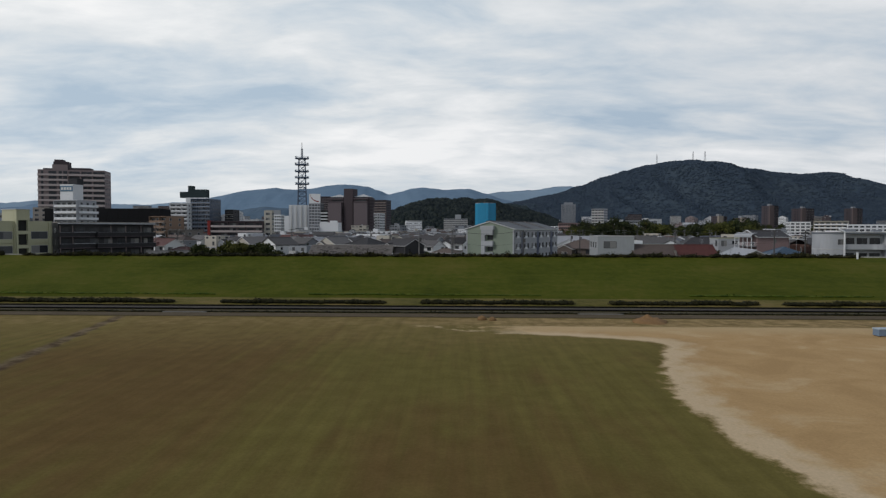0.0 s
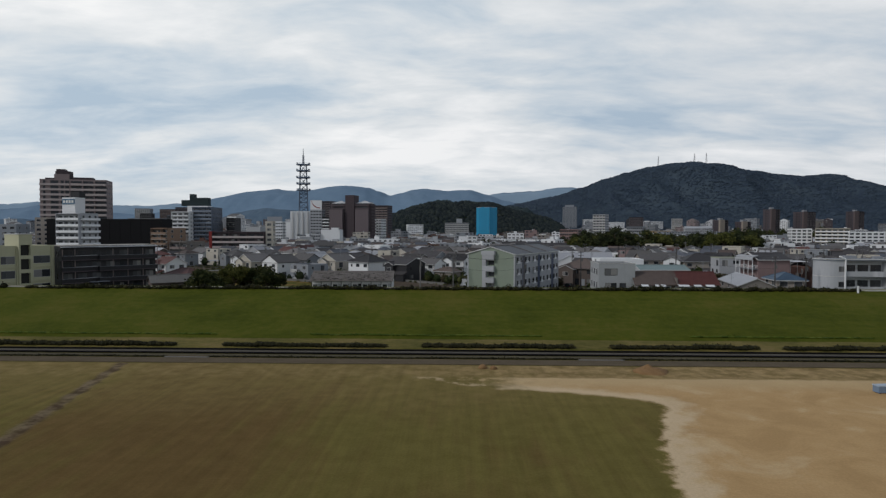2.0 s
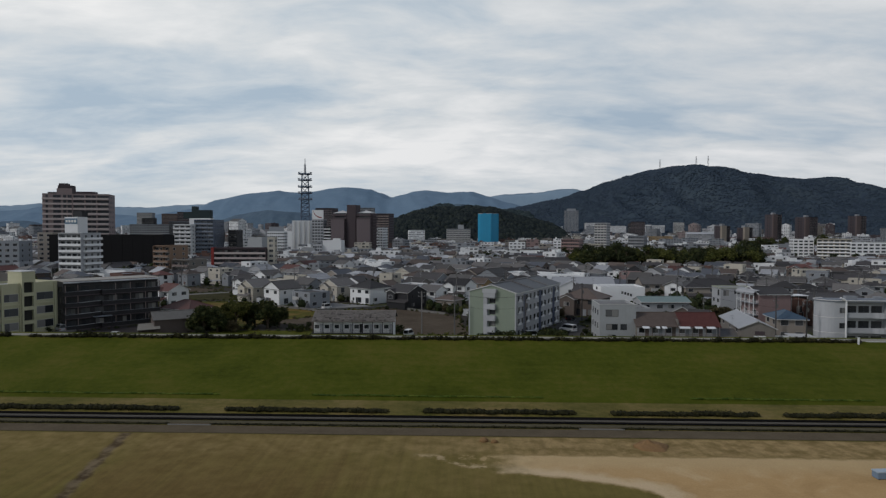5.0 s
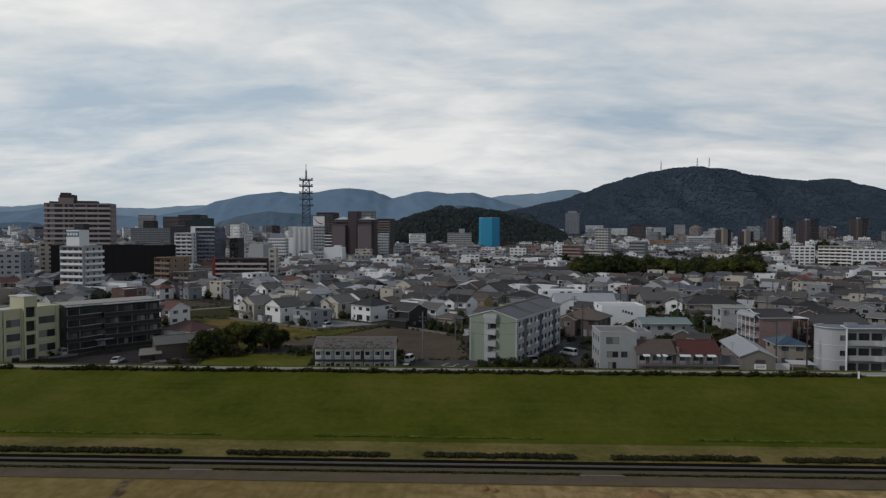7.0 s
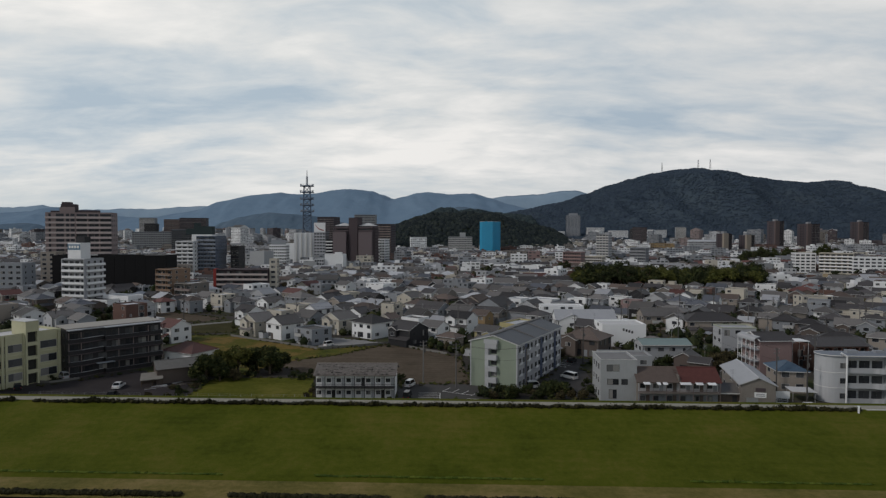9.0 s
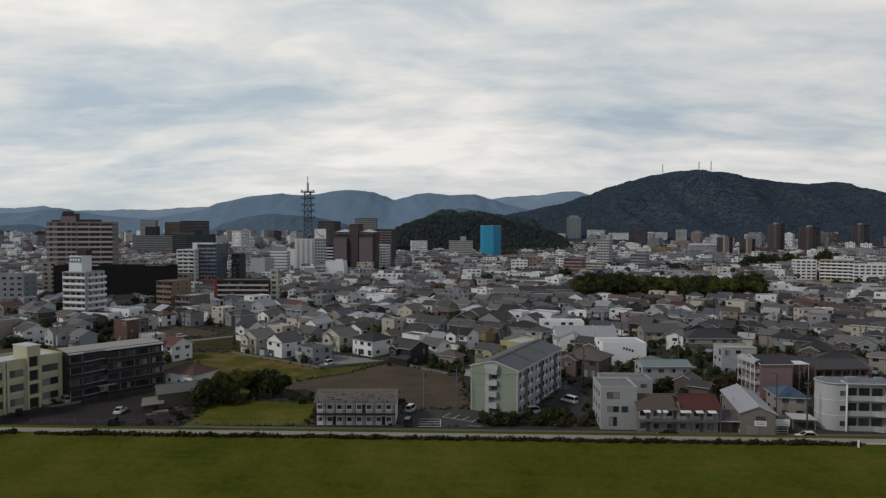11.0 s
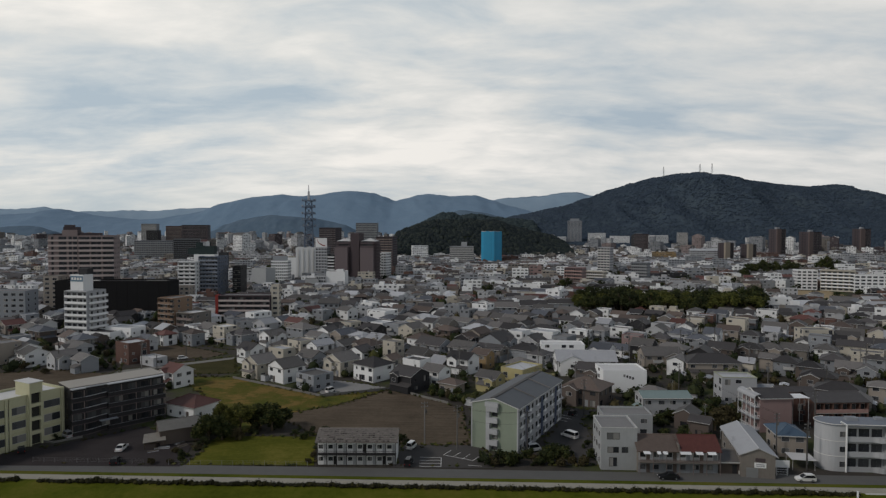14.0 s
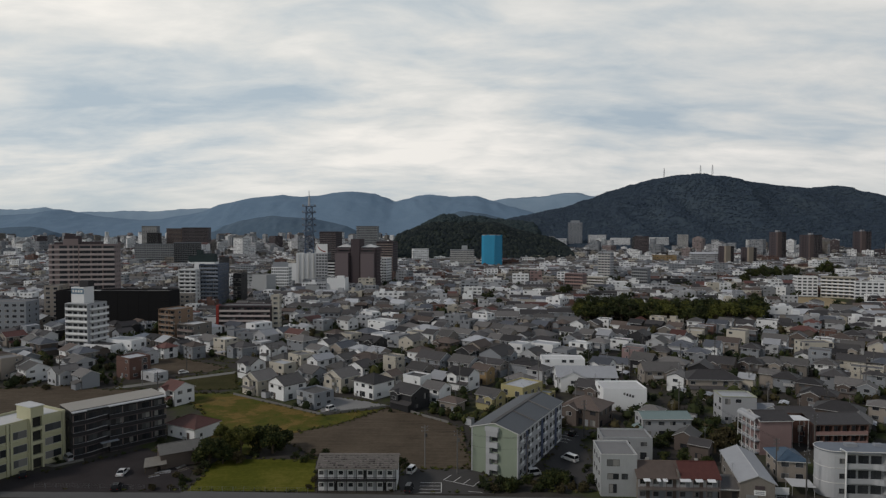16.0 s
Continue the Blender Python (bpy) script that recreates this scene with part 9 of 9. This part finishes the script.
mid(-277, 774, -4, 9.8, 7.4, 25.2, "flat", "dark", "dark")
# a straight street towards the knoll, and two grassy plots
flat_patch("street", [(-79, 640), (-70, 640), (-106, 1300), (-116, 1300)], 0.09, ASPHALT, "dark asphalt street running towards the knoll", None, 0.05, "road")
OPEN.append([(-82, 635), (-67, 635), (-102, 1300), (-120, 1300)])
plot("grass_plot", [(-118, 425), (-116, 446), (-92, 444), (-96, 422)], 0.07, MEADOW, "rough grassy plot between the houses")
plot("grass_plot", [(-80, 500), (-78, 545), (-62, 540), (-64, 498)], 0.07, MEADOW, "rough green plot beside the offices")


GAPS = []


def fill_town():
    rnd = random.Random(77)
    near, town = 0, TOWN
    cands = []
    for turn, lo, hi in ((TURN, 238, 385), (-7, 385, 1250)):
        ca, sa = math.cos(radians(turn)), math.sin(radians(turn))
        v, row = -1400.0, 0
        while v < 2300:
            u = -1700.0 + rnd.uniform(0, 8)
            while u < 1700:
                step = rnd.uniform(8.8, 12.6) if lo < 300 else rnd.choice((9.0, 10.5, 12.0, 14.0, 19.0))
                c = u + step / 2
                x, y = c * ca - v * sa, c * sa + v * ca
                if lo <= y < hi:
                    cands.append((x, y, step, turn))
                u += step + (4.5 if rnd.random() < 0.13 else 0.4)
            row += 1
            v += 11.2 if row % 2 else 14.8
    for x, y, step, turn in cands:
        if not in_view(x, y):
            continue
        if (x - 60) ** 2 / 190 ** 2 + (y - 1330) ** 2 / 165 ** 2 < 1:
            continue
        w, d = min(step - 1.3, 11.0 if turn == TURN else 17.5) * rnd.uniform(0.82, 1.0), rnd.uniform(6.4, 9.2)
        if not free(x, y, 0.45 * max(w, d)):
            continue
        if rnd.random() < 0.11:
            GAPS.append((x, y))
            continue
        if rnd.random() < 0.12:
            w = w * 1.45
            keep(x, y, w * 0.36)
        q = rnd.random()
        big = 0.17 + 0.18 * min(1, (y - 238) / 400)
        wall, tile = rnd.choice(WALL_PICK), rnd.choice(TILE_PICK)
        z = rnd.uniform(5.0, 6.0) if rnd.random() < 0.85 else rnd.uniform(3.0, 3.6)
        roof = "gable" if q < 0.5 else "hip"
        if q > 1 - big * 1.2:
            roof, tile = "flat", rnd.choice(("flat", "flat", "pale", "flat", "metal"))
            z = rnd.choice((5.8, 6.2, 6.4, 8.6)) if q < 1 - big * 0.08 or y < 560 else rnd.choice((10.5, 11.5, 14.0))
            wall = rnd.choice(("white", "white", "white", "pale", "pale", "grey", "grey", "cream", "soot", "brick"))
            if z > 10:
                w, d = w * 1.6, d * 1.15
                keep(x, y, w * 0.45)
        rot = turn + (rnd.choice((0, 0, 90)) if w < 12 else 0) + rnd.uniform(-3, 3)
        if y < 345 and near < 170:
            near += 1
            house(x, y, rot, w, d, z, roof, wall, tile, seed=int(5000 + x * 7 + y * 3))
        else:
            town.building(rnd, x, y, rot, w, d, z, roof, wall, tile, 3 if y < 700 else 2)
    mats = [WALLS[k] for k in WALL_LIST] + [ROOFS[k] for k in TILE_LIST] + [GLASS]
    tagged(part("town_houses", town, mats), "dense low town of tiled and flat-roofed houses", "houses", kind="stuff")
    # farther blocks, bigger and more often flat
    far = Town()
    for k in range(9000):
        y = 1250 + 3100 * rnd.random() ** 1.3
        x = rnd.uniform(-0.74, 0.74) * y
        if y > 1650 and x > 60 - (y - 1650) * 0.0 and x < 2300 and y < 3000:
            continue
        if (x - 60) ** 2 / 200 ** 2 + (y - 1330) ** 2 / 185 ** 2 < 1 or not free(x, y, 6):
            continue
        tall = rnd.random()
        s = rnd.uniform(9, 16) if tall < 0.85 else rnd.uniform(14, 30)
        z = rnd.uniform(5, 9) if tall < 0.72 else (rnd.uniform(9, 18) if tall < 0.95 else rnd.uniform(18, 42))
        far.building(rnd, x, y, TURN + rnd.choice((0, 90)) + rnd.uniform(-12, 12), s, s * rnd.uniform(0.6, 0.9), z, "flat" if rnd.random() < 0.6 else "gable", rnd.choice(("white",) * 6 + ("pale",) * 5 + ("grey",) * 6 + ("soot",) * 3 + ("taupe", "maroon", "dark")),
                     rnd.choice(TILE_PICK + ("flat",) * 8 + ("pale",) * 3), 1)
    tagged(part("far_town", far, mats), "far quarter of pale houses and blocks below the mountains", "houses", kind="stuff")


fill_town()


def town_greenery():
    """Garden trees and hedges scattered between the houses."""
    rnd = random.Random(31)
    mb = MB()
    for k in range(7000):
        y = 175 + 1000 * rnd.random() ** 1.2
        x = rnd.uniform(-0.73, 0.73) * y
        if any(inside(p, x, y) for p in OPEN):
            continue
        if not all((x - a) ** 2 + (y - b) ** 2 > (q * 0.8) ** 2 for a, b, q in USED):
            continue
        if -50 < x < -28 and 182 < y < 206:
            continue
        r = rnd.uniform(0.9, 2.3) * (1.5 if rnd.random() < 0.08 else 1)
        h = r * rnd.uniform(1.2, 2.0)
        mt = rnd.choices((0, 1, 2), (4, 5, 2))[0]
        blob(mb, rnd, x, y, h * 0.5, r * 0.8, r * 0.8, h * 0.5, mt)
        leaves(mb, rnd, x, y, h * 0.55, r, r, h * 0.55, 40 if y < 420 else 16, 0.22 * r, mt)
    for x, y in GAPS:
        for _ in range(rnd.choice((1, 2, 3, 4))):
            u, v, r = x + rnd.uniform(-4, 4), y + rnd.uniform(-4, 4), rnd.uniform(1.4, 3.4)
            h = r * rnd.uniform(1.5, 2.3)
            mt = rnd.choices((0, 1, 2), (4, 4, 3))[0]
            blob(mb, rnd, u, v, h * 0.5, r * 0.8, r * 0.8, h * 0.5, mt)
            leaves(mb, rnd, u, v, h * 0.55, r, r, h * 0.55, 80 if y < 420 else 30, 0.17 * r, mt)
    tagged(part("town_greenery", mb, [LEAF, LEAF_DARK, LEAF_BROWN]), "garden trees and shrubs between the houses", "greenery", kind="stuff")


town_greenery()

# ---------------------------------------------------------------- cars
TYRE = plain("black rubber", (0.012, 0.012, 0.012), 0.8, vary=0.1)
CARGLASS = plain("dark car glass", (0.012, 0.013, 0.015), 0.08, vary=0.02)
LAMP = plain("clear headlamp", (0.5, 0.5, 0.5), 0.2, vary=0.02)
TAIL = plain("red tail lamp", (0.25, 0.01, 0.01), 0.3, vary=0.02)


def car_paint(name, c):
    return plain(name, c, 0.25, 0.1, vary=0.04, streak=False)


CARS = {"white": car_paint("white car paint", (0.72, 0.72, 0.71)), "dark": car_paint("dark grey car paint", (0.022, 0.023, 0.026)), "silver": car_paint("silver car paint", (0.36, 0.37, 0.38)),
        "blue": car_paint("pale blue car paint", (0.16, 0.34, 0.42))}
SHAPES = {      # length, width, then the outline (x, z) of body and of glasshouse
    "saloon": (4.5, 1.7, [(-2.25, 0.3), (-2.25, 0.78), (-1.6, 0.95), (0.95, 0.92), (2.05, 0.74), (2.25, 0.55), (2.22, 0.3)], [(-1.75, 0.93), (-1.05, 1.42), (0.15, 1.42), (1.0, 0.92)]),
    "hatch": (3.9, 1.65, [(-1.95, 0.3), (-1.95, 0.95), (0.9, 0.95), (1.75, 0.78), (1.95, 0.55), (1.93, 0.3)], [(-1.9, 0.95), (-1.6, 1.5), (0.1, 1.52), (0.98, 0.95)]),
    "van": (4.6, 1.75, [(-2.3, 0.3), (-2.3, 1.05), (1.45, 1.05), (2.1, 0.85), (2.3, 0.6), (2.28, 0.3)], [(-2.25, 1.05), (-2.1, 1.82), (0.8, 1.85), (1.6, 1.05)]),
    "kei": (3.4, 1.48, [(-1.7, 0.28), (-1.7, 1.0), (1.25, 1.0), (1.6, 0.82), (1.7, 0.55), (1.68, 0.28)], [(-1.66, 1.0), (-1.56, 1.78), (0.75, 1.8), (1.35, 1.0)]),
}


def prism(mb, outline, w0, w1, mat=0):
    """Side outline swept across the width, narrower at the top."""
    zs = [z for _, z in outline]
    lo, hi = min(zs), max(zs)
    n = len(outline)
    def half(z):
        return (w0 + (w1 - w0) * (z - lo) / (hi - lo)) / 2
    pts = [(x, -half(z), z) for x, z in outline] + [(x, half(z), z) for x, z in outline]
    mb.solid(pts, [tuple(range(n)), tuple(range(2 * n - 1, n - 1, -1))] + [((i + 1) % n, i, n + i, n + (i + 1) % n) for i in range(n)], mat)


def car(x, y, rot, shape, paint, z=0.09, label="", m=None):
    l, w, body, cab = SHAPES[shape]
    t = thing("car", m or pose(x, y, z, 0, 0, rot), label or f"{paint} {'hatchback' if shape in ('hatch', 'kei') else shape} parked on the asphalt", "car", "cars")
    mb = MB()
    prism(mb, body, w, w * 0.96)
    b = part("body", mb, CARS[paint], t)
    mb = MB()
    prism(mb, cab, w * 0.94, w * 0.76)
    part("glasshouse", mb, CARGLASS, t)
    mb = MB()
    top = [p for p in cab if p[1] > 1.3]
    mb.box(top[0][0] - 0.02, -w * 0.39, top[0][1] - 0.02, top[1][0] + 0.02, w * 0.39, top[1][1] + 0.035)
    for sx, (px, pz) in zip((0, 3), (cab[0], cab[3])):
        q = top[0] if sx == 0 else top[1]
        for sy in (-1, 1):
            mb.beam((px, sy * w * 0.465, pz), (q[0], sy * w * 0.385, q[1]), 0.045, sides=4)
    part("roof", mb, CARS[paint], t)
    for px in (-l * 0.31, l * 0.32):
        for sy in (-1, 1):
            mb = MB()
            mb.beam((px, sy * (w / 2 - 0.2), 0.3), (px, sy * (w / 2 + 0.01), 0.3), 0.3, sides=12)
            tyre = part("wheel", mb, TYRE, t)
            mb = MB()
            mb.beam((px, sy * (w / 2 + 0.01), 0.3), (px, sy * (w / 2 + 0.025), 0.3), 0.18, sides=10)
            part("rim", mb, STEEL, tyre)
    for sy in (-1, 1):
        mb = MB()
        mb.box(l / 2 - 0.14, sy * w * 0.36 - 0.15, 0.56, l / 2 + 0.01, sy * w * 0.36 + 0.15, 0.7)
        part("headlamp", mb, LAMP, t)
        mb = MB()
        mb.box(-l / 2 - 0.012, sy * w * 0.4 - 0.1, 0.6, -l / 2 + 0.05, sy * w * 0.4 + 0.1, 0.8)
        part("tail_lamp", mb, TAIL, t)
    return t


car(-79.7, 151.6, 96, "saloon", "white")
car(-76.5, 142.8, 100, "hatch", "dark")
car(31.6, 162.4, 130, "van", "white")
car(-9.0, 153.6, 70, "kei", "white")
car(-9.0, 142.6, 80, "kei", "dark")
car(36.2, 182.4, 60, "hatch", "dark")
car(21.0, 152.3, 20, "kei", "white")
car(58.5, 211.5, -60, "hatch", "white")
car(61.5, 210.5, -60, "van", "dark")
car(55.0, 213.0, -60, "hatch", "silver")
car(51.2, 168.6, -80, "hatch", "blue")
car(-110.0, 258.6, 38, "hatch", "white", 0.11)
car(-39.0, 206.5, 55, "kei", "white", 0.13)
car(-102.7, 163.0, 140, "hatch", "dark")
car(-111.0, 158.0, 140, "kei", "dark")
car(-98.5, 160.5, 140, "kei", "silver")
car(-103.0, 149.5, 125, "hatch", "dark")
car(0, 0, 0, "hatch", "white", m=river(73.0, 136.6, 0.1, 180), label="white hatchback on the town road")
car(0, 0, 0, "saloon", "dark", m=river(44.0, 136.6, 0.1, 180), label="dark saloon on the town road")

for i in range(7):
    copy_thing(bpy.data.objects["car.003" if i % 3 else "car"], pose(-66 + i * 3.1, 361 - i * 1.6, 0.05, 0, 0, 55))

# ---------------------------------------------------------------- yards
def yard_things():
    """Sheds and carports in the gaps between the houses."""
    rnd = random.Random(23)
    shed = thing("garden_shed", pose(0, 0, -50), "small grey metal shed in a yard", "shed", "yard sheds")
    mb = MB()
    mb.box(-1.2, -0.9, 0, 1.2, 0.9, 2.0)
    part("body", mb, WALLS["pale"], shed)
    mb = MB()
    mb.solid([(-1.3, -1.0, 1.95), (1.3, -1.0, 1.95), (1.3, 1.0, 2.2), (-1.3, 1.0, 2.2), (-1.3, -1.0, 2.03), (1.3, -1.0, 2.03), (1.3, 1.0, 2.28), (-1.3, 1.0, 2.28)],
             [(0, 3, 2, 1), (4, 5, 6, 7), (0, 1, 5, 4), (1, 2, 6, 5), (2, 3, 7, 6), (3, 0, 4, 7)])
    part("roof", mb, ROOFS["slate"], shed)
    mb = MB()
    mb.box(-0.7, -0.94, 0.05, 0.7, -0.9, 1.85)
    part("door", mb, WALLS["grey"], shed)
    port = thing("carport", pose(0, 0, -50), "open carport with a translucent sheet roof", "carport", "carports")
    mb = MB()
    prev = None
    for i in range(7):
        s = i / 6 * 2 - 1
        c = (1.45 * s, 2.55 - 0.35 * s * s)
        if prev:
            mb.solid([(prev[0], -2.5, prev[1]), (c[0], -2.5, c[1]), (c[0], 2.5, c[1]), (prev[0], 2.5, prev[1]), (prev[0], -2.5, prev[1] + 0.05), (c[0], -2.5, c[1] + 0.05), (c[0], 2.5, c[1] + 0.05), (prev[0], 2.5, prev[1] + 0.05)],
                     [(0, 3, 2, 1), (4, 5, 6, 7), (0, 1, 5, 4), (2, 3, 7, 6)])
        prev = c
    part("roof", mb, ROOFS["metal"], port)
    for sy in (-2.0, 2.0):
        mb = MB()
        mb.beam((-1.35, sy, -0.1), (-1.35, sy, 2.3), 0.06, sides=6)
        part("post", mb, FRAME, port)
    first = {shed: True, port: True}
    taken = [(o.matrix_basis.translation.x, o.matrix_basis.translation.y) for o in bpy.data.objects if o.parent is None and o.name.split(".")[0] in ("house", "apartment_block", "workshop", "terrace", "clinic", "utility_pole", "car")]
    done = 0
    for _ in range(6000):
        y = rnd.uniform(160, 330)
        x = rnd.uniform(-0.5, 0.70) * y
        if done > 34 or any(inside(p, x, y) for p in OPEN) or not free(x, y, 0.2):
            continue
        if min((x - a) ** 2 + (y - b) ** 2 for a, b in taken) < 5.4 ** 2:
            continue
        taken.append((x, y))
        kind = rnd.choice((shed, port, port))
        m = pose(x, y, 0.02, 0, 0, TURN + rnd.choice((0, 90, 180)))
        if first[kind]:
            kind.matrix_basis, first[kind] = m, False
        else:
            copy_thing(kind, m)
        if kind is port and rnd.random() < 0.4:
            copy_thing(bpy.data.objects[rnd.choice(("car", "car.001", "car.002", "car.003"))], m @ pose(0.1, 0.2, 0.03, 0, 0, 90))
        done += 1


yard_things()

# ---------------------------------------------------------------- poles, wires and fences
POLE = plain("weathered concrete pole", (0.115, 0.111, 0.107), 0.85, vary=0.2, obj=0.55)
WIRE = plain("black cable", (0.015, 0.015, 0.015), 0.6, vary=0.05)


def utility_pole(x, y, h=11.0, rot=0.0):
    t = thing("utility_pole", pose(x, y, 0, 0, 0, rot), "grey concrete utility pole with crossarms and transformer", "pole", "utility poles")
    mb = MB()
    mb.beam((0, 0, -0.3), (0, 0, h), (0.19, 0.12), sides=8)
    part("pole", mb, POLE, t)
    for k in range(2):
        mb = MB()
        mb.box(-0.9, -0.05, h - 0.5 - k * 0.9, 0.9, 0.05, h - 0.38 - k * 0.9)
        arm = part("crossarm", mb, POLE, t)
        for s in (-0.8, 0.0, 0.8):
            mb = MB()
            mb.beam((s, 0, h - 0.38 - k * 0.9), (s, 0, h - 0.18 - k * 0.9), 0.06, sides=6)
            part("insulator", mb, STEEL, arm)
    mb = MB()
    mb.beam((0.35, 0, h - 3.0), (0.35, 0, h - 2.1), 0.26, sides=10)
    part("transformer", mb, POLE, t)
    return t


def wires(pts, h=11.0):
    for (x0, y0), (x1, y1) in zip(pts, pts[1:]):
        mb = MB()
        for dz, o in ((0.15, -0.6), (0.15, 0.6), (-2.6, 0.0)):
            prev = None
            for i in range(9):
                s = i / 8
                c = (x0 + (x1 - x0) * s + o * 0.5, y0 + (y1 - y0) * s + o * 0.5, h - 0.3 + dz - 0.9 * 4 * s * (1 - s))
                if prev:
                    mb.beam(prev, c, 0.022, sides=3)
                prev = c
        tagged(part("power_cable", mb, WIRE), "black power cables slung between poles", "cable", "power cables", "stuff")


LINES = [[(-5.9, 156.4), (2.2, 153.0), (18.8, 148.5)], [(39.1, 180.8), (41.5, 205.0)], [(74.6, 203.5), (77.5, 148.0)],
         [(-150.0, 240.0), (-110.0, 262.0), (-76.0, 268.0)], [(120.0, 200.0), (112.0, 235.0), (118.0, 280.0)], [(64.0, 232.0), (60.0, 270.0)], [(150.0, 230.0), (135.0, 262.0)],
         [(-20.0, 240.0), (4.0, 232.0), (34.0, 238.0)], [(75.0, 262.0), (92.0, 300.0)], [(-60.0, 250.0), (-30.0, 262.0)], [(-100.0, 214.0), (-118.0, 240.0)],
         [(80.5, 140.6), (98.0, 168.0), (104.0, 205.0)], [(150.0, 204.0), (156.0, 236.0), (176.0, 262.0)], [(28.0, 196.0), (22.0, 232.0)], [(100.0, 272.0), (122.0, 320.0)], [(176.0, 300.0), (196.0, 330.0)]]
for line in LINES:
    for px, py in line:
        utility_pole(px, py, 11.0, 20)
    wires(line)


def wire_fence(x0, y0, x1, y1, h=1.2):
    l = math.hypot(x1 - x0, y1 - y0)
    t = thing("wire_fence", pose(x0, y0, 0.05, 0, 0, math.degrees(math.atan2(y1 - y0, x1 - x0))), "thin grey post and wire fence beside the road", "fence")
    n = round(l / 2.5)
    for i in range(n + 1):
        mb = MB()
        mb.beam((0, 0, -0.2), (0, 0, h), 0.035, sides=5)
        part("post", mb, STEEL, t, m=pose(i * l / n, 0, 0))
    for z in (0.4, 0.8, 1.15):
        mb = MB()
        mb.beam((0, 0, z), (l, 0, z), 0.012, sides=3)
        part("wire", mb, STEEL, t)


wire_fence(-64, 142.0, -32, 141.4)
wire_fence(-96, 143.2, -70, 142.4)
